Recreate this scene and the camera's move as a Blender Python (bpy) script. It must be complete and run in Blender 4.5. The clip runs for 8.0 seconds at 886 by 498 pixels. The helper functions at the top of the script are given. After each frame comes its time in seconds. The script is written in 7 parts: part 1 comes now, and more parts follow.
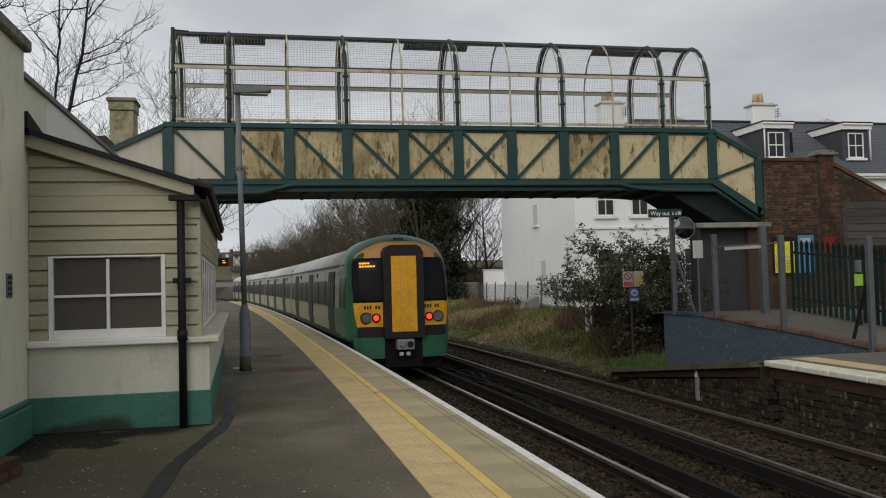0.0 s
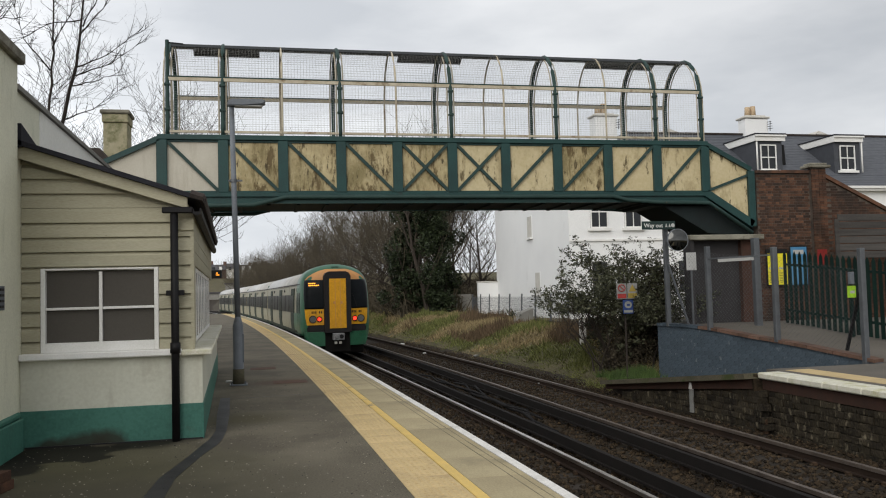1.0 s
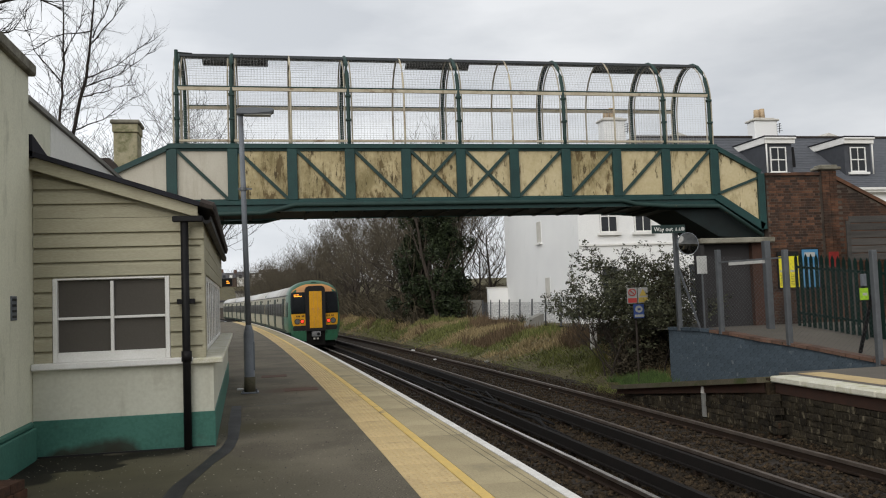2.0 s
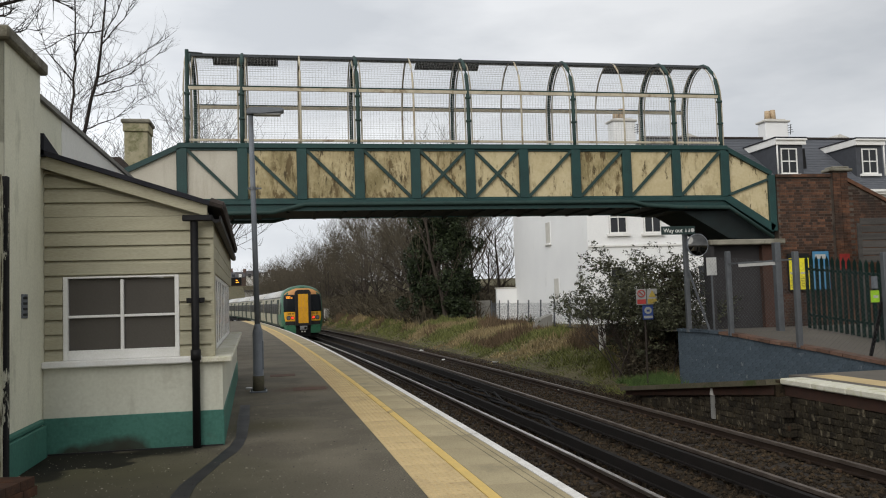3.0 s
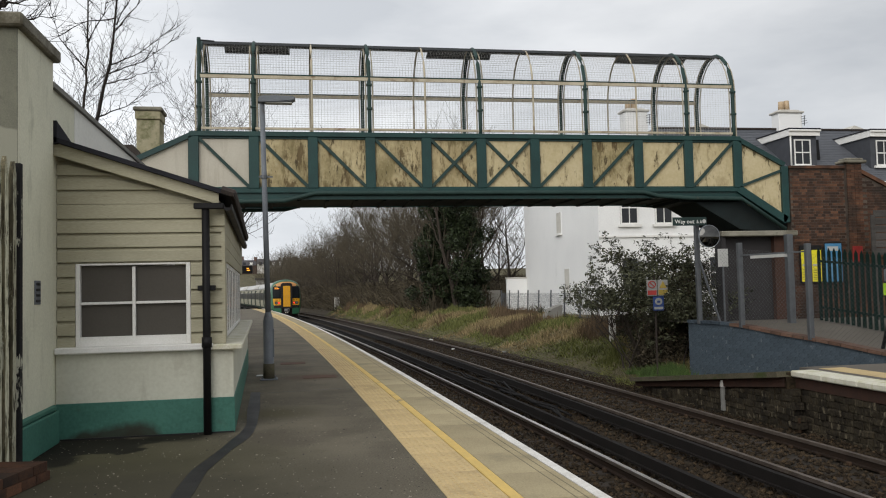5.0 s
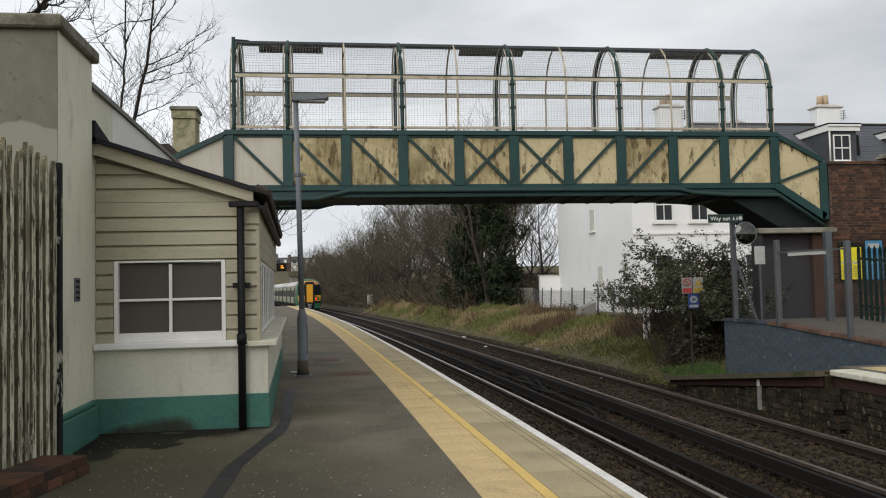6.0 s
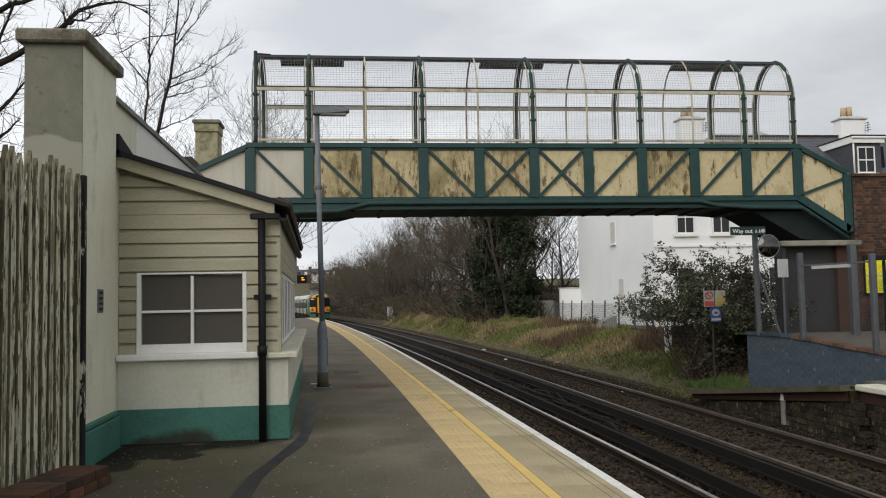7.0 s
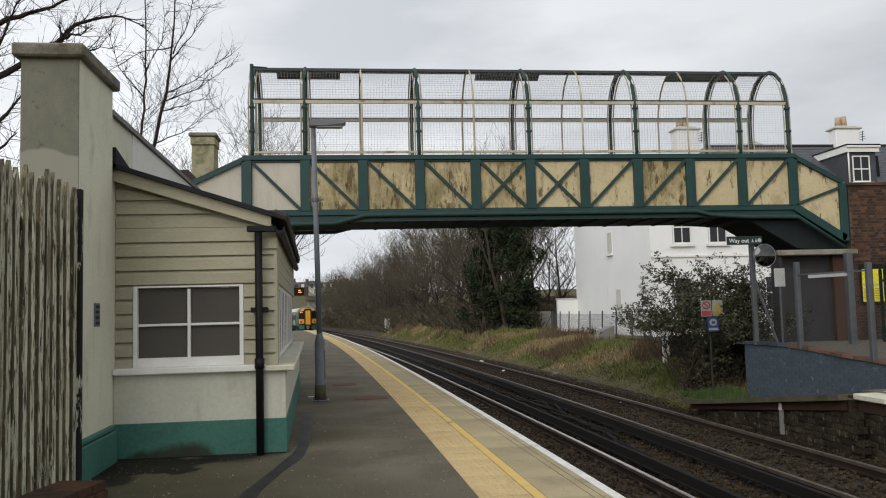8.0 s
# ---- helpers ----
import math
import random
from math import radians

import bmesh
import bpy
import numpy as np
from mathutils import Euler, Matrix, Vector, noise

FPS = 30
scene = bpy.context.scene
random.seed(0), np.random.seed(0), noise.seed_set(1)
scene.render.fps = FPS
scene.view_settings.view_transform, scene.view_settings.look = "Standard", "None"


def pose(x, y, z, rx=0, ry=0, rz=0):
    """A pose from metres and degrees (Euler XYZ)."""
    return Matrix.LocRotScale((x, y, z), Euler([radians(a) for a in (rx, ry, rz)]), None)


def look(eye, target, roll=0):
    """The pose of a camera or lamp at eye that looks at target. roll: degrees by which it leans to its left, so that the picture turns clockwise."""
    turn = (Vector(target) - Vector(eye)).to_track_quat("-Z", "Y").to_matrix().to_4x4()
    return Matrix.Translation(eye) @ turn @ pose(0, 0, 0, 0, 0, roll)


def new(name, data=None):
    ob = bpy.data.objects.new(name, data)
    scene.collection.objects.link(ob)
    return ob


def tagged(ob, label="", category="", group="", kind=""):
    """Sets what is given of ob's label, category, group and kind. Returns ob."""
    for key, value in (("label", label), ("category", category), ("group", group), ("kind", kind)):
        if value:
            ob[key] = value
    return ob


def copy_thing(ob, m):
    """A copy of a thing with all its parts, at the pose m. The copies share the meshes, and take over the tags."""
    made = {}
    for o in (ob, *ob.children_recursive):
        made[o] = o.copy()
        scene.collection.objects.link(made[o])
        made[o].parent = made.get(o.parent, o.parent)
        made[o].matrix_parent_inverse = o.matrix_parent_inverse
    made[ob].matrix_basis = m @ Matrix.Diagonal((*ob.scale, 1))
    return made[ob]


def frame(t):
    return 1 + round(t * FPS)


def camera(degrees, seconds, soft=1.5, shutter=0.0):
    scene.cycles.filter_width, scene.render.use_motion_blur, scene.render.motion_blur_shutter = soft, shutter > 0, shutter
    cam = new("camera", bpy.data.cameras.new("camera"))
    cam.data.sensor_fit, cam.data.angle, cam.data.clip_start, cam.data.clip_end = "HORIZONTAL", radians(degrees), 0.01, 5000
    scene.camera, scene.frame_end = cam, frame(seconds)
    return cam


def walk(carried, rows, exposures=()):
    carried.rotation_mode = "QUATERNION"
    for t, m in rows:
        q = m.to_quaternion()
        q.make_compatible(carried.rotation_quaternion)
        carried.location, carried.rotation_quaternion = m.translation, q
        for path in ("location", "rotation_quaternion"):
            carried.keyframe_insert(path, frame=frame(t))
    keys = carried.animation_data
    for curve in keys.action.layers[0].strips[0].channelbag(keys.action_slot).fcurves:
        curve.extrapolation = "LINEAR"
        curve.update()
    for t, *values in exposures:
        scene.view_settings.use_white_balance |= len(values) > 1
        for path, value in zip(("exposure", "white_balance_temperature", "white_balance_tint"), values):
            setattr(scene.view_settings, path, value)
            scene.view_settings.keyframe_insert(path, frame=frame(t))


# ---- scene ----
cam = camera(55.92, 8.0, soft=1.1)
walk(cam, [
    (0.0, pose(0, 0, 1.61, 92.166, 1.500, -11.754)),
    (0.5, pose(0, 0, 1.61, 92.380, 1.584, -11.834)),
    (1, pose(0, 0, 1.61, 92.989, 1.548, -12.166)),
    (1.5, pose(0, 0, 1.61, 93.386, 1.960, -11.932)),
    (3, pose(0, 0, 1.61, 93.462, 1.782, -10.888)),
    (3.5, pose(0, 0, 1.61, 93.342, 1.666, -11.147)),
    (4, pose(0, 0, 1.61, 93.000, 1.400, -11.200)),
    (4.5, pose(0, 0, 1.61, 92.864, 1.276, -10.844)),
    (6, pose(0, 0, 1.61, 92.639, 1.286, -7.955)),
    (6.5, pose(0, 0, 1.61, 92.899, 1.020, -6.758)),
    (7, pose(0, 0, 1.61, 93.514, 1.125, -6.588)),
    (7.5, pose(0, 0, 1.61, 93.991, 1.360, -6.936)),
    (8, pose(0, 0, 1.61, 94.299, 1.506, -6.772)),
], exposures=[(0.0, -0.4), (0.6, -0.46), (0.9, 0.0), (8.0, 0.0)])

# ---- world and light: a bright overcast winter sky ----
world = bpy.data.worlds.new("overcast_sky")
scene.world = world
world.use_nodes = True
wn, wl = world.node_tree.nodes, world.node_tree.links
wn.clear()
w_out = wn.new("ShaderNodeOutputWorld")
w_bg = wn.new("ShaderNodeBackground")
w_sky = wn.new("ShaderNodeTexSky")
w_sky.sky_type, w_sky.sun_disc = "NISHITA", False
w_sky.sun_elevation, w_sky.sun_rotation = radians(31), radians(209)
w_sky.dust_density, w_sky.air_density = 4.0, 1.0
w_co = wn.new("ShaderNodeTexCoord")
w_map = wn.new("ShaderNodeMapping")
w_map.inputs["Scale"].default_value = (1.6, 1.6, 5.0)
w_noise = wn.new("ShaderNodeTexNoise")
w_noise.inputs["Scale"].default_value, w_noise.inputs["Detail"].default_value = 1.7, 6.0
w_noise.inputs["Roughness"].default_value = 0.5
w_ramp = wn.new("ShaderNodeValToRGB")
w_ramp.color_ramp.elements[0].position, w_ramp.color_ramp.elements[0].color = 0.36, (5.9, 6.15, 6.5, 1)
w_ramp.color_ramp.elements[1].position, w_ramp.color_ramp.elements[1].color = 0.60, (8.4, 8.55, 8.75, 1)
w_mix = wn.new("ShaderNodeMixRGB")
w_mix.inputs["Fac"].default_value = 0.93
wl.new(w_co.outputs["Generated"], w_map.inputs["Vector"])
wl.new(w_map.outputs["Vector"], w_noise.inputs["Vector"])
wl.new(w_noise.outputs["Fac"], w_ramp.inputs["Fac"])
wl.new(w_sky.outputs["Color"], w_mix.inputs["Color1"])
wl.new(w_ramp.outputs["Color"], w_mix.inputs["Color2"])
# overcast cloud pales towards the horizon
w_sep = wn.new("ShaderNodeSeparateXYZ")
w_pale = wn.new("ShaderNodeMapRange")
w_pale.inputs["From Min"].default_value, w_pale.inputs["From Max"].default_value = 0.0, 0.30
w_pale.inputs["To Min"].default_value, w_pale.inputs["To Max"].default_value = 1.18, 1.0
w_gain = wn.new("ShaderNodeVectorMath")
w_gain.operation = "MULTIPLY"
wl.new(w_co.outputs["Generated"], w_sep.inputs["Vector"])
wl.new(w_sep.outputs["Z"], w_pale.inputs["Value"])
wl.new(w_mix.outputs["Color"], w_gain.inputs[0])
w_side = wn.new("ShaderNodeMath")
w_side.operation = "MULTIPLY_ADD"
w_side.inputs[1].default_value, w_side.inputs[2].default_value = -0.32, 1.0
w_both = wn.new("ShaderNodeMath")
w_both.operation = "MULTIPLY"
wl.new(w_sep.outputs["X"], w_side.inputs[0])
wl.new(w_side.outputs[0], w_both.inputs[0])
wl.new(w_pale.outputs["Result"], w_both.inputs[1])
wl.new(w_both.outputs[0], w_gain.inputs[1])
wl.new(w_gain.outputs[0], w_bg.inputs["Color"])
w_bg.inputs["Strength"].default_value = 0.114
wl.new(w_bg.outputs["Background"], w_out.inputs["Surface"])
sun_data = bpy.data.lights.new("sun", "SUN")
sun_data.energy, sun_data.angle, sun_data.color = 1.4, radians(50), (1.0, 0.97, 0.93)
sun = new("sun", sun_data)
sun.matrix_world = look((0, 0, 40), (9, 16, 29))

# ---- helpers of this place ----
OFFSET = {}


def thing(name, base, label, category, group="", kind="", local=False, rz=0):
    """An Empty at a thing's base. Parts come in world metres, or in the thing's own space when local."""
    ob = new(name)
    ob.empty_display_size = 0.2
    ob.matrix_world = pose(*base, 0, 0, rz)
    OFFSET[ob.name] = Vector((0, 0, 0)) if local else Vector(base)
    return tagged(ob, label, category, group, kind)


def finish(name, bm, material, smooth=False):
    me = bpy.data.meshes.new(name)
    bmesh.ops.recalc_face_normals(bm, faces=bm.faces[:])
    bm.to_mesh(me)
    bm.free()
    for p in me.polygons:
        p.use_smooth = smooth
    me.materials.append(material)
    return me


def root_of(ob):
    while ob.parent:
        ob = ob.parent
    return ob


def part(name, bm, material, parent, label="", smooth=False):
    off = OFFSET.get(root_of(parent).name, Vector((0, 0, 0)))
    if off.length > 0:
        bmesh.ops.translate(bm, verts=bm.verts[:], vec=-off)
    ob = new(name, finish(name, bm, material, smooth))
    ob.parent = parent
    return tagged(ob, label)


def part_raw(name, verts, faces, material, parent, label="", kind=""):
    off = OFFSET.get(root_of(parent).name, Vector((0, 0, 0)))
    me = bpy.data.meshes.new(name)
    me.from_pydata([(v[0] - off.x, v[1] - off.y, v[2] - off.z) for v in verts], [], faces)
    me.materials.append(material)
    ob = new(name, me)
    ob.parent = parent
    return tagged(ob, label, kind=kind)


def single(name, bm, material, label, category, group="", kind="", smooth=False):
    return tagged(new(name, finish(name, bm, material, smooth)), label, category, group, kind)


def box(bm, x0, x1, y0, y1, z0, z1, bevel=0.0):
    m = Matrix.LocRotScale(((x0 + x1) / 2, (y0 + y1) / 2, (z0 + z1) / 2), None, (abs(x1 - x0), abs(y1 - y0), abs(z1 - z0)))
    made = bmesh.ops.create_cube(bm, size=1, matrix=m)["verts"]
    if bevel:
        edges = list({e for v in made for e in v.link_edges})
        bmesh.ops.bevel(bm, geom=edges, offset=bevel, segments=1, affect="EDGES")
    return bm


def B(x0, x1, y0, y1, z0, z1, bevel=0.0):
    return box(bmesh.new(), x0, x1, y0, y1, z0, z1, bevel)


def prism(bm, pts, axis, a, b):
    """A flat outline (two coordinates a point) drawn out along an axis from a to b."""
    def at(p, v):
        return {"x": (v, p[0], p[1]), "y": (p[0], v, p[1]), "z": (p[0], p[1], v)}[axis]
    lo = [bm.verts.new(at(p, a)) for p in pts]
    hi = [bm.verts.new(at(p, b)) for p in pts]
    bm.faces.new(lo)
    bm.faces.new(hi[::-1])
    n = len(pts)
    for i in range(n):
        bm.faces.new((lo[i], lo[(i + 1) % n], hi[(i + 1) % n], hi[i]))
    return bm


def tube(bm, pts, radii, n=8, cap=True):
    """A round bar through points, with one radius or one for each point."""
    pts = [Vector(p) for p in pts]
    if not isinstance(radii, (list, tuple)):
        radii = [radii] * len(pts)
    rings, side = [], None
    for i, p in enumerate(pts):
        d = (pts[min(i + 1, len(pts) - 1)] - pts[max(i - 1, 0)]).normalized()
        side = d.cross(Vector((0, 0, 1)) if abs(d.z) < 0.9 else Vector((0, 1, 0))).normalized()
        up = side.cross(d)
        rings.append([bm.verts.new(p + (side * math.cos(k * math.tau / n) + up * math.sin(k * math.tau / n)) * radii[i]) for k in range(n)])
    for a, b in zip(rings, rings[1:]):
        for k in range(n):
            bm.faces.new((a[k], a[(k + 1) % n], b[(k + 1) % n], b[k]))
    if cap:
        bm.faces.new(rings[0])
        bm.faces.new(rings[-1][::-1])
    return bm


def bar(bm, p, q, w, h):
    """A square-edged bar from p to q, w wide (level) and h deep."""
    p, q = Vector(p), Vector(q)
    d = (q - p).normalized()
    side = d.cross(Vector((0, 0, 1)) if abs(d.z) < 0.95 else Vector((0, 1, 0))).normalized()
    up = side.cross(d)
    c = [side * w / 2 * a + up * h / 2 * b for a, b in ((-1, -1), (1, -1), (1, 1), (-1, 1))]
    lo, hi = [bm.verts.new(p + v) for v in c], [bm.verts.new(q + v) for v in c]
    bm.faces.new(lo)
    bm.faces.new(hi[::-1])
    for i in range(4):
        bm.faces.new((lo[i], lo[(i + 1) % 4], hi[(i + 1) % 4], hi[i]))
    return bm


def clip(poly, a, b, c):
    """What of a flat outline lies where a*u + b*v <= c."""
    out = []
    for i, p in enumerate(poly):
        q = poly[(i + 1) % len(poly)]
        dp, dq = a * p[0] + b * p[1] - c, a * q[0] + b * q[1] - c
        if dp <= 0:
            out.append(p)
        if dp * dq < 0:
            k = dp / (dp - dq)
            out.append((p[0] + (q[0] - p[0]) * k, p[1] + (q[1] - p[1]) * k))
    return out


# ---- materials ----
def material(name, colour, other=None, rough=0.7, scale=6.0, fine=60.0, bump=0.2, metal=0.0, amount=0.26, stretch=(1, 1, 1), each=0.0, third=None, third_cut=(0.6, 0.7), third_scale=3.0, gloss_var=0.1, third_stretch=None, depth=0.01):
    """Base colour in two tones by noise at two scales, an optional third tone as stains or flaking, and fine relief."""
    m = bpy.data.materials.new(name)
    m.use_nodes = True
    n, l = m.node_tree.nodes, m.node_tree.links
    b = n["Principled BSDF"]
    other = other or tuple(c * 0.72 for c in colour)
    co, mp = n.new("ShaderNodeTexCoord"), n.new("ShaderNodeMapping")
    mp.inputs["Scale"].default_value = stretch
    l.new(co.outputs["Object"], mp.inputs["Vector"])
    big, small = n.new("ShaderNodeTexNoise"), n.new("ShaderNodeTexNoise")
    big.inputs["Scale"].default_value, big.inputs["Detail"].default_value = scale, 6
    small.inputs["Scale"].default_value, small.inputs["Detail"].default_value = fine, 4
    l.new(mp.outputs["Vector"], big.inputs["Vector"])
    l.new(mp.outputs["Vector"], small.inputs["Vector"])
    add = n.new("ShaderNodeMath")
    add.operation = "MULTIPLY_ADD"
    l.new(big.outputs["Fac"], add.inputs[0])
    add.inputs[1].default_value = 0.5
    half = n.new("ShaderNodeMath")
    half.operation = "MULTIPLY"
    half.inputs[1].default_value = 0.5
    l.new(small.outputs["Fac"], half.inputs[0])
    l.new(half.outputs[0], add.inputs[2])
    ramp = n.new("ShaderNodeValToRGB")
    ramp.color_ramp.elements[0].position, ramp.color_ramp.elements[1].position = 0.5 - amount / 2, 0.5 + amount / 2
    ramp.color_ramp.elements[0].color, ramp.color_ramp.elements[1].color = (*other, 1), (*colour, 1)
    l.new(add.outputs[0], ramp.inputs["Fac"])
    tone = ramp.outputs["Color"]
    if third:
        st = n.new("ShaderNodeTexNoise")
        st.inputs["Scale"].default_value, st.inputs["Detail"].default_value, st.inputs["Roughness"].default_value = third_scale, 8, 0.65
        mp2 = n.new("ShaderNodeMapping")
        mp2.inputs["Scale"].default_value = third_stretch or stretch
        mp2.inputs["Location"].default_value = (3.7, 1.3, 8.1)
        info = n.new("ShaderNodeObjectInfo")
        shift = n.new("ShaderNodeVectorMath")
        shift.operation = "MULTIPLY_ADD"
        shift.inputs[1].default_value = (17, 23, 31)
        l.new(info.outputs["Random"], shift.inputs[0])
        l.new(mp2.outputs["Vector"], shift.inputs[2])
        l.new(co.outputs["Object"], mp2.inputs["Vector"])
        l.new(shift.outputs[0], st.inputs["Vector"])
        cut = n.new("ShaderNodeMapRange")
        cut.inputs["From Min"].default_value, cut.inputs["From Max"].default_value = third_cut
        l.new(st.outputs["Fac"], cut.inputs["Value"])
        mx = n.new("ShaderNodeMixRGB")
        mx.inputs["Color2"].default_value = (*third, 1)
        l.new(cut.outputs["Result"], mx.inputs["Fac"])
        l.new(tone, mx.inputs["Color1"])
        tone = mx.outputs["Color"]
    if each:
        info = n.new("ShaderNodeObjectInfo")
        isl = n.new("ShaderNodeNewGeometry")
        both = n.new("ShaderNodeMath")
        l.new(info.outputs["Random"], both.inputs[0])
        l.new(isl.outputs["Random Per Island"], both.inputs[1])
        frac = n.new("ShaderNodeMath")
        frac.operation = "FRACT"
        l.new(both.outputs[0], frac.inputs[0])
        rng = n.new("ShaderNodeMapRange")
        rng.inputs["To Min"].default_value, rng.inputs["To Max"].default_value = 1 - each, 1 + each
        l.new(frac.outputs[0], rng.inputs["Value"])
        hsv = n.new("ShaderNodeHueSaturation")
        l.new(rng.outputs["Result"], hsv.inputs["Value"])
        l.new(tone, hsv.inputs["Color"])
        tone = hsv.outputs["Color"]
    l.new(tone, b.inputs["Base Color"])
    rr = n.new("ShaderNodeMapRange")
    rr.inputs["To Min"].default_value, rr.inputs["To Max"].default_value = max(0.03, rough - gloss_var), min(1, rough + gloss_var)
    l.new(big.outputs["Fac"], rr.inputs["Value"])
    l.new(rr.outputs["Result"], b.inputs["Roughness"])
    b.inputs["Metallic"].default_value = metal
    if not metal:
        b.inputs["Specular IOR Level"].default_value = 0.2 if rough >= 0.5 else 0.32
    if bump:
        bp = n.new("ShaderNodeBump")
        bp.inputs["Strength"].default_value, bp.inputs["Distance"].default_value = bump, depth
        l.new(add.outputs[0], bp.inputs["Height"])
        l.new(bp.outputs["Normal"], b.inputs["Normal"])
    return m


def glowing(name, colour, strength):
    m = bpy.data.materials.new(name)
    m.use_nodes = True
    b = m.node_tree.nodes["Principled BSDF"]
    b.inputs["Base Color"].default_value = (*[c * 0.3 for c in colour], 1)
    b.inputs["Emission Color"].default_value, b.inputs["Emission Strength"].default_value = (*colour, 1), strength
    return m


def glassy(name, colour, rough=0.05):
    m = material(name, colour, tuple(c * 0.8 for c in colour), rough=rough, bump=0.02, gloss_var=0.03)
    m.node_tree.nodes["Principled BSDF"].inputs["IOR"].default_value = 1.5
    return m


SLAB_CHIP = material("pale_stone_chip", (0.34, 0.31, 0.25), (0.20, 0.18, 0.14), rough=0.9, scale=20, bump=0.1, each=0.3)
ASPHALT = material("asphalt", (0.150, 0.131, 0.096), (0.088, 0.076, 0.055), rough=0.85, scale=0.9, fine=60, bump=0.5, depth=0.005, amount=0.11, third=(0.07, 0.06, 0.045), third_cut=(0.55, 0.75), third_scale=0.8)
TAR = material("tar_seal", (0.014, 0.014, 0.016), (0.022, 0.021, 0.021), rough=0.5, scale=3, bump=0.3)
TACTILE = material("yellow_tactile_tile", (0.58, 0.445, 0.235), (0.46, 0.345, 0.18), rough=0.8, scale=1.2, fine=70, bump=0.3, each=0.08, third=(0.36, 0.27, 0.15), third_cut=(0.56, 0.72), third_scale=1.5)
YELLOW_LINE = material("yellow_line_paint", (0.69, 0.48, 0.15), (0.56, 0.40, 0.14), rough=0.7, scale=4, bump=0.15, third=(0.3, 0.23, 0.13), third_cut=(0.6, 0.7))
SLAB_GROOVE = material("dirt_filled_groove", (0.23, 0.20, 0.13), (0.14, 0.12, 0.08), rough=0.9, scale=2, bump=0.2)
SLAB = material("concrete_slab", (0.415, 0.35, 0.215), (0.29, 0.24, 0.145), rough=0.85, scale=1.3, fine=60, bump=0.3, each=0.1, third=(0.2, 0.175, 0.115), third_cut=(0.55, 0.75), third_scale=1.2)
WHITE_LINE = material("white_edge_paint", (0.78, 0.76, 0.72), (0.55, 0.53, 0.49), rough=0.6, scale=3, fine=40, bump=0.15, third=(0.25, 0.23, 0.2), third_cut=(0.63, 0.72), third_scale=4)
BALLAST = material("dark_ballast", (0.044, 0.031, 0.017), (0.013, 0.009, 0.005), rough=0.95, scale=3.0, fine=25, bump=1.0, amount=0.22, depth=0.05, third=(0.03, 0.028, 0.025), third_cut=(0.52, 0.7), third_scale=0.5)
STONE = material("ballast_stone", (0.052, 0.035, 0.019), (0.016, 0.0115, 0.007), rough=0.9, scale=8, bump=0.4, each=0.75)
SLEEPER = material("oily_sleeper", (0.04, 0.031, 0.024), (0.018, 0.015, 0.012), rough=0.85, scale=3, stretch=(1, 6, 6), bump=0.4, each=0.25)
RAIL_TOP = material("polished_rail_head", (0.75, 0.73, 0.70), (0.6, 0.57, 0.53), rough=0.35, metal=1.0, scale=3, bump=0.05)
RUST = material("rusty_rail", (0.032, 0.020, 0.013), (0.016, 0.010, 0.007), rough=0.8, scale=4, bump=0.3)
RUST_TOP = material("dull_rail_head", (0.20, 0.165, 0.14), (0.10, 0.08, 0.065), rough=0.5, metal=0.6, scale=4, bump=0.1)
THIRD = material("conductor_rail_steel", (0.014, 0.011, 0.010), (0.007, 0.006, 0.005), rough=0.85, scale=4, bump=0.2)
CABLE = material("black_rubber_cable", (0.011, 0.010, 0.010), rough=0.9, bump=0.1)
GRASS_GROUND = material("rough_grass_ground", (0.135, 0.115, 0.06), (0.068, 0.058, 0.031), rough=0.95, scale=0.9, fine=14, bump=0.8, depth=0.08, third=(0.058, 0.056, 0.028), third_cut=(0.5, 0.62), third_scale=0.5)
GRASS = material("grass_blades", (0.158, 0.168, 0.054), (0.098, 0.106, 0.036), rough=0.8, scale=0.6, bump=0, each=0.5)
DRY_GRASS = material("dry_grass_blades", (0.33, 0.26, 0.135), (0.19, 0.145, 0.078), rough=0.85, scale=0.6, bump=0, each=0.4)
BRAMBLE = material("dead_bramble", (0.16, 0.112, 0.066), (0.085, 0.06, 0.038), rough=0.9, scale=1, bump=0, each=0.4)
GREEN = material("dark_green_paint", (0.013, 0.052, 0.047), (0.009, 0.034, 0.032), rough=0.42, scale=2.5, fine=30, bump=0.1, third=(0.02, 0.035, 0.03), third_cut=(0.6, 0.75))
GREEN_PALE = material("weathered_green_paint", (0.032, 0.062, 0.055), (0.020, 0.040, 0.036), rough=0.55, scale=3, bump=0.15, third=(0.16, 0.13, 0.09), third_cut=(0.64, 0.74))
# one near-black tone for everything beneath the bridge deck and stairs
UNDER = material("near_black_underside", (0.014, 0.022, 0.022), (0.008, 0.01, 0.01), rough=0.7, scale=3, bump=0.15)
CREAM = material("rust_streaked_cream_paint", (0.50, 0.42, 0.245), (0.39, 0.31, 0.165), rough=0.55, scale=1.5, fine=14, bump=0.12, stretch=(1, 1, 0.5), third=(0.15, 0.11, 0.05), third_cut=(0.54, 0.66), third_scale=3.4, third_stretch=(2.0, 1, 0.5))
CREAM_CLEAN = material("lightly_stained_cream_paint", (0.54, 0.46, 0.285), (0.46, 0.38, 0.215), rough=0.5, scale=1.5, fine=14, bump=0.1, third=(0.19, 0.14, 0.06), third_cut=(0.58, 0.74), third_scale=3.0, third_stretch=(2.4, 1, 0.5))
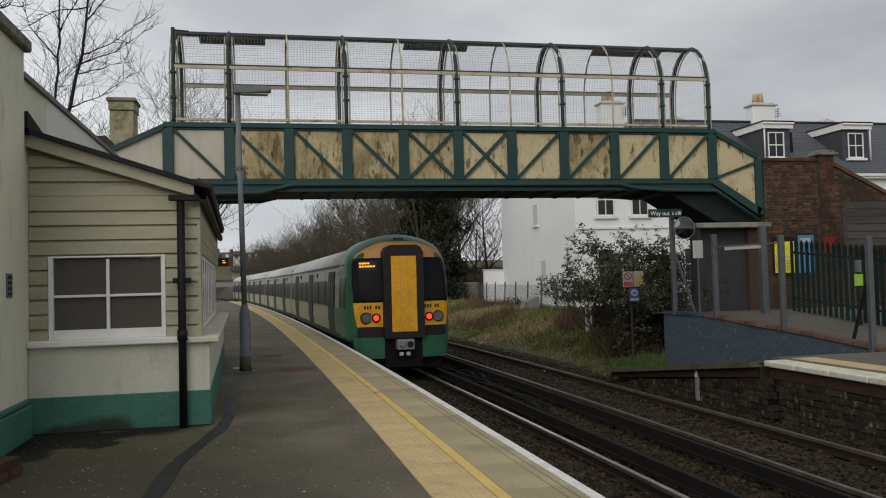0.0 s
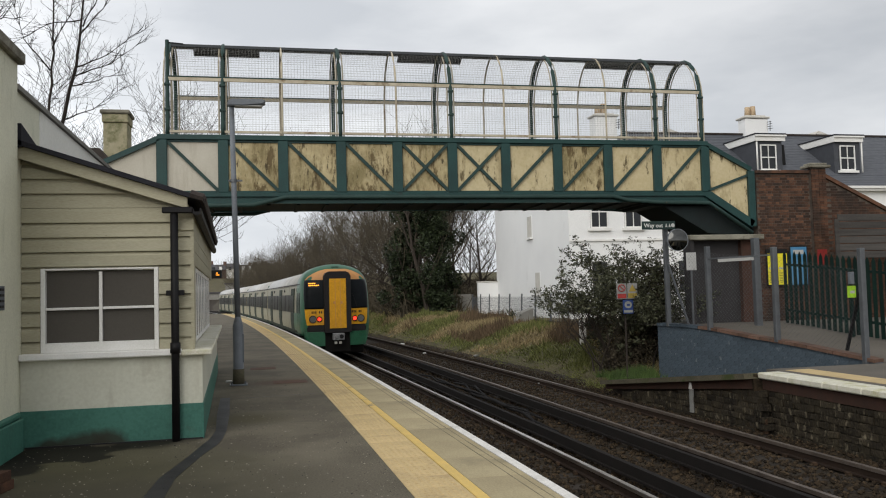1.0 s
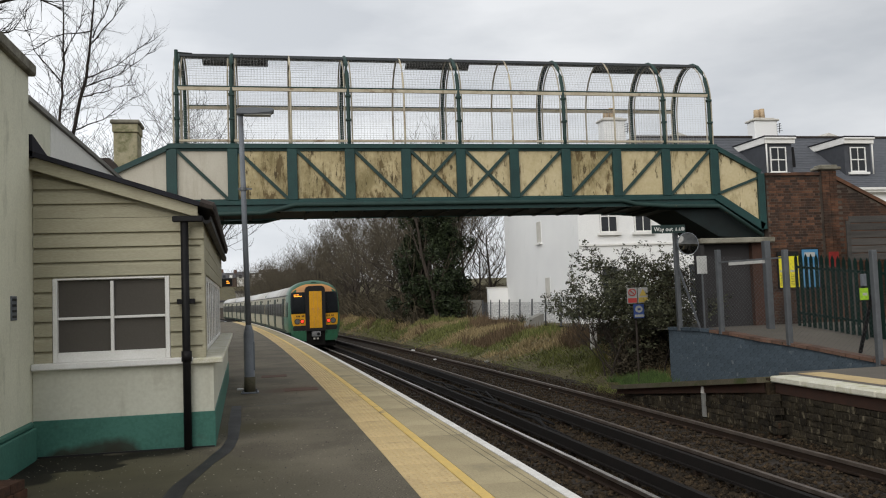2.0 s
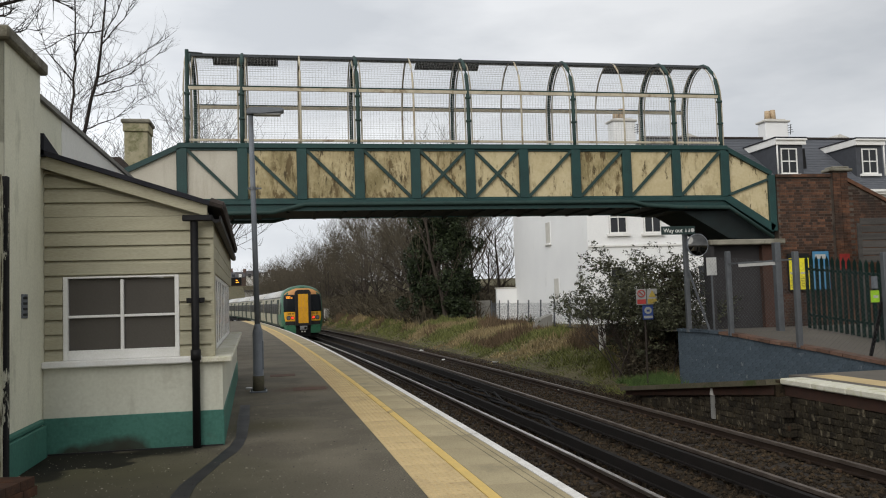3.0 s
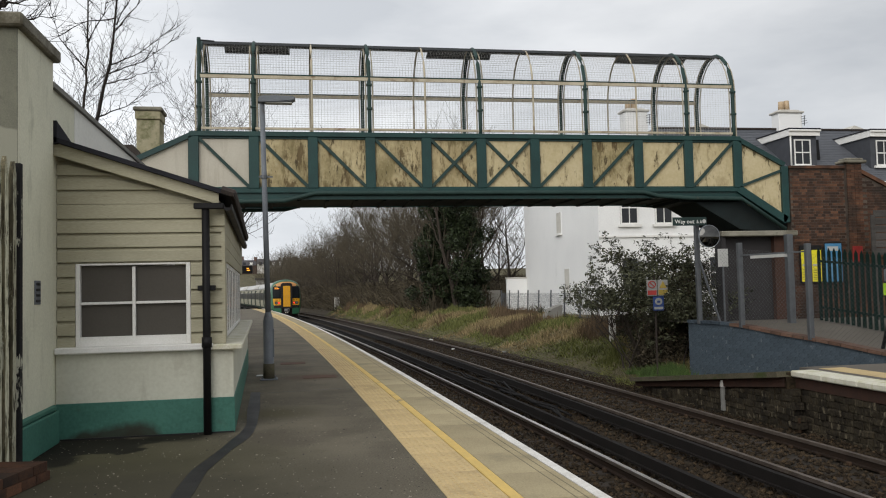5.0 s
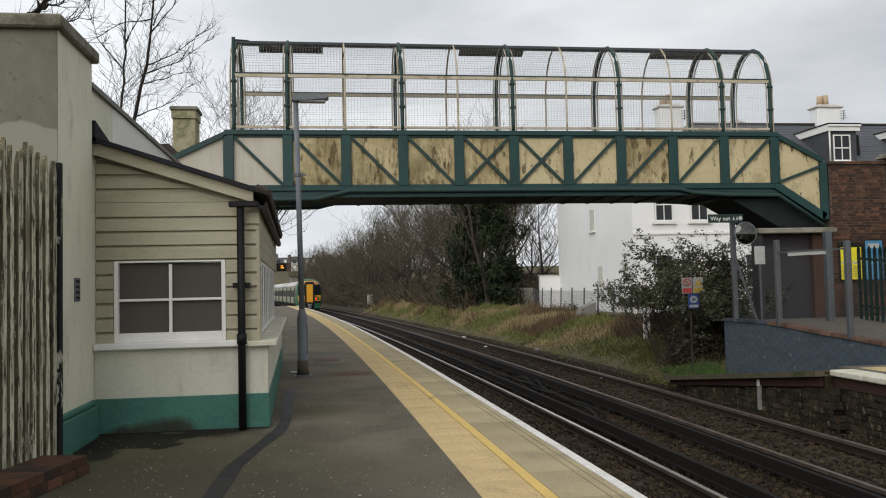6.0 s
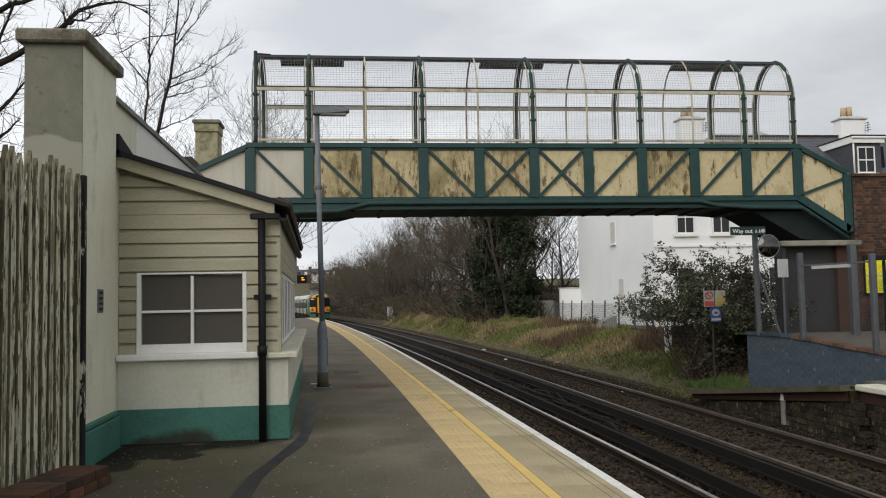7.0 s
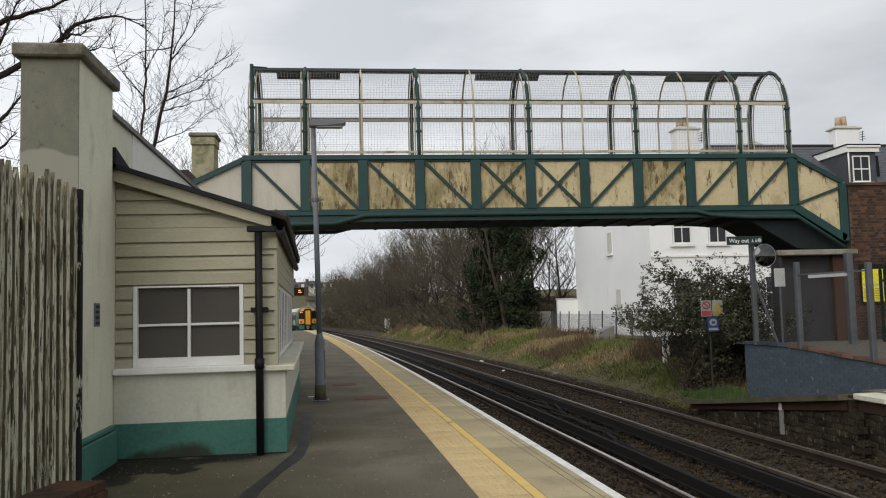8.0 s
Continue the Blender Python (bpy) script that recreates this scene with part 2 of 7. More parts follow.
PALE_PANEL = material("pale_grey_cream_paint", (0.52, 0.49, 0.41), (0.44, 0.405, 0.33), rough=0.55, scale=1.5, bump=0.08, third=(0.33, 0.30, 0.23), third_cut=(0.66, 0.8), third_scale=2.5, third_stretch=(2, 1, 0.5))
CREAM_BAR = material("cream_bar_paint", (0.52, 0.47, 0.36), (0.36, 0.31, 0.22), rough=0.5, scale=4, bump=0.1, third=(0.18, 0.12, 0.065), third_cut=(0.56, 0.70))
WIRE = material("galvanised_wire", (0.52, 0.52, 0.50), (0.36, 0.36, 0.35), rough=0.45, metal=0.3, bump=0)
DARK_NET = material("dark_mesh_strip", (0.03, 0.033, 0.035), (0.018, 0.02, 0.02), rough=0.7, scale=10, bump=0.3)
STEEL = material("grey_painted_steel", (0.16, 0.175, 0.19), (0.115, 0.125, 0.14), rough=0.5, scale=4, bump=0.1, third=(0.09, 0.085, 0.08), third_cut=(0.6, 0.75))
GALV = material("galvanised_steel", (0.115, 0.123, 0.13), (0.075, 0.08, 0.086), rough=0.5, metal=0.3, scale=5, bump=0.1)
BOARD = material("olive_grey_board_paint", (0.43, 0.405, 0.295), (0.33, 0.305, 0.215), rough=0.6, scale=2.0, fine=40, bump=0.15, stretch=(0.5, 1, 3), third=(0.22, 0.2, 0.14), third_cut=(0.64, 0.74), third_scale=5, each=0.04)
PLASTER = material("off_white_render", (0.60, 0.60, 0.505), (0.52, 0.515, 0.425), rough=0.75, scale=1.6, fine=24, bump=0.25, third=(0.38, 0.36, 0.29), third_cut=(0.62, 0.8), third_scale=1.5)
WALL_GREY = material("greenish_grey_render", (0.75, 0.74, 0.59), (0.62, 0.61, 0.48), rough=0.8, scale=1.1, fine=50, bump=0.2, third=(0.24, 0.245, 0.17), third_cut=(0.58, 0.78), third_scale=1.4, third_stretch=(1, 1, 0.35))
CAP_STONE = material("weathered_cement_cap", (0.27, 0.255, 0.205), (0.14, 0.13, 0.10), rough=0.85, scale=2.5, bump=0.4, amount=0.2, third=(0.09, 0.08, 0.055), third_cut=(0.52, 0.66), third_scale=2.2)
TEAL = material("teal_plinth_paint", (0.066, 0.185, 0.145), (0.045, 0.135, 0.105), rough=0.55, scale=1.8, fine=30, bump=0.15, third=(0.06, 0.07, 0.05), third_cut=(0.60, 0.8), third_scale=2.2)
WHITE_PAINT = material("white_gloss_paint", (0.80, 0.79, 0.76), (0.70, 0.69, 0.65), rough=0.4, scale=3, bump=0.08)
SILL = material("lichened_white_sill", (0.66, 0.64, 0.56), (0.5, 0.48, 0.36), rough=0.65, scale=4, bump=0.2, third=(0.38, 0.36, 0.16), third_cut=(0.52, 0.7), third_scale=3)
BLIND = material("grey_brown_blind", (0.088, 0.080, 0.068), (0.076, 0.068, 0.058), rough=0.6, scale=1.2, bump=0.05)
BLACK_IRON = material("black_iron_paint", (0.006, 0.006, 0.007), (0.011, 0.010, 0.010), rough=0.55, scale=5, bump=0.12)
ROOF_FELT = material("dark_roof_covering", (0.028, 0.028, 0.034), (0.016, 0.016, 0.02), rough=0.9, scale=3, bump=0.3)
TILE = material("brown_black_roof_tile", (0.05, 0.04, 0.036), (0.03, 0.025, 0.022), rough=0.8, scale=6, bump=0.3, each=0.25)
FENCE_WOOD = material("peeling_painted_paling", (0.62, 0.61, 0.47), (0.32, 0.305, 0.215), rough=0.85, scale=7, fine=50, bump=0.6, amount=0.2, stretch=(4, 4, 0.3), each=0.2, third=(0.06, 0.052, 0.035), third_cut=(0.53, 0.58), third_scale=12, third_stretch=(2.2, 2.2, 0.32))
FRESH_GRASS = material("fresh_green_weeds", (0.078, 0.125, 0.034), (0.04, 0.065, 0.02), rough=0.7, scale=2, bump=0, each=0.4)
# bare wood for paling sides, dark enough to paint in the troughs' shade
PALING_SIDE = material("bare_wood_with_trough_shade", (0.17, 0.15, 0.092), (0.085, 0.074, 0.047), rough=0.9, scale=7, fine=50, bump=0.5, amount=0.2, stretch=(4, 4, 0.3), each=0.3, third=(0.05, 0.045, 0.03), third_cut=(0.54, 0.6), third_scale=10, third_stretch=(2.2, 2.2, 0.32))
FLAKED_POST = material("flaking_black_post", (0.016, 0.015, 0.016), (0.010, 0.010, 0.010), rough=0.8, scale=5, bump=0.4)
# dark wood, also used as shade between the palings
DARK_WOOD_AND_SHADE = material("rotten_wood_and_gap_shade", (0.03, 0.027, 0.022), (0.015, 0.014, 0.012), rough=0.9, scale=8, bump=0.5)
GREY_TIMBER = material("grey_timber_boards", (0.085, 0.078, 0.07), (0.042, 0.039, 0.036), rough=0.85, scale=3, stretch=(0.3, 1, 4), bump=0.4, each=0.2)
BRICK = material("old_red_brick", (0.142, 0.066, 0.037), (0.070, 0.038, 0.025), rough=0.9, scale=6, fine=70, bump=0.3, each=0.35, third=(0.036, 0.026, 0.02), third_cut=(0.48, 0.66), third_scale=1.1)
BRICK_DARK = material("sooty_red_brick", (0.055, 0.028, 0.02), (0.034, 0.021, 0.016), rough=0.9, scale=6, fine=70, bump=0.3, each=0.4)
BRICK_RED = material("weathered_red_coping_brick", (0.145, 0.084, 0.060), (0.085, 0.054, 0.040), rough=0.85, scale=5, fine=60, bump=0.3, each=0.25, third=(0.10, 0.08, 0.06), third_cut=(0.56, 0.7), third_scale=4)
MORTAR = material("dark_mortar", (0.125, 0.10, 0.08), (0.05, 0.04, 0.033), rough=0.95, scale=5, bump=0.3)
STONE_WALL = material("dark_stained_stone", (0.052, 0.042, 0.026), (0.010, 0.008, 0.006), rough=0.9, scale=2.0, fine=26, bump=1.0, depth=0.05, amount=0.3, stretch=(1, 1.6, 0.7), third=(0.20, 0.17, 0.115), third_cut=(0.56, 0.70), third_scale=5, each=0.4)
BLUE_WALL = material("blue_grey_painted_brick", (0.062, 0.082, 0.100), (0.032, 0.043, 0.055), rough=0.6, scale=1.9, fine=30, bump=0.4, amount=0.2, third=(0.17, 0.19, 0.20), third_cut=(0.60, 0.72), third_scale=6, third_stretch=(1, 1, 0.5), each=0.10)
WHITE_WALL = material("white_house_render", (0.82, 0.82, 0.80), (0.74, 0.74, 0.73), rough=0.75, scale=0.4, fine=20, bump=0.08, third=(0.62, 0.62, 0.6), third_cut=(0.62, 0.85), third_scale=0.5)
SLATE = material("blue_grey_slate", (0.125, 0.132, 0.146), (0.085, 0.09, 0.102), rough=0.55, scale=3, bump=0.25, each=0.2, stretch=(1, 1, 2))
SLATE_HUNG = material("dark_slate_hanging", (0.072, 0.076, 0.086), (0.05, 0.053, 0.06), rough=0.6, scale=4, bump=0.25)
SIDE_GLASS = glassy("shelter_side_glass", (0.045, 0.045, 0.043), 0.12)
GLASS = glassy("dark_window_glass", (0.02, 0.022, 0.025), 0.06)
CHIMNEY = material("pale_chimney_render", (0.60, 0.58, 0.53), (0.45, 0.43, 0.38), rough=0.8, scale=2, bump=0.2)
POT = material("terracotta_pot", (0.50, 0.39, 0.26), (0.36, 0.25, 0.15), rough=0.8, scale=5, bump=0.2)
MOSSY = material("mossy_cement_chimney", (0.40, 0.36, 0.25), (0.27, 0.25, 0.15), rough=0.9, scale=3, bump=0.4, third=(0.11, 0.12, 0.05), third_cut=(0.5, 0.7), third_scale=3)
BARK = material("grey_brown_bark", (0.07, 0.056, 0.045), (0.035, 0.029, 0.024), rough=0.95, scale=4, bump=0.4)
TWIG = material("winter_twigs", (0.112, 0.095, 0.066), (0.066, 0.056, 0.04), rough=0.95, scale=2, bump=0, each=0.3)
# darker than TWIG, for the trees behind the wall and the sign post
DARK_TWIG = material("near_black_twigs", (0.034, 0.027, 0.022), (0.02, 0.016, 0.014), rough=0.9, scale=2, bump=0, each=0.2)
IVY = material("dark_ivy_leaves", (0.034, 0.047, 0.02), (0.017, 0.024, 0.011), rough=0.55, scale=1.5, bump=0, each=0.5)
LEAF = material("dull_evergreen_leaf", (0.092, 0.096, 0.055), (0.042, 0.045, 0.027), rough=0.5, scale=2, bump=0, each=0.55)
FENCE_GREEN = material("green_palisade_paint", (0.006, 0.021, 0.016), (0.0045, 0.014, 0.011), rough=0.5, scale=3, bump=0.1, each=0.2)
PATH = material("worn_tarmac_path", (0.145, 0.13, 0.11), (0.095, 0.085, 0.07), rough=0.85, scale=0.9, fine=60, bump=0.3)
SIGN_GREEN = material("dark_green_sign", (0.012, 0.03, 0.026), rough=0.4, bump=0)
SIGN_WHITE = material("white_sign_face", (0.44, 0.44, 0.42), (0.36, 0.36, 0.34), rough=0.4, bump=0)
# darker copy of the white sign face, with the bush's shade in its colour
DIMMED_WHITE = material("shade_dimmed_white", (0.24, 0.24, 0.225), (0.17, 0.17, 0.16), rough=0.6, scale=6, bump=0.05)
SIGN_BLUE = material("blue_sign_face", (0.02, 0.045, 0.15), rough=0.4, bump=0)
SIGN_RED = material("red_sign_face", (0.3, 0.035, 0.03), rough=0.4, bump=0)
SIGN_YELLOW = material("yellow_poster_face", (0.75, 0.68, 0.03), (0.7, 0.62, 0.03), rough=0.4, bump=0)
POSTER_BLUE = material("blue_poster_face", (0.03, 0.17, 0.34), (0.12, 0.27, 0.40), rough=0.4, scale=3, bump=0)
SIGN_BLACK = material("black_sign_print", (0.015, 0.015, 0.015), rough=0.5, bump=0)
LIME = material("lime_notice_face", (0.35, 0.62, 0.03), rough=0.4, bump=0)
MIRROR = material("mirror_glass", (0.11, 0.11, 0.105), (0.08, 0.08, 0.077), rough=0.08, metal=1.0, bump=0, gloss_var=0.02)
T_GREEN = material("train_green_paint", (0.028, 0.128, 0.066), (0.02, 0.092, 0.048), rough=0.38, scale=1.5, fine=12, bump=0.03, third=(0.035, 0.06, 0.035), third_cut=(0.55, 0.75), third_scale=2.2)
T_YELLOW = material("train_yellow_paint", (0.72, 0.36, 0.014), (0.56, 0.27, 0.014), rough=0.4, scale=2, fine=14, bump=0.03, third=(0.30, 0.15, 0.02), third_cut=(0.58, 0.72), third_scale=4, third_stretch=(2, 1, 0.4))
T_ORANGE = material("train_orange_cream_band", (0.55, 0.27, 0.09), (0.48, 0.23, 0.08), rough=0.4, scale=2, bump=0.03)
T_BLACK = material("train_black_rubber", (0.022, 0.02, 0.02), (0.014, 0.013, 0.013), rough=0.6, bump=0.05)
T_GLASS = glassy("train_dark_glass", (0.012, 0.014, 0.016), 0.3)
T_WHITE = material("train_off_white_paint", (0.36, 0.345, 0.26), (0.26, 0.245, 0.18), rough=0.4, scale=1.2, fine=10, bump=0.03, third=(0.15, 0.135, 0.095), third_cut=(0.55, 0.75), third_scale=2)
T_ROOF = material("train_pale_grey_roof", (0.52, 0.505, 0.475), (0.36, 0.35, 0.325), rough=0.4, scale=1.0, bump=0.05)
T_DOOR = material("train_grey_green_door", (0.055, 0.07, 0.055), (0.04, 0.05, 0.042), rough=0.6, bump=0.02)
T_UNDER = material("train_underframe_grime", (0.010, 0.009, 0.0085), (0.006, 0.0055, 0.005), rough=0.9, bump=0.2)
T_LAMP = glassy("lamp_lens", (0.13, 0.13, 0.125), 0.1)
T_STEEL = material("coupler_grey_steel", (0.28, 0.28, 0.28), (0.2, 0.2, 0.2), rough=0.5, metal=0.5, bump=0.1)
TAIL = glowing("tail_lamp_glow", (1.0, 0.03, 0.012), 3.2)
LED = glowing("orange_led_glow", (1.0, 0.36, 0.03), 2.2)
FAR_BRICK = material("far_brick_terrace", (0.14, 0.085, 0.07), (0.09, 0.06, 0.052), rough=0.9, scale=0.3, bump=0, each=0.3)
FAR_ROOF = material("far_slate_roof", (0.09, 0.085, 0.09), (0.06, 0.058, 0.062), rough=0.8, scale=0.4, bump=0)
CONCRETE = material("grey_concrete", (0.27, 0.26, 0.235), (0.18, 0.175, 0.155), rough=0.85, scale=2.5, bump=0.3)
DARK_PANEL = material("dark_grey_panel", (0.040, 0.037, 0.037), (0.028, 0.026, 0.026), rough=0.6, scale=2, bump=0.1)
LITTER = material("pale_litter", (0.65, 0.65, 0.63), rough=0.6, bump=0.1)
MOSS_STONE = material("mossy_dark_coping", (0.11, 0.095, 0.065), (0.06, 0.055, 0.035), rough=0.9, scale=3, fine=40, bump=0.5, third=(0.05, 0.06, 0.02), third_cut=(0.52, 0.65), third_scale=2)

# bare cement, darkened further to paint in the pier front's shade
SHADED_CEMENT = material("cement_with_painted_shade", (0.165, 0.163, 0.128), (0.105, 0.104, 0.08), rough=0.9, scale=1.0, fine=70, bump=0.4, amount=0.3, third=(0.06, 0.058, 0.045), third_cut=(0.68, 0.74), third_scale=6)
NEW_RENDER = material("fresh_white_render", (0.83, 0.82, 0.76), (0.75, 0.74, 0.68), rough=0.75, scale=1, fine=24, bump=0.15, third=(0.6, 0.59, 0.52), third_cut=(0.58, 0.8), third_scale=1.4)
# warning yellow lowered to look shaded beside the bush
DIMMED_YELLOW = material("shade_dimmed_warning_yellow", (0.30, 0.22, 0.05), rough=0.5, bump=0)
CLIP_RUST = material("rusty_rail_clip", (0.062, 0.036, 0.020), (0.03, 0.019, 0.012), rough=0.85, scale=9, bump=0.3, each=0.5)
RUSTY_COVER = material("rusty_red_cover", (0.13, 0.075, 0.05), (0.075, 0.045, 0.032), rough=0.85, scale=5, bump=0.3)
for m in (T_GLASS, T_DOOR, T_WHITE):
    m.node_tree.nodes["Principled BSDF"].inputs["Specular IOR Level"].default_value = 0.06
THICKET = material("dark_thicket_stems", (0.086, 0.072, 0.048), (0.05, 0.042, 0.029), rough=0.95, scale=1, bump=0, each=0.45)


def stain(m, centre, near, far, colour, rag=0.7):
    """A ragged stain of its own shape round a spot, worked into a material's colour."""
    n, l = m.node_tree.nodes, m.node_tree.links
    b = n["Principled BSDF"]
    old = b.inputs["Base Color"].links[0].from_socket
    co, dist, ns, ad, rg, mx = n.new("ShaderNodeTexCoord"), n.new("ShaderNodeVectorMath"), n.new("ShaderNodeTexNoise"), n.new("ShaderNodeMath"), n.new("ShaderNodeMapRange"), n.new("ShaderNodeMixRGB")
    dist.operation = "DISTANCE"
    dist.inputs[1].default_value = centre
    ns.inputs["Scale"].default_value, ns.inputs["Detail"].default_value = 1.8, 8
    ad.operation = "MULTIPLY_ADD"
    ad.inputs[1].default_value = -rag
    l.new(co.outputs["Object"], dist.inputs[0])
    l.new(co.outputs["Object"], ns.inputs["Vector"])
    l.new(ns.outputs["Fac"], ad.inputs[0])
    l.new(dist.outputs["Value"], ad.inputs[2])
    rg.inputs["From Min"].default_value, rg.inputs["From Max"].default_value = near - rag / 2, far - rag / 2
    rg.inputs["To Min"].default_value, rg.inputs["To Max"].default_value = 0.9, 0.0
    l.new(ad.outputs[0], rg.inputs["Value"])
    l.new(rg.outputs["Result"], mx.inputs["Fac"])
    l.new(old, mx.inputs["Color1"])
    mx.inputs["Color2"].default_value = (*colour, 1)
    l.new(mx.outputs["Color"], b.inputs["Base Color"])


def streaks(m, colour, scale, stretch, cut, most=0.9):
    """One more layer of run-down dirt over a material's colour, different on every piece."""
    n, l = m.node_tree.nodes, m.node_tree.links
    b = n["Principled BSDF"]
    old = b.inputs["Base Color"].links[0].from_socket
    co, mp, info, shift, ns, rg, mx = n.new("ShaderNodeTexCoord"), n.new("ShaderNodeMapping"), n.new("ShaderNodeObjectInfo"), n.new("ShaderNodeVectorMath"), n.new("ShaderNodeTexNoise"), n.new("ShaderNodeMapRange"), n.new("ShaderNodeMixRGB")
    mp.inputs["Scale"].default_value = stretch
    shift.operation = "MULTIPLY_ADD"
    shift.inputs[1].default_value = (41, 13, 29)
    l.new(co.outputs["Object"], mp.inputs["Vector"])
    l.new(info.outputs["Random"], shift.inputs[0])
    l.new(mp.outputs["Vector"], shift.inputs[2])
    ns.inputs["Scale"].default_value, ns.inputs["Detail"].default_value, ns.inputs["Roughness"].default_value = scale, 9, 0.7
    l.new(shift.outputs[0], ns.inputs["Vector"])
    rg.inputs["From Min"].default_value, rg.inputs["From Max"].default_value = cut
    rg.inputs["To Max"].default_value = most
    l.new(ns.outputs["Fac"], rg.inputs["Value"])
    l.new(rg.outputs["Result"], mx.inputs["Fac"])
    l.new(old, mx.inputs["Color1"])
    mx.inputs["Color2"].default_value = (*colour, 1)
    l.new(mx.outputs["Color"], b.inputs["Base Color"])


streaks(CREAM, (0.19, 0.155, 0.07), 1.1, (1.0, 1, 0.8), (0.44, 0.62), 0.85)
streaks(CREAM, (0.10, 0.068, 0.028), 2.3, (1.6, 1, 0.55), (0.53, 0.60), 0.9)
streaks(CREAM, (0.05, 0.035, 0.016), 4.6, (1.9, 1, 0.5), (0.565, 0.62), 0.9)
streaks(CREAM, (0.42, 0.37, 0.23), 7.0, (1.5, 1, 0.7), (0.60, 0.66), 0.7)
streaks(CREAM_CLEAN, (0.24, 0.18, 0.085), 1.4, (1.2, 1, 0.7), (0.52, 0.68), 0.7)
streaks(CREAM_CLEAN, (0.08, 0.058, 0.026), 3.0, (1.7, 1, 0.5), (0.565, 0.62), 0.9)
streaks(PALE_PANEL, (0.30, 0.25, 0.18), 2.0, (2.2, 1, 0.25), (0.52, 0.75), 0.6)
streaks(FENCE_WOOD, (0.17, 0.15, 0.09), 5.0, (3.0, 3.0, 0.3), (0.54, 0.58), 0.9)
streaks(FENCE_WOOD, (0.016, 0.014, 0.012), 4.0, (2.6, 2.6, 0.5), (0.62, 0.645), 0.95)
streaks(PALING_SIDE, (0.045, 0.04, 0.026), 5.0, (3.0, 3.0, 0.25), (0.54, 0.60), 0.85)
streaks(PALING_SIDE, (0.50, 0.49, 0.38), 7.0, (2.4, 2.4, 0.35), (0.585, 0.61), 0.9)
streaks(FLAKED_POST, (0.50, 0.49, 0.39), 3.0, (2.0, 2.0, 0.6), (0.53, 0.55), 0.95)
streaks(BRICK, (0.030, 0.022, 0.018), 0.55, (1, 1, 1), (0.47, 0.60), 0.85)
streaks(BOARD, (0.30, 0.29, 0.21), 1.2, (0.6, 1, 1.6), (0.52, 0.70), 0.6)
streaks(PLASTER, (0.34, 0.32, 0.25), 2.2, (1.6, 1.6, 0.4), (0.58, 0.78), 0.5)
streaks(ASPHALT, (0.22, 0.195, 0.15), 55.0, (1, 1, 1), (0.60, 0.68), 0.5)
streaks(ASPHALT, (0.045, 0.040, 0.030), 38.0, (1, 1, 1), (0.58, 0.67), 0.55)
streaks(SLAB, (0.19, 0.165, 0.105), 26.0, (1, 1, 1), (0.57, 0.68), 0.45)
streaks(TACTILE, (0.36, 0.27, 0.145), 30.0, (1, 1, 1), (0.57, 0.68), 0.45)
streaks(BOARD, (0.17, 0.16, 0.11), 22.0, (0.35, 1, 2.2), (0.65, 0.68), 0.6)
streaks(PLASTER, (0.42, 0.42, 0.33), 18.0, (1, 1, 1), (0.60, 0.70), 0.3)
streaks(WALL_GREY, (0.38, 0.38, 0.27), 3.5, (1.4, 1.4, 0.3), (0.56, 0.74), 0.5)
streaks(SHADED_CEMENT, (0.20, 0.20, 0.15), 1.6, (1, 1, 0.5), (0.48, 0.66), 0.6)
streaks(SHADED_CEMENT, (0.07, 0.066, 0.05), 7.0, (1, 1, 1), (0.60, 0.68), 0.6)
stain(BRICK_DARK, (0, 0, 1), 0.2, 0.9, (0.05, 0.03, 0.022))
stain(ASPHALT, (-2.2, 7.9, 0), 1.2, 2.6, (0.085, 0.08, 0.042))
stain(ASPHALT, (-1.6, 6.6, 0), 1.2, 2.9, (0.050, 0.045, 0.030), 1.6)
stain(ASPHALT, (-0.3, 11.5, 0), 0.2, 0.8, (0.08, 0.07, 0.04))
# ragged near-black patches at the foot of the pier and the shelter
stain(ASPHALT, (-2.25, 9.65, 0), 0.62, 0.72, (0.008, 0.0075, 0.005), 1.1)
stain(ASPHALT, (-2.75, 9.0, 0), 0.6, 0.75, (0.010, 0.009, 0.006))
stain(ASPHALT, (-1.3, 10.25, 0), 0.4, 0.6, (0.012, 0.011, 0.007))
stain(ASPHALT, (0.4, 16.2, 0), 0.2, 0.7, (0.09, 0.055, 0.035))
stain(SHADED_CEMENT, (-0.05, -0.6, 2.2), 1.13, 1.16, (0.26, 0.258, 0.205), 0.35)
for spot in ((-0.68, -1.88, -0.27), (-0.32, -1.88, -0.2), (-0.02, -1.88, -0.26)):
    stain(TEAL, spot, 0.30, 0.38, (0.035, 0.036, 0.025), 0.4)


# ---- the plan: the near track's centre line, straight at first and then curving away ----
RAIL, SLEEPER_TOP = -0.88, -1.04
EDGE = -1.46


def track_x(y):
    u = y - 6.0
    return 3.82 - 0.02 * u - (0.00058 * u * u / (1 + u / 700) if u > 0 else 0.0)


def on_track(y, s, z=0.0):
    """The point s metres to the right of the centre line, square to it."""
    slope = (track_x(y + 0.5) - track_x(y - 0.5))
    n = Vector((1, -slope, 0)).normalized()
    return Vector((track_x(y) + n.x * s, y + n.y * s, z))


def steps(a, b, first, grow=1.0, most=6.0):
    out, d = [a], first
    while out[-1] < b:
        out.append(min(b, out[-1] + d))
        d = min(most, d * grow)
    return out


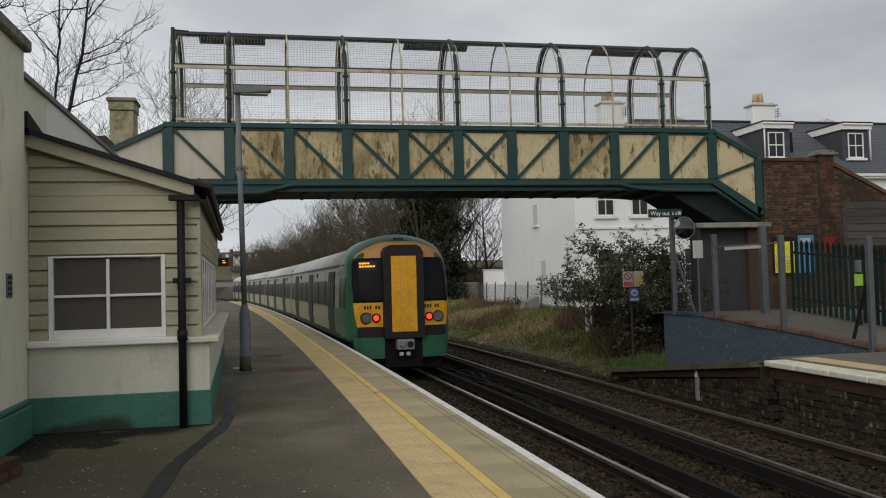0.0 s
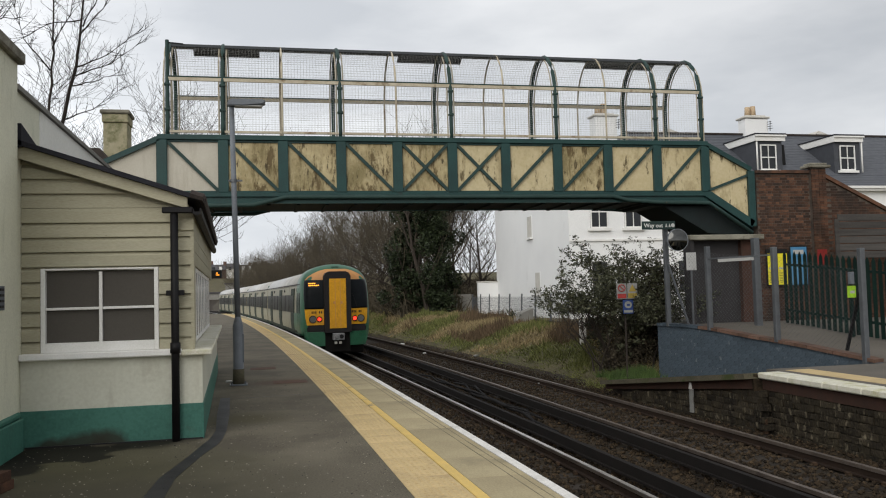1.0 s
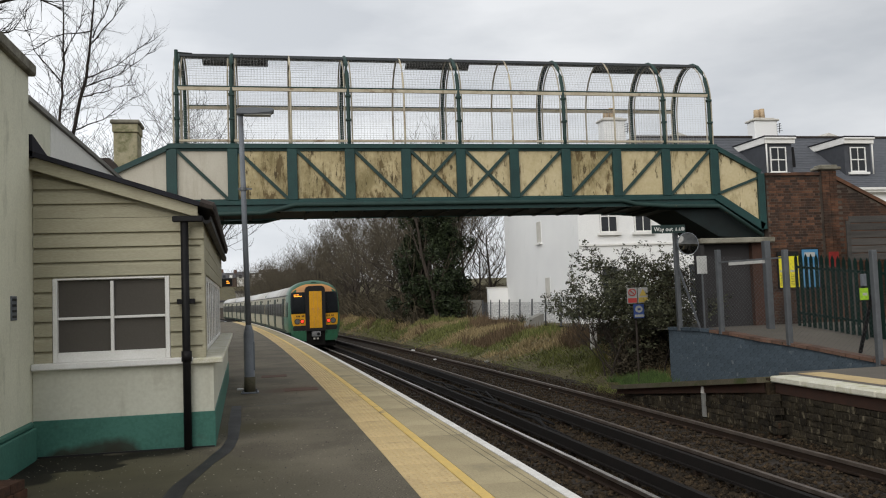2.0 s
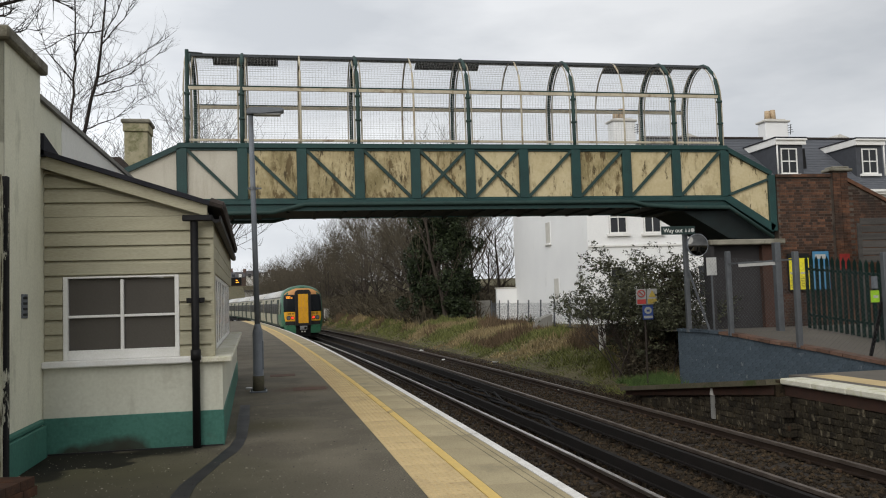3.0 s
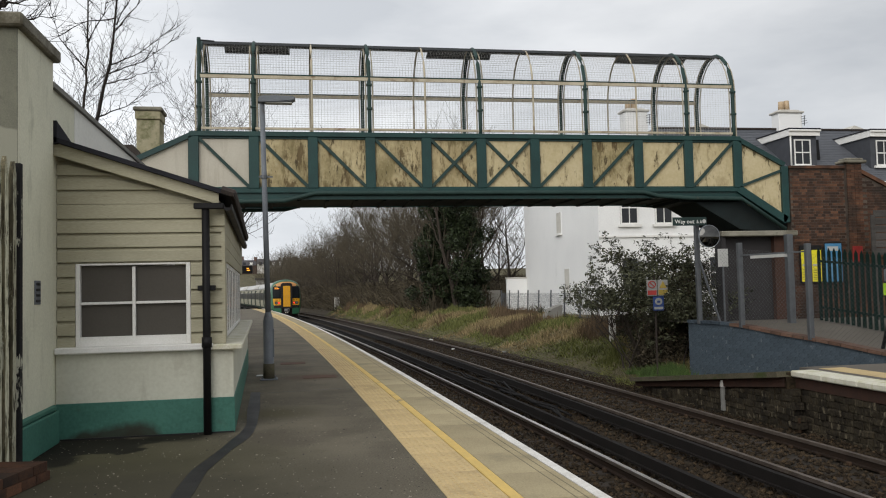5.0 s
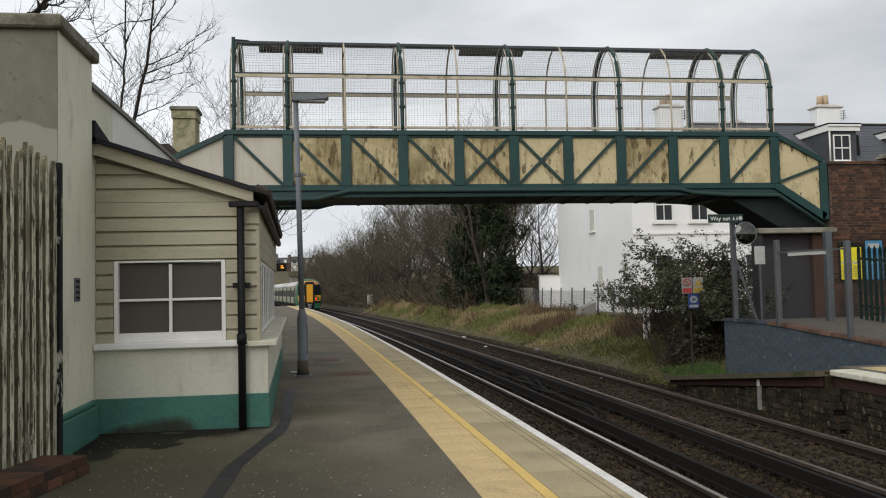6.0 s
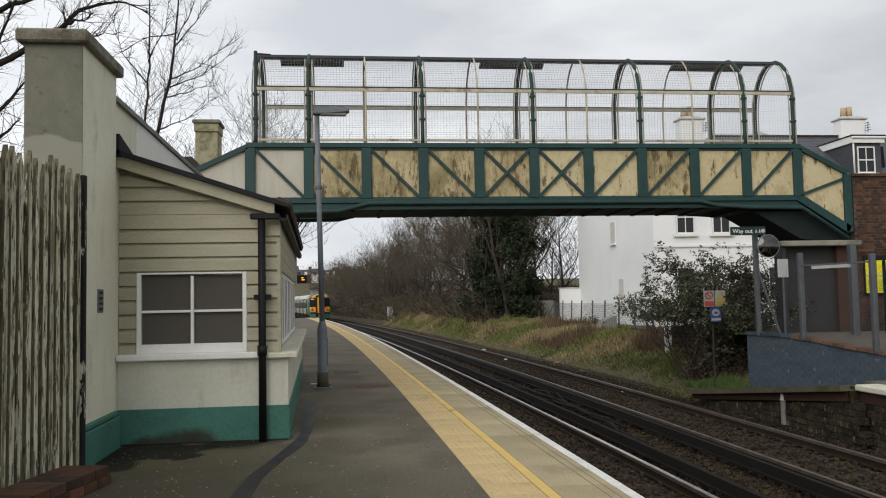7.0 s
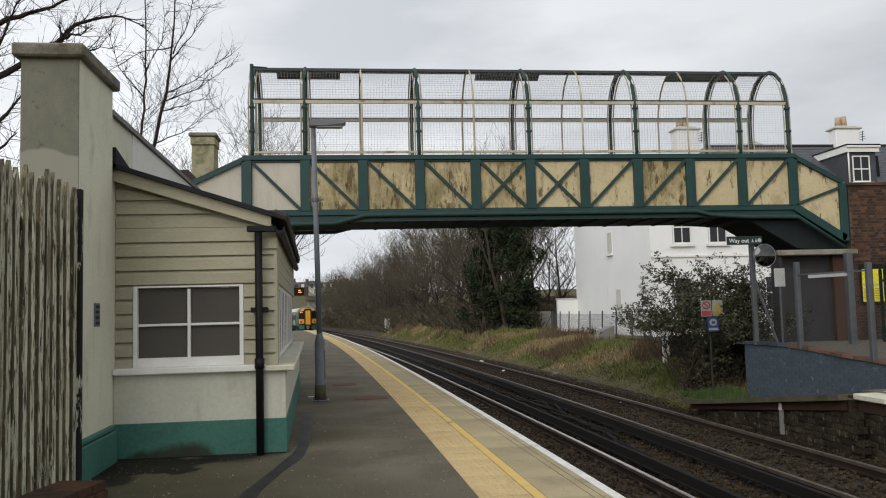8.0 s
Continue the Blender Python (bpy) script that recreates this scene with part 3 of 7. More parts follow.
def ribbon(bm, ys, s0, s1, z0, z1):
    """A solid strip along the track between two offsets, from z0 up to z1."""
    rings = []
    for y in ys:
        a, b = on_track(y, s0), on_track(y, s1)
        rings.append([bm.verts.new((a.x, a.y, z1)), bm.verts.new((b.x, b.y, z1)), bm.verts.new((b.x, b.y, z0)), bm.verts.new((a.x, a.y, z0))])
    for p, q in zip(rings, rings[1:]):
        for k in range(4):
            bm.faces.new((p[k], p[(k + 1) % 4], q[(k + 1) % 4], q[k]))
    bm.faces.new(rings[0])
    bm.faces.new(rings[-1][::-1])
    return bm


def smooth01(v):
    v = max(0.0, min(1.0, v))
    return v * v * (3 - 2 * v)


def ground_z(x, y):
    s = x - track_x(y)
    z = -1.07
    if y > 19 and s > 5.0:
        z += smooth01((s - 5.2) / 3.6) * (1.15 + 0.55 * smooth01((y - 50) / 25)) * smooth01((y - 19) / 5)
        z += 0.10 * noise.noise((x * 0.6, y * 0.6, 0)) * smooth01((s - 5.6) / 1.5)
        if s > 12 and y > 56:
            z += smooth01((s - 12) / 50) * 5 * smooth01((y - 56) / 25) * (1 - smooth01((y - 95) / 30))
    if s < -9:
        z += smooth01((-s - 9) / 4) * 1.0
    if y > 210:
        z += smooth01((y - 210) / 190) * 10.5
    return z


# ---- ground ----
def build_ground():
    xs = [-1500, -500, -200, -90, -50, -35, -25, -18, -13, -9, -6, -3]
    xs += [round(-1 + 0.5 * i, 2) for i in range(40)] + [20, 22, 25, 30, 36, 44, 55, 70, 90, 130, 200, 500, 1500]
    ys = [-300, -80, -30, -10] + [round(0.8 * i, 2) for i in range(80)] + [64 + 2.5 * i for i in range(50)] + [195, 210, 225, 240, 260, 280, 300, 330, 360, 400, 440, 600, 1000, 2200]
    verts = [(x + (track_x(min(y, 200)) - 3.8 if -20 < x < 60 and y > 8 else 0), y, 0) for y in ys for x in xs]
    verts = [(x, y, ground_z(x, y)) for x, y, _ in verts]
    w = len(xs)
    faces = [(j * w + i, j * w + i + 1, (j + 1) * w + i + 1, (j + 1) * w + i) for j in range(len(ys) - 1) for i in range(w - 1)]
    me = bpy.data.meshes.new("ground")
    me.from_pydata(verts, [], faces)
    me.materials.append(BALLAST)
    me.materials.append(GRASS_GROUND)
    me.materials.append(THICKET)
    for p in me.polygons:
        c = p.center
        s = c.x - track_x(min(c.y, 200))
        p.material_index = 0 if -8 < s < 5.7 and -40 < c.y < 260 else 1
        if c.y > 84 and 5.7 < s < 60 and c.y < 230:
            p.material_index = 2
        p.use_smooth = True
    tagged(new("ground", me), "dark ballast trackbed beside a rough grass bank", "ground", kind="structure")


build_ground()

YS = steps(-14, 12, 2.0) + steps(14, 92, 1.6)
NEAR = [y for y in YS if y <= 92]


def build_platform():
    ob = thing("platform_1", (0, 0, 0), "worn asphalt station platform with yellow tactile strip and white edge", "platform", kind="structure")
    bm = bmesh.new()
    rings = []
    for y in NEAR:
        e = on_track(y, EDGE - 1.20)
        rings.append([bm.verts.new((-7.5 if y > -20 else e.x, y, 0)), bm.verts.new((e.x, e.y, 0))])
    for p, q in zip(rings, rings[1:]):
        bm.faces.new((p[0], p[1], q[1], q[0]))
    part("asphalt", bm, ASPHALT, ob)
    part("bedding", ribbon(bmesh.new(), NEAR, EDGE - 1.3, EDGE - 0.03, -0.2, -0.03), CONCRETE, ob)
    part("platform_wall", ribbon(bmesh.new(), NEAR, EDGE - 0.4, EDGE - 0.1, -1.2, -0.2), BRICK_DARK, ob)
    part("yellow_line", ribbon(bmesh.new(), NEAR, EDGE - 0.735, EDGE - 0.64, -0.03, 0.004), YELLOW_LINE, ob)
    part("white_edge_line", ribbon(bmesh.new(), NEAR, EDGE - 0.095, EDGE, -0.13, 0.004), WHITE_LINE, ob)
    for s in (EDGE - 0.17, EDGE - 0.25):
        part("groove_line", ribbon(bmesh.new(), [y for y in NEAR if y < 30], s - 0.005, s + 0.005, -0.002, 0.0045), SLAB_GROOVE, ob)
    # far end slopes down to the track
    bm = bmesh.new()
    a, b = on_track(92, EDGE), on_track(99, EDGE)
    prism(bm, [(92, 0), (99, -1.0), (92, -1.1)], "x", a.x - 4.5, b.x - 0.0)
    part("end_ramp", bm, ASPHALT, ob)
    # tar seams and patches
    line = [(-0.62, 14.05), (-0.56, 12.0), (-0.52, 10.64), (-0.55, 10.0), (-0.60, 9.62), (-0.70, 9.05), (-0.87, 8.0), (-0.90, 7.2), (-0.94, 6.2)]
    bm = bmesh.new()
    pairs = []
    for k, p in enumerate(line):
        a, b = Vector((*line[max(0, k - 1)], 0)), Vector((*line[min(len(line) - 1, k + 1)], 0))
        d = (b - a).normalized()
        n = Vector((-d.y, d.x, 0)) * (0.075 + 0.012 * math.sin(k * 2.1))
        pairs.append([bm.verts.new(Vector((*p, 0.004)) - n), bm.verts.new(Vector((*p, 0.004)) + n)])
    for p, q in zip(pairs, pairs[1:]):
        bm.faces.new((p[0], p[1], q[1], q[0]))
    part("tar_seam", bm, TAR, ob)
    bm = bmesh.new()
    bm.faces.new([bm.verts.new(v) for v in ((-0.6, 13.83, 0.004), (1.02, 14.09, 0.004), (1.02, 14.125, 0.004), (-0.6, 13.865, 0.004))])
    part("joint_line", bm, TAR, ob)
    for x0, x1, y0, y1 in ((0.17, 0.79, 15.95, 16.45), (-0.3, 0.26, 19.2, 19.8)):
        bm = B(x0, x1, y0, y1, -0.05, 0.005)
        part("access_cover", bm, RUSTY_COVER, ob, "rusty access cover")
    return ob


platform_1 = build_platform()


def build_track(number, offset, bright):
    ob = thing(f"track_{number}", (3.8 + offset, 10, RAIL), "railway track with steel rails on dark sleepers", "track", kind="structure")
    ys = steps(-14, 40, 2.0) + steps(42, 240, 3.0, 1.04, 8)
    for side in (-0.7525, 0.7525):
        s = offset + side
        head = part("rail", ribbon(bmesh.new(), ys, s - 0.035, s + 0.035, RAIL - 0.05, RAIL), bright if side > 0 or number == 1 else RUST_TOP, ob)
        part("rail_web", ribbon(bmesh.new(), ys, s - 0.012, s + 0.012, RAIL - 0.14, RAIL - 0.05), RUST, head)
        part("rail_foot", ribbon(bmesh.new(), ys, s - 0.07, s + 0.07, RAIL - 0.16, RAIL - 0.135), RUST, head)
    return ob


track_1 = build_track(1, 0.0, RAIL_TOP)
track_2 = build_track(2, 3.45, RUST_TOP)


def build_conductor(s, name_label):
    ys = steps(-14, 40, 2.0) + steps(42, 240, 3.0, 1.04, 8)
    ob = thing("conductor_rail", (3.8 + s, 10, RAIL), name_label, "conductor rail", "conductor rails between the tracks")
    part("rail", ribbon(bmesh.new(), ys, s - 0.04, s + 0.04, RAIL - 0.06, RAIL + 0.08), THIRD, ob)
    part("rail_foot", ribbon(bmesh.new(), ys, s - 0.08, s + 0.08, RAIL - 0.09, RAIL - 0.06), THIRD, ob)
    y = 6.0
    mesh = finish("insulator", B(-0.06, 0.06, -0.05, 0.05, 0, 0.11, 0.01), RUST)
    while y < 34:
        o = new("insulator", mesh)
        o.parent = ob
        o.matrix_basis = Matrix.Translation(on_track(y, s, SLEEPER_TOP - 0.02) - OFFSET[ob.name])
        y += 2.6
    return ob


build_conductor(1.17, "black steel conductor rail beside the near track")
build_conductor(2.24, "black steel conductor rail beside the far track")


def build_cables():
    rnd = random.Random(4)
    for k in range(4):
        pts = []
        y = 13.0 + k * 1.4
        s0, s1 = 1.3 + 0.2 * k, 2.1 - 0.15 * k
        for i in range(9):
            q = on_track(y + i * 1.1, s0 + (s1 - s0) * i / 8 + rnd.uniform(-0.1, 0.1), RAIL - 0.1 + 0.09 * rnd.random())
            pts.append(q)
        single("power_cable", tube(bmesh.new(), pts, 0.028, 6), CABLE, "black rubber power cable lying between the tracks", "cable", "cables between the tracks", smooth=True)


build_cables()


# ---- the lean-to shelter with its boarded walls ----
FY, LX, RX = 10.16, -2.66, -0.70          # lower front wall, its ends
UX, UY, BACK = -0.81, 10.22, 19.0        # upper wall set back, far end


def roof_z(x):
    return 3.39 + (x + 2.66) * (2.77 - 3.39) / (2.66 - 0.76)


def build_shelter():
    ob = thing("platform_shelter", (-1.7, 12, 0), "lean-to shelter with olive boards, white window and teal plinth", "building")
    wall = part("lower_wall", B(LX, RX, FY, BACK, 0.41, 0.97), PLASTER, ob, "off-white rendered lower wall")
    part("base_gap", B(LX + 0.05, RX, FY - 0.022, FY - 0.0125, 0.0, 0.016), TAR, wall, "dark open joint at the foot")
    part("plinth", B(LX, RX + 0.012, FY - 0.012, BACK + 0.012, 0.0, 0.41, 0.006), TEAL, wall, "teal painted plinth")
    part("front_sill", B(LX, -0.93, FY - 0.09, UY + 0.05, 0.97, 1.045, 0.012), WHITE_PAINT, ob)
    part("corner_sill", B(-0.93, RX + 0.11, FY - 0.09, UY + 0.05, 0.965, 1.03, 0.012), SILL, ob)
    part("side_sill", B(UX - 0.04, RX + 0.11, UY + 0.05, BACK + 0.06, 0.965, 1.03, 0.012), SILL, ob, "lichen-stained sill")
    core = bmesh.new()
    w0, w1, z0, z1 = -2.46, -1.185, 1.045, 2.0
    for poly in ([(LX, 1.0), (UX - 0.03, 1.0), (UX - 0.03, z0), (LX, z0)], [(LX, z0), (w0, z0), (w0, z1), (LX, z1)], [(w1, z0), (UX - 0.03, z0), (UX - 0.03, z1), (w1, z1)],
                 [(LX, z1), (UX - 0.03, z1), (UX - 0.03, roof_z(UX) - 0.06), (LX, roof_z(LX) - 0.06)]):
        prism(core, poly, "y", UY + 0.025, UY + 0.12)
    part("front_core", core, BOARD, ob)
    # boards, one by one, cut round the window and under the roof slope
    lift, k = 1.012, 0
    a, c = -(roof_z(1) - roof_z(0)), roof_z(0) - 0.16
    while lift < 3.2:
        for x0, x1 in (((LX, w0 - 0.004), (w1 + 0.004, UX)) if lift < z1 - 0.05 else ((LX, UX),)):
            poly = clip([(x0, lift), (x1, lift), (x1, lift + 0.164), (x0, lift + 0.164)], a, 1, c)
            if len(poly) > 2:
                bm = prism(bmesh.new(), poly, "y", UY, UY + 0.024)
                for v in bm.verts:
                    if v.co.y < UY + 0.01:
                        v.co.y += (v.co.z - lift) * 0.03 - 0.020
                if len(poly) == 4 and abs(poly[2][1] - lift - 0.164) < 1e-6 and abs(poly[3][1] - lift - 0.164) < 1e-6:
                    # draw the flat face down and slope the top back
                    for v in bm.verts:
                        if v.co.y < UY + 0.01 and v.co.z > lift + 0.16:
                            v.co.z = lift + 0.122
                part("board", bm, BOARD, ob)
        lift += 0.168
    # side wall with boards above and windows between posts
    lift = 2.03
    while lift < 2.6:
        part("side_board", B(UX - 0.02, UX + 0.012, UY + 0.12, BACK, lift, lift + 0.164, 0.004), BOARD, ob)
        lift += 0.168
    lift = 1.06
    while lift < 2.0:
        part("side_board", B(UX - 0.02, UX + 0.012, UY + 0.12, 10.85, lift, lift + 0.164, 0.004), BOARD, ob)
        lift += 0.168
    part("corner_post", B(UX - 0.02, UX + 0.025, UY - 0.012, UY + 0.11, 1.03, 2.66, 0.005), BOARD, ob)
    part("side_core", B(UX - 0.12, UX - 0.03, UY + 0.12, BACK, 2.03, 2.62), DARK_WOOD_AND_SHADE, ob)
    for y0 in (10.95, 12.35, 13.75, 15.15, 16.55):
        win = part("side_window", B(UX - 0.03, UX - 0.02, y0, y0 + 1.35, 1.05, 2.03), SIDE_GLASS, ob)
        for ya in (y0, y0 + 0.64, y0 + 1.25):
            part("window_frame", B(UX - 0.035, UX - 0.012, ya, ya + 0.065, 1.05, 2.03, 0.004), WHITE_PAINT, win)
        for z in (1.05, 1.97):
            part("glazing_bar", B(UX - 0.032, UX - 0.01, y0 + 0.085, y0 + 1.25, z, z + 0.06, 0.004), WHITE_PAINT, win)
    # front window
    win = part("window", B(w0 + 0.04, w1 - 0.04, UY + 0.055, UY + 0.075, z0 + 0.05, z1 - 0.03), BLIND, ob, "four panes with a drawn brown blind")
    for xa, xb, za, zb in ((w0, w0 + 0.05, z0, z1), (w1 - 0.05, w1, z0, z1), (w0 + 0.05, w1 - 0.05, z1 - 0.022, z1), (w0 + 0.05, w1 - 0.05, z0, z0 + 0.11)):
        part("window_frame", B(xa, xb, UY - 0.015, UY + 0.07, za, zb, 0.005), WHITE_PAINT, win)
    mid = (w0 + w1) / 2
    part("glazing_bar", B(mid - 0.018, mid + 0.018, UY + 0.0, UY + 0.052, z0 + 0.085, z1 - 0.04, 0.004), WHITE_PAINT, win)
    for xa, xb in ((w0 + 0.05, mid - 0.018), (mid + 0.018, w1 - 0.05)):
        part("glazing_bar", B(xa, xb, UY + 0.004, UY + 0.052, 1.525, 1.555, 0.004), WHITE_PAINT, win)
    # roof
    bm = prism(bmesh.new(), [(LX, roof_z(LX)), (-0.70, roof_z(-0.70)), (-0.70, roof_z(-0.70) + 0.055), (LX, roof_z(LX) + 0.055)], "y", FY - 0.18, 18.6)
    part("roof", bm, ROOF_FELT, ob, "dark lean-to roof")
    bm = prism(bmesh.new(), [(LX, roof_z(LX) - 0.15), (-0.84, roof_z(-0.84) - 0.13), (-0.84, roof_z(-0.84) - 0.002), (LX, roof_z(LX) - 0.002)], "y", FY - 0.10, FY - 0.07)
    part("barge_board", bm, BOARD, ob)
    part("eaves_block", B(-1.0, UX + 0.03, UY - 0.05, UY + 0.02, 2.42, 2.56, 0.008), BOARD, ob)
    gutter = bmesh.new()
    prism(gutter, [(-0.775, 2.60), (-0.73, 2.575), (-0.685, 2.60), (-0.68, 2.66), (-0.695, 2.66), (-0.70, 2.62), (-0.755, 2.62), (-0.77, 2.66)], "y", FY - 0.2, 18.5)
    part("gutter", gutter, BLACK_IRON, ob)
    part("gutter_return", B(-1.12, -0.775, FY - 0.16, FY - 0.08, 2.61, 2.68, 0.01), BLACK_IRON, ob)
    y = FY - 0.16
    while y < 18.5:
        bm = tube(bmesh.new(), [(-0.80, 0, 0.03), (-0.655, 0, -0.018)], 0.05, 7)
        t = part("roof_tile", bm, TILE, ob)
        t.location = (-0.034 * max(0, y - 10.25), y, roof_z(-0.72) + 0.045)
        y += 0.17
    pipe = part("drain_pipe", tube(bmesh.new(), [(-0.99, 10.06, 0.0), (-0.99, 10.06, 2.62)], 0.045, 10), BLACK_IRON, ob, "black iron drain pipe", smooth=True)
    part("pipe_shoe", tube(bmesh.new(), [(-0.99, 10.06, 1.0), (-0.99, 10.06, 1.12)], 0.058, 10), BLACK_IRON, pipe, smooth=True)
    part("pipe_bracket", B(-1.09, -0.89, 10.07, 10.17, 1.66, 1.72, 0.006), BLACK_IRON, pipe)
    # the platform side stands at a slight angle
    seen = set()
    for o in ob.children_recursive:
        if o.data.name in seen or o.name.startswith("roof_tile"):
            continue
        seen.add(o.data.name)
        for v in o.data.vertices:
            x, y = v.co.x - 1.7, v.co.y + 12
            if x > -1.3:
                v.co.x -= 0.034 * max(0.0, y - 10.25)
    return ob


build_shelter()


# ---- the tall wall and its pier ----
def build_pier():
    ob = thing("wall_pier", (-2.9, 9.3, 0), "tall greenish-grey rendered pier with cement cap", "pier", kind="structure")
    part("shaft", B(-3.19, -2.63, 8.72, 9.95, 0.42, 4.28), WALL_GREY, ob)
    # thin slab whose darker colour carries the shade of this side
    part("front_face", B(-3.19, -2.63, 8.70, 8.718, 0.42, 4.28), SHADED_CEMENT, ob, "bare grey cement face, darkened as the pier's shaded side")
    part("plinth", B(-3.24, -2.58, 8.67, 10.0, 0.0, 0.36, 0.01), TEAL, ob, "teal painted plinth")
    part("plinth_moulding", B(-3.22, -2.60, 8.69, 9.98, 0.36, 0.43, 0.02), TEAL, ob)
    part("cap", B(-3.26, -2.56, 8.62, 10.02, 4.28, 4.42, 0.02), CAP_STONE, ob, "weathered cement cap")
    vent = part("air_brick", B(-2.632, -2.618, 9.25, 9.44, 1.55, 1.80, 0.003), STEEL, ob, "grey louvred vent")
    for k in range(4):
        part("slot", B(-2.618, -2.612, 9.28, 9.41, 1.575 + k * 0.058, 1.60 + k * 0.058), SIGN_BLACK, vent)
    bm = prism(bmesh.new(), [(9.95, 0), (20.0, 0), (20.0, 3.93), (9.95, 4.0)], "x", -3.0, -2.665)
    single("wall_side", bm, WALL_GREY, "long rendered wall behind the shelter", "wall", kind="structure")
    bm = prism(bmesh.new(), [(11.0, 3.3), (19.98, 2.0), (19.98, 3.925), (11.0, 3.985)], "x", -2.665, -2.655)
    single("wall_patch", bm, NEW_RENDER, "newer white render on the long wall", "wall", kind="structure")
    bm = prism(bmesh.new(), [(9.95, 4.0), (20.05, 3.93), (20.05, 3.985), (9.95, 4.06)], "x", -3.05, -2.62)
    single("wall_coping", bm, CONCRETE, "cement coping along the long wall", "coping", kind="structure")
    bm = prism(bmesh.new(), [(9.98, 3.36), (10.9, 3.36), (10.9, 3.43), (9.98, 3.62)], "x", -2.67, -2.60)
    single("roof_flashing", bm, ROOF_FELT, "dark lead flashing where roof meets wall", "flashing", kind="structure")


build_pier()


def build_paling_gate():
    """Peeling palings on a brick kerb, running up to the pier."""
    ob = thing("paling_fence", (-2.75, 8.2, 0), "tall fence of peeling pale-green wooden palings", "fence")
    rnd = random.Random(7)
    d = Vector((0.21, 0.978, 0))
    n = Vector((0.978, -0.21, 0))
    end = Vector((-2.60, 8.60, 0))
    for k in range(29):
        base = end - d * (0.10 + k * 0.116)
        w, top = 0.041 + rnd.uniform(-0.005, 0.005), 2.96 + rnd.uniform(-0.05, 0.05) + 0.006 * k
        lean = rnd.uniform(-0.008, 0.008)
        bm = bmesh.new()
        rows = []
        for z, wk in ((0.0, 1), (1.2, 1), (2.2, 1), (top - 0.13, 0.9), (top, rnd.uniform(0.03, 0.12))):
            c = base + d * lean * z + Vector((0, 0, z))
            rows.append([bm.verts.new(c + d * w * wk + n * 0.026), bm.verts.new(c - d * w * wk * 0.8 + n * 0.032), bm.verts.new(c - d * w * wk - n * 0.012), bm.verts.new(c + d * w * wk - n * 0.012)])
        for p, q in zip(rows, rows[1:]):
            for i in range(4):
                bm.faces.new((p[i], p[(i + 1) % 4], q[(i + 1) % 4], q[i]))
        bm.faces.new(rows[0])
        bm.faces.new(rows[-1][::-1])
        p = part("paling", bm, FENCE_WOOD, ob)
        p.data.materials.append(PALING_SIDE)
        # side faces take the darker wood, so each trough reads as shaded
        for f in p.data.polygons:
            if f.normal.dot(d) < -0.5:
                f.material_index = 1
    for z in (0.6, 2.3):
        part("rail", bar(bmesh.new(), end - n * 0.04 + Vector((0, 0, z)), end - d * 3.4 - n * 0.04 + Vector((0, 0, z)), 0.05, 0.1), DARK_WOOD_AND_SHADE, ob)
    part("end_post", bar(bmesh.new(), end + d * 0.02 + Vector((0, 0, 0)), end + d * 0.02 + Vector((0, 0, 2.92)), 0.06, 0.08), FLAKED_POST, ob, "black end post with flaking pale paint")
    # added dark sheet that stands in for the shade between palings
    part("backing", bar(bmesh.new(), end - n * 0.02 - d * 0.05 + Vector((0, 0, 1.36)), end - n * 0.02 - d * 3.4 + Vector((0, 0, 1.36)), 0.015, 2.36), DARK_WOOD_AND_SHADE, ob)
    # brick kerb
    kerb = thing("brick_kerb", (-2.6, 8.0, 0), "low red brick kerb under the paling fence", "kerb")
    for k in range(15):
        for row in range(2):
            c = end + n * 0.34 + d * (-0.58 - 0.235 * k - (0.03 if row else 0)) + Vector((0, 0, 0.045 + 0.085 * row))
            bm = bmesh.new()
            bar(bm, c - d * 0.113, c + d * 0.113, 0.44 - 0.02 * row, 0.08)
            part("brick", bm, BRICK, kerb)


build_paling_gate()


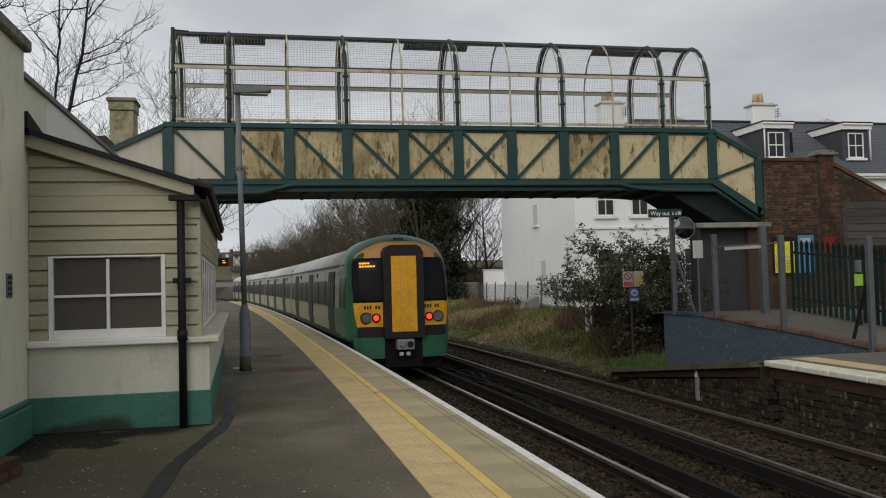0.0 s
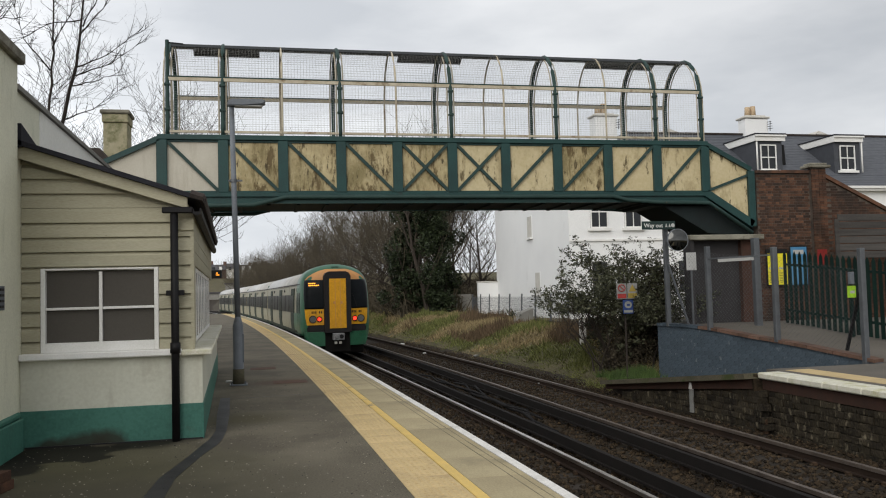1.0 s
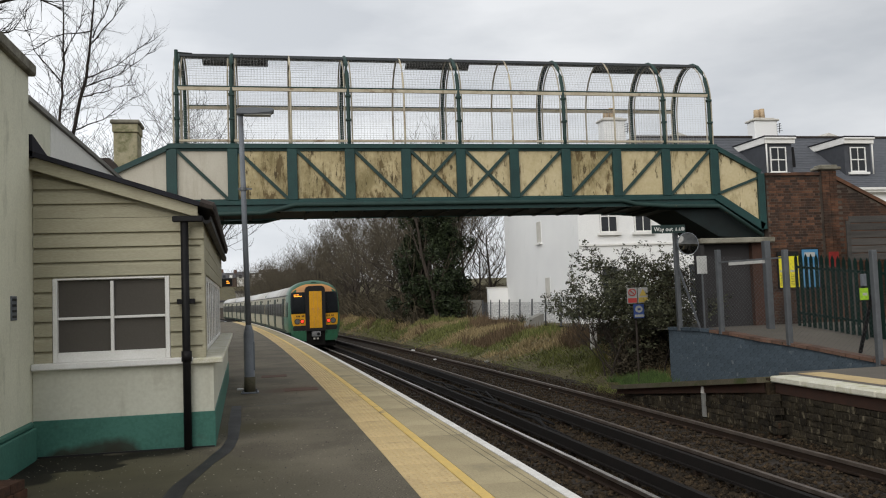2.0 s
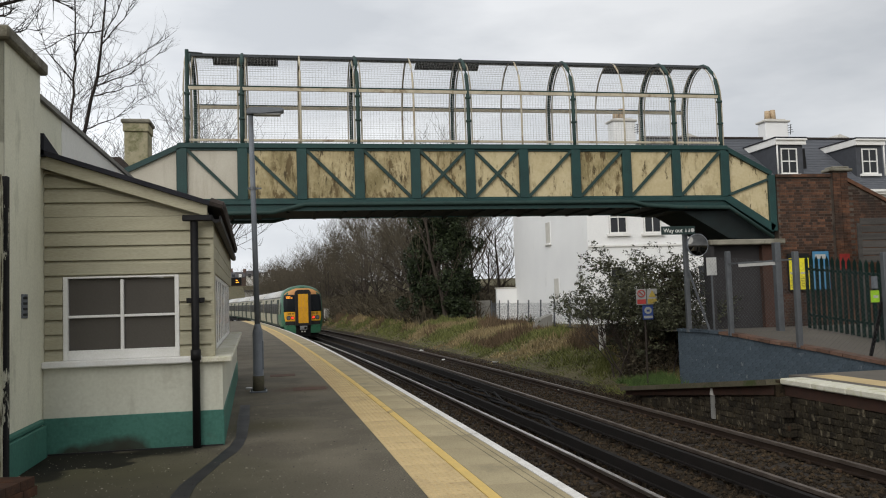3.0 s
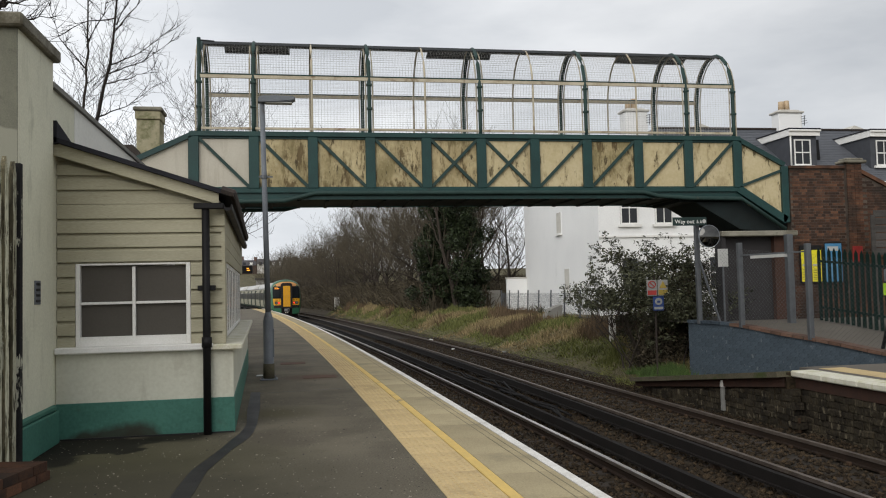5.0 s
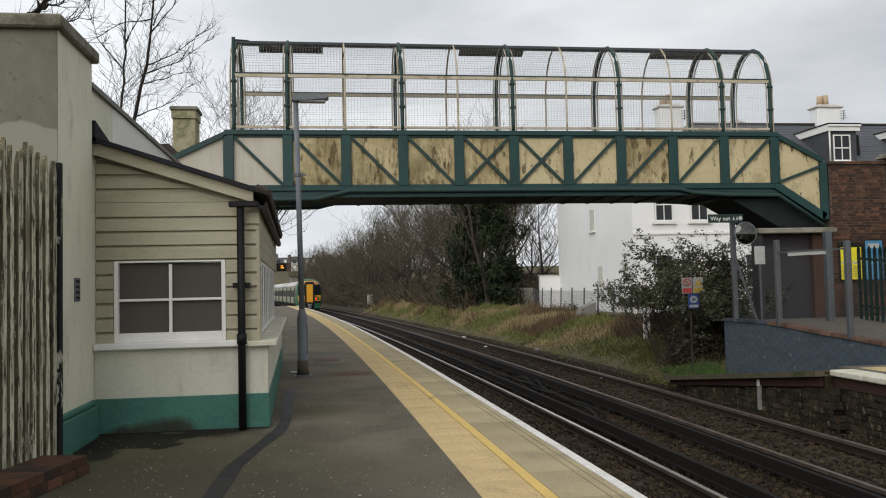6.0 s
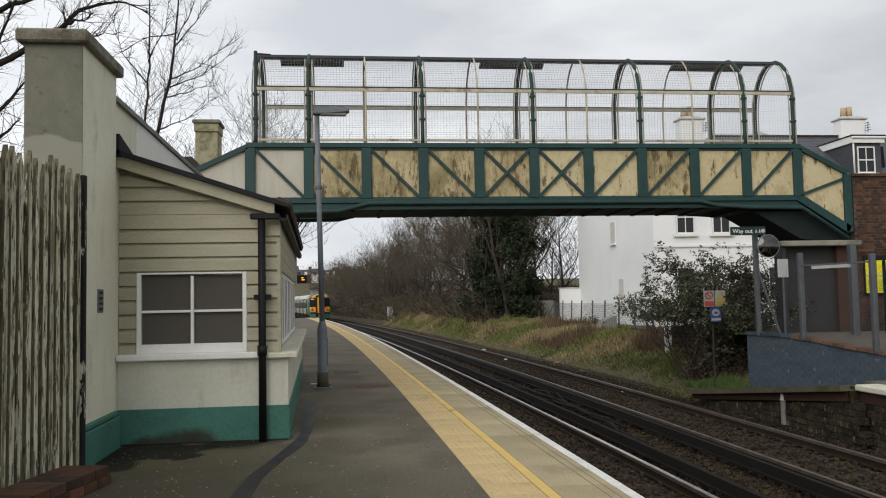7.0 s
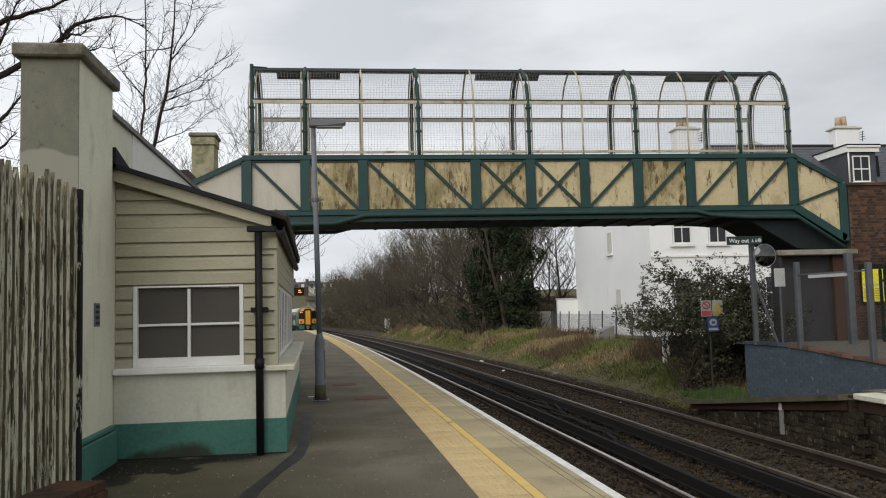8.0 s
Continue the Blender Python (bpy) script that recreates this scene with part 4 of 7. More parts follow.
# ---- lamp post ----
def build_lamp_post():
    ob = thing("street_lamp", (-0.46, 16.03, 0), "grey steel platform lamp post with flat lantern", "street lamp", local=True)
    part("base_plate", B(-0.16, 0.16, -0.16, 0.16, 0, 0.025, 0.006), STEEL, ob)
    part("base_sleeve", tube(bmesh.new(), [(0, 0, 0.02), (0, 0, 0.28), (0, 0, 0.281), (0, 0, 1.1), (0, 0, 1.26)], [0.10, 0.10, 0.095, 0.095, 0.055], 14), STEEL, ob, smooth=True)
    part("sleeve_foot", tube(bmesh.new(), [(0, 0, 0.02), (0, 0, 0.3)], 0.104, 14), MOSS_STONE, ob, "green-stained foot", smooth=True)
    part("access_door", B(0.07, 0.103, -0.05, 0.05, 0.42, 0.95, 0.004), STEEL, ob)
    part("pole", tube(bmesh.new(), [(0, 0, 1.2), (-0.03, 0, 3.2), (-0.06, 0, 5.24)], [0.052, 0.05, 0.046], 12), STEEL, ob, smooth=True)
    part("collar", tube(bmesh.new(), [(-0.04, 0, 3.78), (-0.04, 0, 3.84)], 0.066, 12), GALV, ob)
    part("side_bracket", bar(bmesh.new(), (-0.14, -0.01, 3.81), (0.12, -0.01, 3.81), 0.03, 0.03), GALV, ob)
    bm = bmesh.new()
    prism(bm, [(-0.13, 5.21), (0.16, 5.23), (0.53, 5.25), (0.575, 5.30), (0.54, 5.345), (0.2, 5.35), (-0.08, 5.345), (-0.14, 5.30)], "y", -0.12, 0.12)
    bmesh.ops.bevel(bm, geom=bm.edges[:], offset=0.02, segments=2, affect="EDGES")
    head = part("lantern", bm, STEEL, ob, "flat grey lantern")
    part("lens", B(0.0, 0.5, -0.09, 0.09, 5.205, 5.232, 0.008), SIGN_WHITE, head)
    for dx, dy in ((-0.12, -0.12), (0.12, -0.12), (-0.12, 0.12), (0.12, 0.12)):
        part("bolt", tube(bmesh.new(), [(dx, dy, 0.02), (dx, dy, 0.06)], 0.014, 6), GALV, ob)


build_lamp_post()

small = thing("platform_display", (-1.15, 22.0, 0), "small orange platform information display on a post", "display", local=True)
part("post", tube(bmesh.new(), [(-0.25, 0, 0), (-0.25, 0, 2.3)], 0.05, 10), STEEL, small)
case = part("case", B(-0.3, 0.14, -0.1, 0.1, 2.13, 2.33, 0.012), SIGN_BLACK, small)
for k in range(2):
    part("lit_row", B(0.0, 0.08 - 0.03 * k, -0.106, -0.1, 2.20 + k * 0.05, 2.22 + k * 0.05), LED, case)
single("drain_cap", B(-0.72, -0.60, 16.6, 16.75, 0, 0.03, 0.008), SIGN_WHITE, "small white drain cap on the asphalt", "drain cap")


# ---- the footbridge ----
BY, BW, BAY, X0 = 20.5, 2.0, 1.4065, -2.28
BZ0, BZ1 = 4.14, 5.40           # panel field
PX = [X0 + BAY * i for i in range(11)]


def hoop_point(a):
    """A point of the cage's cross-section, a from 0 (near foot) to 1 (far foot): depth and height."""
    straight, r = 1.22, BW / 2
    total = 2 * straight + math.pi * r * 0.95
    s = a * total
    if s < straight:
        return 0.0, 5.5 + s
    if s > total - straight:
        return BW, 5.5 + (total - s)
    g = (s - straight) / (total - 2 * straight) * math.pi
    return r - r * math.cos(g), 5.5 + straight + 1.24 * math.sin(g)


def build_bridge():
    ob = thing("footbridge", (PX[5], BY + 1, -1.0), "green and cream steel railway footbridge with caged walkway", "footbridge")
    ends = ((X0 - 1.3, -0.62), (PX[10] + 1.36, -0.70))
    for side, y0, y1 in (("near", BY, BY + 0.07), ("far", BY + BW - 0.07, BY + BW)):
        out = -1 if side == "near" else 1
        ym = (y0 + y1) / 2
        # top and bottom chords, with the sloping ends
        bm = bmesh.new()
        box(bm, X0 - 0.09, PX[10] + 0.09, ym - 0.11, ym + 0.11, BZ1, BZ1 + 0.12, 0.008)
        part("top_chord", bm, GREEN, ob)
        for xe, drop in ends:
            xa = X0 if xe < X0 else PX[10]
            part("sloping_chord", bar(bmesh.new(), (xa, ym, BZ1 + 0.06), (xe, ym, BZ1 + 0.06 + drop), 0.2, 0.12), GREEN, ob)
            part("sloping_chord", bar(bmesh.new(), (xa, ym, BZ0 - 0.03), (xe, ym, BZ0 - 0.06 + drop * 1.18), 0.2, 0.2), GREEN, ob)
            if xe > 0:
                part("end_post", B(xe - 0.1, xe + 0.1, ym - 0.1, ym + 0.1, BZ0 - 0.95, BZ1 + 0.02 + drop, 0.01), GREEN, ob)
        part("bottom_chord", B(X0 - 0.09, PX[10] + 0.09, ym - 0.09, ym + 0.09, BZ0 - 0.11, BZ0, 0.008), GREEN, ob)
        pts = [(X0 - 0.3, ym + out * 0.1, BZ0 - 0.33), (PX[1] + 0.7, ym + out * 0.1, BZ0 - 0.31), (PX[2] - 0.35, ym + out * 0.1, BZ0 - 0.22), (PX[2] + 0.05, ym + out * 0.1, BZ0 - 0.12),
               (PX[5], ym + out * 0.1, BZ0 - 0.12), (PX[8] + 0.1, ym + out * 0.1, BZ0 - 0.12), (PX[8] + 0.5, ym + out * 0.1, BZ0 - 0.22), (PX[9], ym + out * 0.1, BZ0 - 0.28), (PX[10] + 0.05, ym + out * 0.1, BZ0 - 0.3), (PX[10] + 1.3, ym + out * 0.1, BZ0 - 1.12)]
        part("service_pipe", tube(bmesh.new(), pts, 0.055, 8), GREEN_PALE, ob, smooth=True)
        part("lower_web", B(X0 - 0.3, PX[10] + 0.1, ym - 0.03, ym + 0.03, BZ0 - 0.27, BZ0 - 0.11), GREEN, ob)
        # posts, panels and diagonals
        for i, x in enumerate(PX):
            part("post", B(x - 0.122, x + 0.122, ym - 0.10, ym + 0.10, BZ0, BZ1, 0.01), GREEN, ob)
        for i in range(10):
            mat = PALE_PANEL if i == 0 else CREAM if i in (1, 2, 3, 4, 7) else CREAM_CLEAN
            part("panel", B(PX[i] + 0.122, PX[i + 1] - 0.122, ym - 0.012, ym + 0.012, BZ0 + 0.04, BZ1 - 0.05), mat, ob)
            part("panel_frame", B(PX[i] + 0.122, PX[i + 1] - 0.122, ym - 0.05, ym + 0.05, BZ0, BZ0 + 0.04, 0.005), GREEN, ob)
            part("panel_frame", B(PX[i] + 0.122, PX[i + 1] - 0.122, ym - 0.05, ym + 0.05, BZ1 - 0.05, BZ1, 0.005), GREEN, ob)
            a, b = PX[i] + 0.1, PX[i + 1] - 0.1
            yf = ym + out * 0.045
            if i < 6:
                part("diagonal", bar(bmesh.new(), (a, yf, BZ1 - 0.02), (b, yf, BZ0 + 0.02), 0.05, 0.075), GREEN_PALE, ob)
            if i > 3:
                part("diagonal", bar(bmesh.new(), (a, yf + out * 0.01, BZ0 + 0.02), (b, yf + out * 0.01, BZ1 - 0.02), 0.05, 0.075), GREEN_PALE, ob)
        for xe, drop in ends:
            xa = X0 - 0.1 if xe < X0 else PX[10] + 0.1
            bm = prism(bmesh.new(), [(xa, BZ0), (xe, BZ0 + drop * 1.1), (xe, BZ1 + drop), (xa, BZ1)], "y", ym - 0.012, ym + 0.012)
            part("end_panel", bm, CREAM_CLEAN if xe > 0 else PALE_PANEL, ob)
            if xe > 0:
                part("diagonal", bar(bmesh.new(), (xa, ym + out * 0.045, BZ0 + 0.05), (xe - 0.1, ym + out * 0.045, BZ1 + drop - 0.1), 0.05, 0.07), GREEN_PALE, ob)
    part("deck", B(X0 - 0.3, PX[10] + 0.1, BY + 0.2, BY + BW - 0.2, BZ0 - 0.26, BZ0 - 0.12), UNDER, ob, "near-black deck")
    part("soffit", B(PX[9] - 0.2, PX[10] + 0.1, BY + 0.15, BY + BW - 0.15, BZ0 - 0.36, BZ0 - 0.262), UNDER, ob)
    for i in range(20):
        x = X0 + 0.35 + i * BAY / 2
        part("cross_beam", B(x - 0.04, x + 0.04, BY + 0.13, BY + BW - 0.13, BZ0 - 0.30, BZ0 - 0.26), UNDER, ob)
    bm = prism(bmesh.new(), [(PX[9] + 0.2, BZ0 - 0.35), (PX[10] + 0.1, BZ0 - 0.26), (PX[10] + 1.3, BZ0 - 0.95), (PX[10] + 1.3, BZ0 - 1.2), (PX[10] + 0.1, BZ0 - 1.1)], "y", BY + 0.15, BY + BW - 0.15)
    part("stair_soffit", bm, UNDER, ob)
    # the cage: green hoops, cream stays and rails, wire mesh, dark strips along the crown
    n = 22
    hoops = (0, 1, 3, 5, 7, 9, 10)
    for i in range(11):
        thick = i in hoops
        x = PX[i] + (0.14 if i == 0 else -0.06 if i == 10 else 0)
        pts = [(x, BY + hoop_point(k / n)[0], hoop_point(k / n)[1]) for k in range(n + 1)]
        if thick:
            h = part("hoop", tube(bmesh.new(), pts, 0.05, 8), GREEN_PALE, ob, smooth=True)
            for k in (2, 4):
                part("clamp", B(x - 0.065, x + 0.065, BY - 0.065, BY + 0.065, 5.5 + k * 0.3, 5.55 + k * 0.3, 0.004), GREEN_PALE, h)
            bm = bmesh.new()
            for dx in (-0.085, 0.085):
                tube(bm, [(x + dx, p[1] + 0.02 * (1 if p[1] < BY + 1 else -1), p[2] - 0.02) for p in pts], 0.02, 4)
            part("hoop_lining", bm, CREAM_BAR, h)
        else:
            part("stay", tube(bmesh.new(), pts, 0.026, 6), CREAM_BAR, ob, smooth=True)
    x0, x1 = PX[0] + 0.14, PX[10] - 0.06
    for dy in (0.0, BW):
        part("cage_rail", B(x0, x1, BY + dy - 0.022, BY + dy + 0.022, 5.572, 5.628, 0.004), CREAM_BAR, ob)
        part("cage_rail", B(x0, x1, BY + dy - 0.022, BY + dy + 0.022, 6.82, 6.905, 0.004), CREAM_BAR, ob)
        part("rail_strap", B(x0, x1, BY + dy - 0.03, BY + dy + 0.03, 6.907, 6.937, 0.004), GREEN_PALE, ob)
    part("cage_finial", tube(bmesh.new(), [(PX[0] + 0.14, BY + 0.02, 5.5), (PX[0] + 0.14, BY + 0.02, 7.8)], 0.045, 8), GREEN_PALE, ob)
    part("cage_finial_bar", bar(bmesh.new(), (PX[0] + 0.14, BY + 0.02, 7.74), (PX[0] + 0.5, BY + 0.1, 7.74), 0.03, 0.03), DARK_NET, ob)
    for i in range(10):
        a, b = PX[i] + (0.14 if i == 0 else 0), PX[i + 1] - (0.06 if i == 9 else 0)
        bm = bmesh.new()
        x = a + 0.07
        while x < b - 0.03:
            pts = [(x, BY + hoop_point(k / n)[0], hoop_point(k / n)[1]) for k in range(n + 1)]
            tube(bm, pts, 0.0024, 3, False)
            x += 0.078
        for k in range(1, 92):
            d, z = hoop_point(k / 92)
            tube(bm, [(a, BY + d, z), (b, BY + d, z)], 0.0024, 3, False)
        part("mesh_panel", bm, WIRE, ob)
        # crown strip of dark netting, deeper over some stretches
        deep = {0: (0.4, 1.0), 1: (0.0, 0.63), 4: (0.2, 1.0), 5: (0.0, 0.45), 8: (0.0, 1.0), 9: (0.0, 0.5)}.get(i)
        strips = [(0.40, 0.540, a, b)]
        if deep:
            strips.append((0.542, 0.583, a + (b - a) * deep[0], a + (b - a) * deep[1]))
        for lo, hi, xa, xb in strips:
            bm = bmesh.new()
            rows = []
            for k in range(5):
                d, z = hoop_point(lo + (hi - lo) * k / 4)
                rows.append([bm.verts.new((xx, BY + d, z + 0.012 + t)) for xx, t in ((xa, 0), (xb, 0), (xb, 0.006), (xa, 0.006))])
            for p, q in zip(rows, rows[1:]):
                for k in range(4):
                    bm.faces.new((p[k], p[(k + 1) % 4], q[(k + 1) % 4], q[k]))
            part("crown_strip", bm, DARK_NET, ob)
    return ob


build_bridge()


# ---- the train ----
def body_profile(inset=0.0):
    pts = [(1.33, 0.90), (1.37, 1.05), (1.40, 1.35), (1.40, 1.9), (1.385, 2.5), (1.35, 2.95), (1.32, 3.09), (1.265, 3.225), (1.185, 3.35), (1.075, 3.46), (0.94, 3.55), (0.78, 3.625), (0.6, 3.685), (0.4, 3.73), (0.2, 3.76), (0.0, 3.77)]
    pts = [(max(0, x - inset), z) for x, z in pts]
    return pts + [(-x, z) for x, z in pts[-2::-1]]


def shell(bm, rows, close=True):
    """A skin through outlines (each a list of points)."""
    rings = [[bm.verts.new(p) for p in r] for r in rows]
    for a, b in zip(rings, rings[1:]):
        for k in range(len(a) - 1):
            bm.faces.new((a[k], a[k + 1], b[k + 1], b[k]))
    if close:
        bm.faces.new(rings[0])
        bm.faces.new(rings[-1][::-1])
    return bm


def build_coach(cab):
    ob = thing("train_coach", (0, 0, 0), "green and white rear train coach with yellow gangway door" if cab else "white and dark-windowed coach of a green electric train", "train", "coaches of the train", local=True)
    L, f = 20.2, 1.1 if cab else 0.12
    P = body_profile()
    half = (len(P) + 1) // 2
    # lower body, window band and roof are skins of their own
    def band(za, zb, y0, y1, grow=0.0, sides=(1, -1)):
        bm = bmesh.new()
        for sgn in sides:
            zs = [za + (zb - za) * k / 4 for k in range(5)]
            col = []
            for z in zs:
                xx = np.interp(z, [q[1] for q in P[:half]], [q[0] for q in P[:half]]) + grow
                col.append((sgn * xx, z))
            inner = [(sgn * (abs(x) - 0.05), z) for x, z in col]
            ring = col + inner[::-1]
            shell(bm, [[(x, y0, z) for x, z in ring] + [(ring[0][0], y0, ring[0][1])], [(x, y1, z) for x, z in ring] + [(ring[0][0], y1, ring[0][1])]], False)
            for yy in (y0, y1):
                vs = [bm.verts.new((x, yy, z)) for x, z in ring]
                bm.faces.new(vs)
        return bm
    P0, P = P, [(x, z if z < 2.9 else 2.9 + (z - 2.9) * 0.84) for x, z in P]
    body = part("body", shell(bmesh.new(), [[(x * 0.985, y, z) for x, z in P] + [(P[0][0] * 0.985, y, P[0][1])] for y in (f, L)]), T_WHITE, ob)
    part("lower_panel", band(0.90, 1.06, f, L, 0.008), T_DOOR, body)
    part("window_band", band(1.80, 2.56, f + (2.2 if cab else 0.2), L - 0.2, 0.004), T_GLASS, body, "dark ribbon of windows")
    roof = [p for p in P if p[1] > 2.9]
    ring = [(x * 1.004, z + 0.006) for x, z in roof]
    part("roof", shell(bmesh.new(), [[(x, y, z) for x, z in ring] + [(ring[0][0], y, ring[0][1])] for y in (f, L)]), T_ROOF, body, "pale grey roof", smooth=True)
    part("cantrail", band(2.965, 3.005, f, L, 0.02), T_BLACK, body)
    for y in (3.2, 9.6, 16.0):
        if cab and y < 3:
            continue
        for sd in (1, -1):
            door = part("door", band(1.0, 2.84, y, y + 1.45, 0.014, (sd,)), T_DOOR, ob)
            part("door_glass", band(1.80, 2.54, y + 0.2, y + 0.62, 0.02, (sd,)), T_GLASS, door)
            part("door_glass", band(1.80, 2.54, y + 0.82, y + 1.25, 0.02, (sd,)), T_GLASS, door)
    for y in (5.4, 7.4, 12.0, 14.0):
        for sd in (1, -1):
            part("window_post", band(1.80, 2.56, y, y + 0.12, 0.016, (sd,)), T_BLACK, body)
    for y in (2.0, 8.0, 14.6):
        for sd in (1, -1):
            part("vent", band(2.70, 2.84, y, y + 0.25, 0.012, (sd,)), T_BLACK, body)
    part("underframe", B(-1.15, 1.15, f + 0.3, L - 0.3, 0.42, 0.8, 0.03), T_UNDER, ob)
    for y in (2.4, 15.2):
        bogie = part("bogie", B(-1.12, 1.12, y, y + 2.6, 0.3, 0.62, 0.04), T_UNDER, ob)
        for yy in (y + 0.2, y + 2.0):
            for sgn in (-1, 1):
                part("wheel", tube(bmesh.new(), [(sgn * 0.69, yy + 0.2, 0.42), (sgn * 0.82, yy + 0.2, 0.42)], 0.42, 16), T_UNDER, bogie)
    part("gangway", B(-0.55, 0.55, L, L + 0.38, 0.95, 3.2, 0.05), T_BLACK, ob)
    part("coach_end", B(-1.3, 1.3, L - 0.35, L + 0.02, 0.8, 3.2, 0.03), T_GREEN, ob)
    if not cab:
        part("coach_end", B(-1.3, 1.3, 0.02, 0.3, 0.8, 3.2, 0.03), T_GREEN, ob)
        return ob
    # ---- the cab: green shell, its face swept back to the sides and leaning back at the top ----
    P = P0
    right = P[:half]
    bearing = [math.atan2(z - 2.0, x) for x, z in right]
    reach = [math.hypot(x, z - 2.0) for x, z in right]

    def nose(x, z):
        z = max(z, 1.15)
        k = math.hypot(x, z - 2.0) / np.interp(math.atan2(z - 2.0, abs(x)), bearing, reach)
        return 0.20 * (abs(x) / 1.3) ** 2 + 0.30 * max(0.0, (z - 2.0) / 1.77) ** 1.6 + 0.42 * max(0.0, (min(k, 1.0) - 0.80) / 0.20) ** 2.6

    def patch(name, rows, depth, mat, parent, label="", back=0.03, smooth=False):
        """A panel that follows the nose: rows of height, inner and outer x."""
        bm, fronts, backs = bmesh.new(), [], []
        zs = [r[0] for r in rows]
        n = 5 * (len(rows) - 1)
        for j in range(n + 1):
            z = zs[0] + (zs[-1] - zs[0]) * j / n
            xa, xb = np.interp(z, zs, [r[1] for r in rows]), np.interp(z, zs, [r[2] for r in rows])
            xs = [xa + (xb - xa) * i / 8 for i in range(9)]
            fronts.append([bm.verts.new((x, nose(x, z) - depth, z)) for x in xs])
            backs.append([bm.verts.new((x, nose(x, z) + back, z)) for x in xs])
        for g in (fronts, backs):
            for p, q in zip(g, g[1:]):
                for i in range(8):
                    bm.faces.new((p[i], p[i + 1], q[i + 1], q[i]))
        for g, h in ((fronts[0], backs[0]), (fronts[-1], backs[-1]), ([r[0] for r in fronts], [r[0] for r in backs]), ([r[-1] for r in fronts], [r[-1] for r in backs])):
            for i in range(len(g) - 1):
                bm.faces.new((g[i], g[i + 1], h[i + 1], h[i]))
        bmesh.ops.recalc_face_normals(bm, faces=bm.faces[:])
        return part(name, bm, mat, parent, label, smooth)

    rows = []
    for k in (0.2, 0.4, 0.6, 0.72, 0.80, 0.85, 0.89, 0.925, 0.955, 0.98, 1.0):
        ring = [(x * k, 2.0 + (z - 2.0) * k) for x, z in P]
        ring.append(ring[0])
        rows.append([(x, nose(x, z), z) for x, z in ring])
    for y in (f, f + 1.0):
        rows.append([(x * 1.008, y, 0.90 + (z - 0.90) * 1.004) for x, z in P] + [(P[0][0] * 1.008, y, 0.90)])
    cabshell = part("cab", shell(bmesh.new(), rows), T_GREEN, ob, "green painted cab end", smooth=True)
    for sd in (1, -1):
        part("cab_side_window", band(1.80, 2.62, 0.78, 1.2, 0.018, (sd,)), T_GLASS, cabshell)
        part("cab_door", band(1.0, 2.84, 1.35, 2.05, 0.016, (sd,)), T_GREEN, cabshell)
        part("cab_door_glass", band(1.80, 2.62, 1.5, 1.9, 0.022, (sd,)), T_GLASS, cabshell)
        part("green_side_panel", band(0.92, 1.79, 2.05, 3.15, 0.01, (sd,)), T_GREEN, cabshell)
    patch("brow_band", [(3.13, -1.215, 1.215), (3.26, -1.11, 1.11), (3.39, -0.90, 0.90), (3.49, -0.68, 0.68), (3.56, -0.42, 0.42)], 0.036, T_ORANGE, cabshell, "orange band over the windscreens")
    for sgn in (-1, 1):
        patch("windscreen", [(1.97, sgn * 0.46, sgn * 1.265), (2.5, sgn * 0.46, sgn * 1.285), (2.95, sgn * 0.46, sgn * 1.265), (3.13, sgn * 0.46, sgn * 1.225)], 0.046, T_GLASS, cabshell, "dark windscreen", smooth=True)
        yel = patch("lamp_panel", [(1.33, sgn * 0.46, sgn * 1.19), (1.6, sgn * 0.46, sgn * 1.24), (1.965, sgn * 0.46, sgn * 1.265)], 0.034, T_YELLOW, cabshell, "yellow lamp panel")
        for k in range(6):
            if k == 3:
                continue
            x = sgn * 0.80 - 0.21 + k * 0.072
            y = nose(x + 0.02, 1.84) - 0.044
            part("number_bar", B(x, x + 0.045, y, y + 0.014, 1.79, 1.88), SIGN_BLACK, yel)
        for dx, r, outer in ((0.96, 0.155, True), (0.71, 0.12, False)):
            x = sgn * dx
            y = nose(x, 1.56)
            ring2 = part("lamp_ring", tube(bmesh.new(), [(x, y - 0.06, 1.56), (x, y + 0.03, 1.56)], r, 20), T_BLACK, yel)
            part("head_lamp" if outer else "tail_lamp", tube(bmesh.new(), [(x, y - 0.068, 1.56), (x, y - 0.059, 1.56)], r * (0.8 if outer else 0.6), 20), T_LAMP if outer else TAIL, ring2)
        patch("bumper", [(1.06, sgn * 0.46, sgn * 1.17), (1.2, sgn * 0.46, sgn * 1.2), (1.335, sgn * 0.46, sgn * 1.12)], 0.01, T_BLACK, cabshell)
        patch("skirt", [(0.50, sgn * 0.5, sgn * 1.13), (0.8, sgn * 0.5, sgn * 1.25), (1.055, sgn * 0.5, sgn * 1.29)], 0.05, T_GREEN, cabshell, "green skirt", 0.5)
    part("wiper", bar(bmesh.new(), (0.82, nose(0.82, 2.0) - 0.062, 2.0), (0.62, nose(0.62, 2.6) - 0.062, 2.6), 0.018, 0.018), T_BLACK, cabshell)
    part("obstacle_deflector", B(-1.1, 1.1, 0.3, 0.8, 0.18, 0.55, 0.03), T_UNDER, cabshell)
    surround = [(-0.53, 1.03), (0.53, 1.03), (0.53, 3.26), (0.46, 3.39), (0.33, 3.45), (-0.33, 3.45), (-0.46, 3.39), (-0.53, 3.26)]
    gang = part("gangway_surround", prism(bmesh.new(), surround, "y", -0.24, 0.40), T_BLACK, cabshell, "black rubber gangway surround")
    door = part("gangway_door", B(-0.335, 0.335, -0.262, -0.235, 1.19, 3.16, 0.012), T_YELLOW, gang, "yellow gangway door")
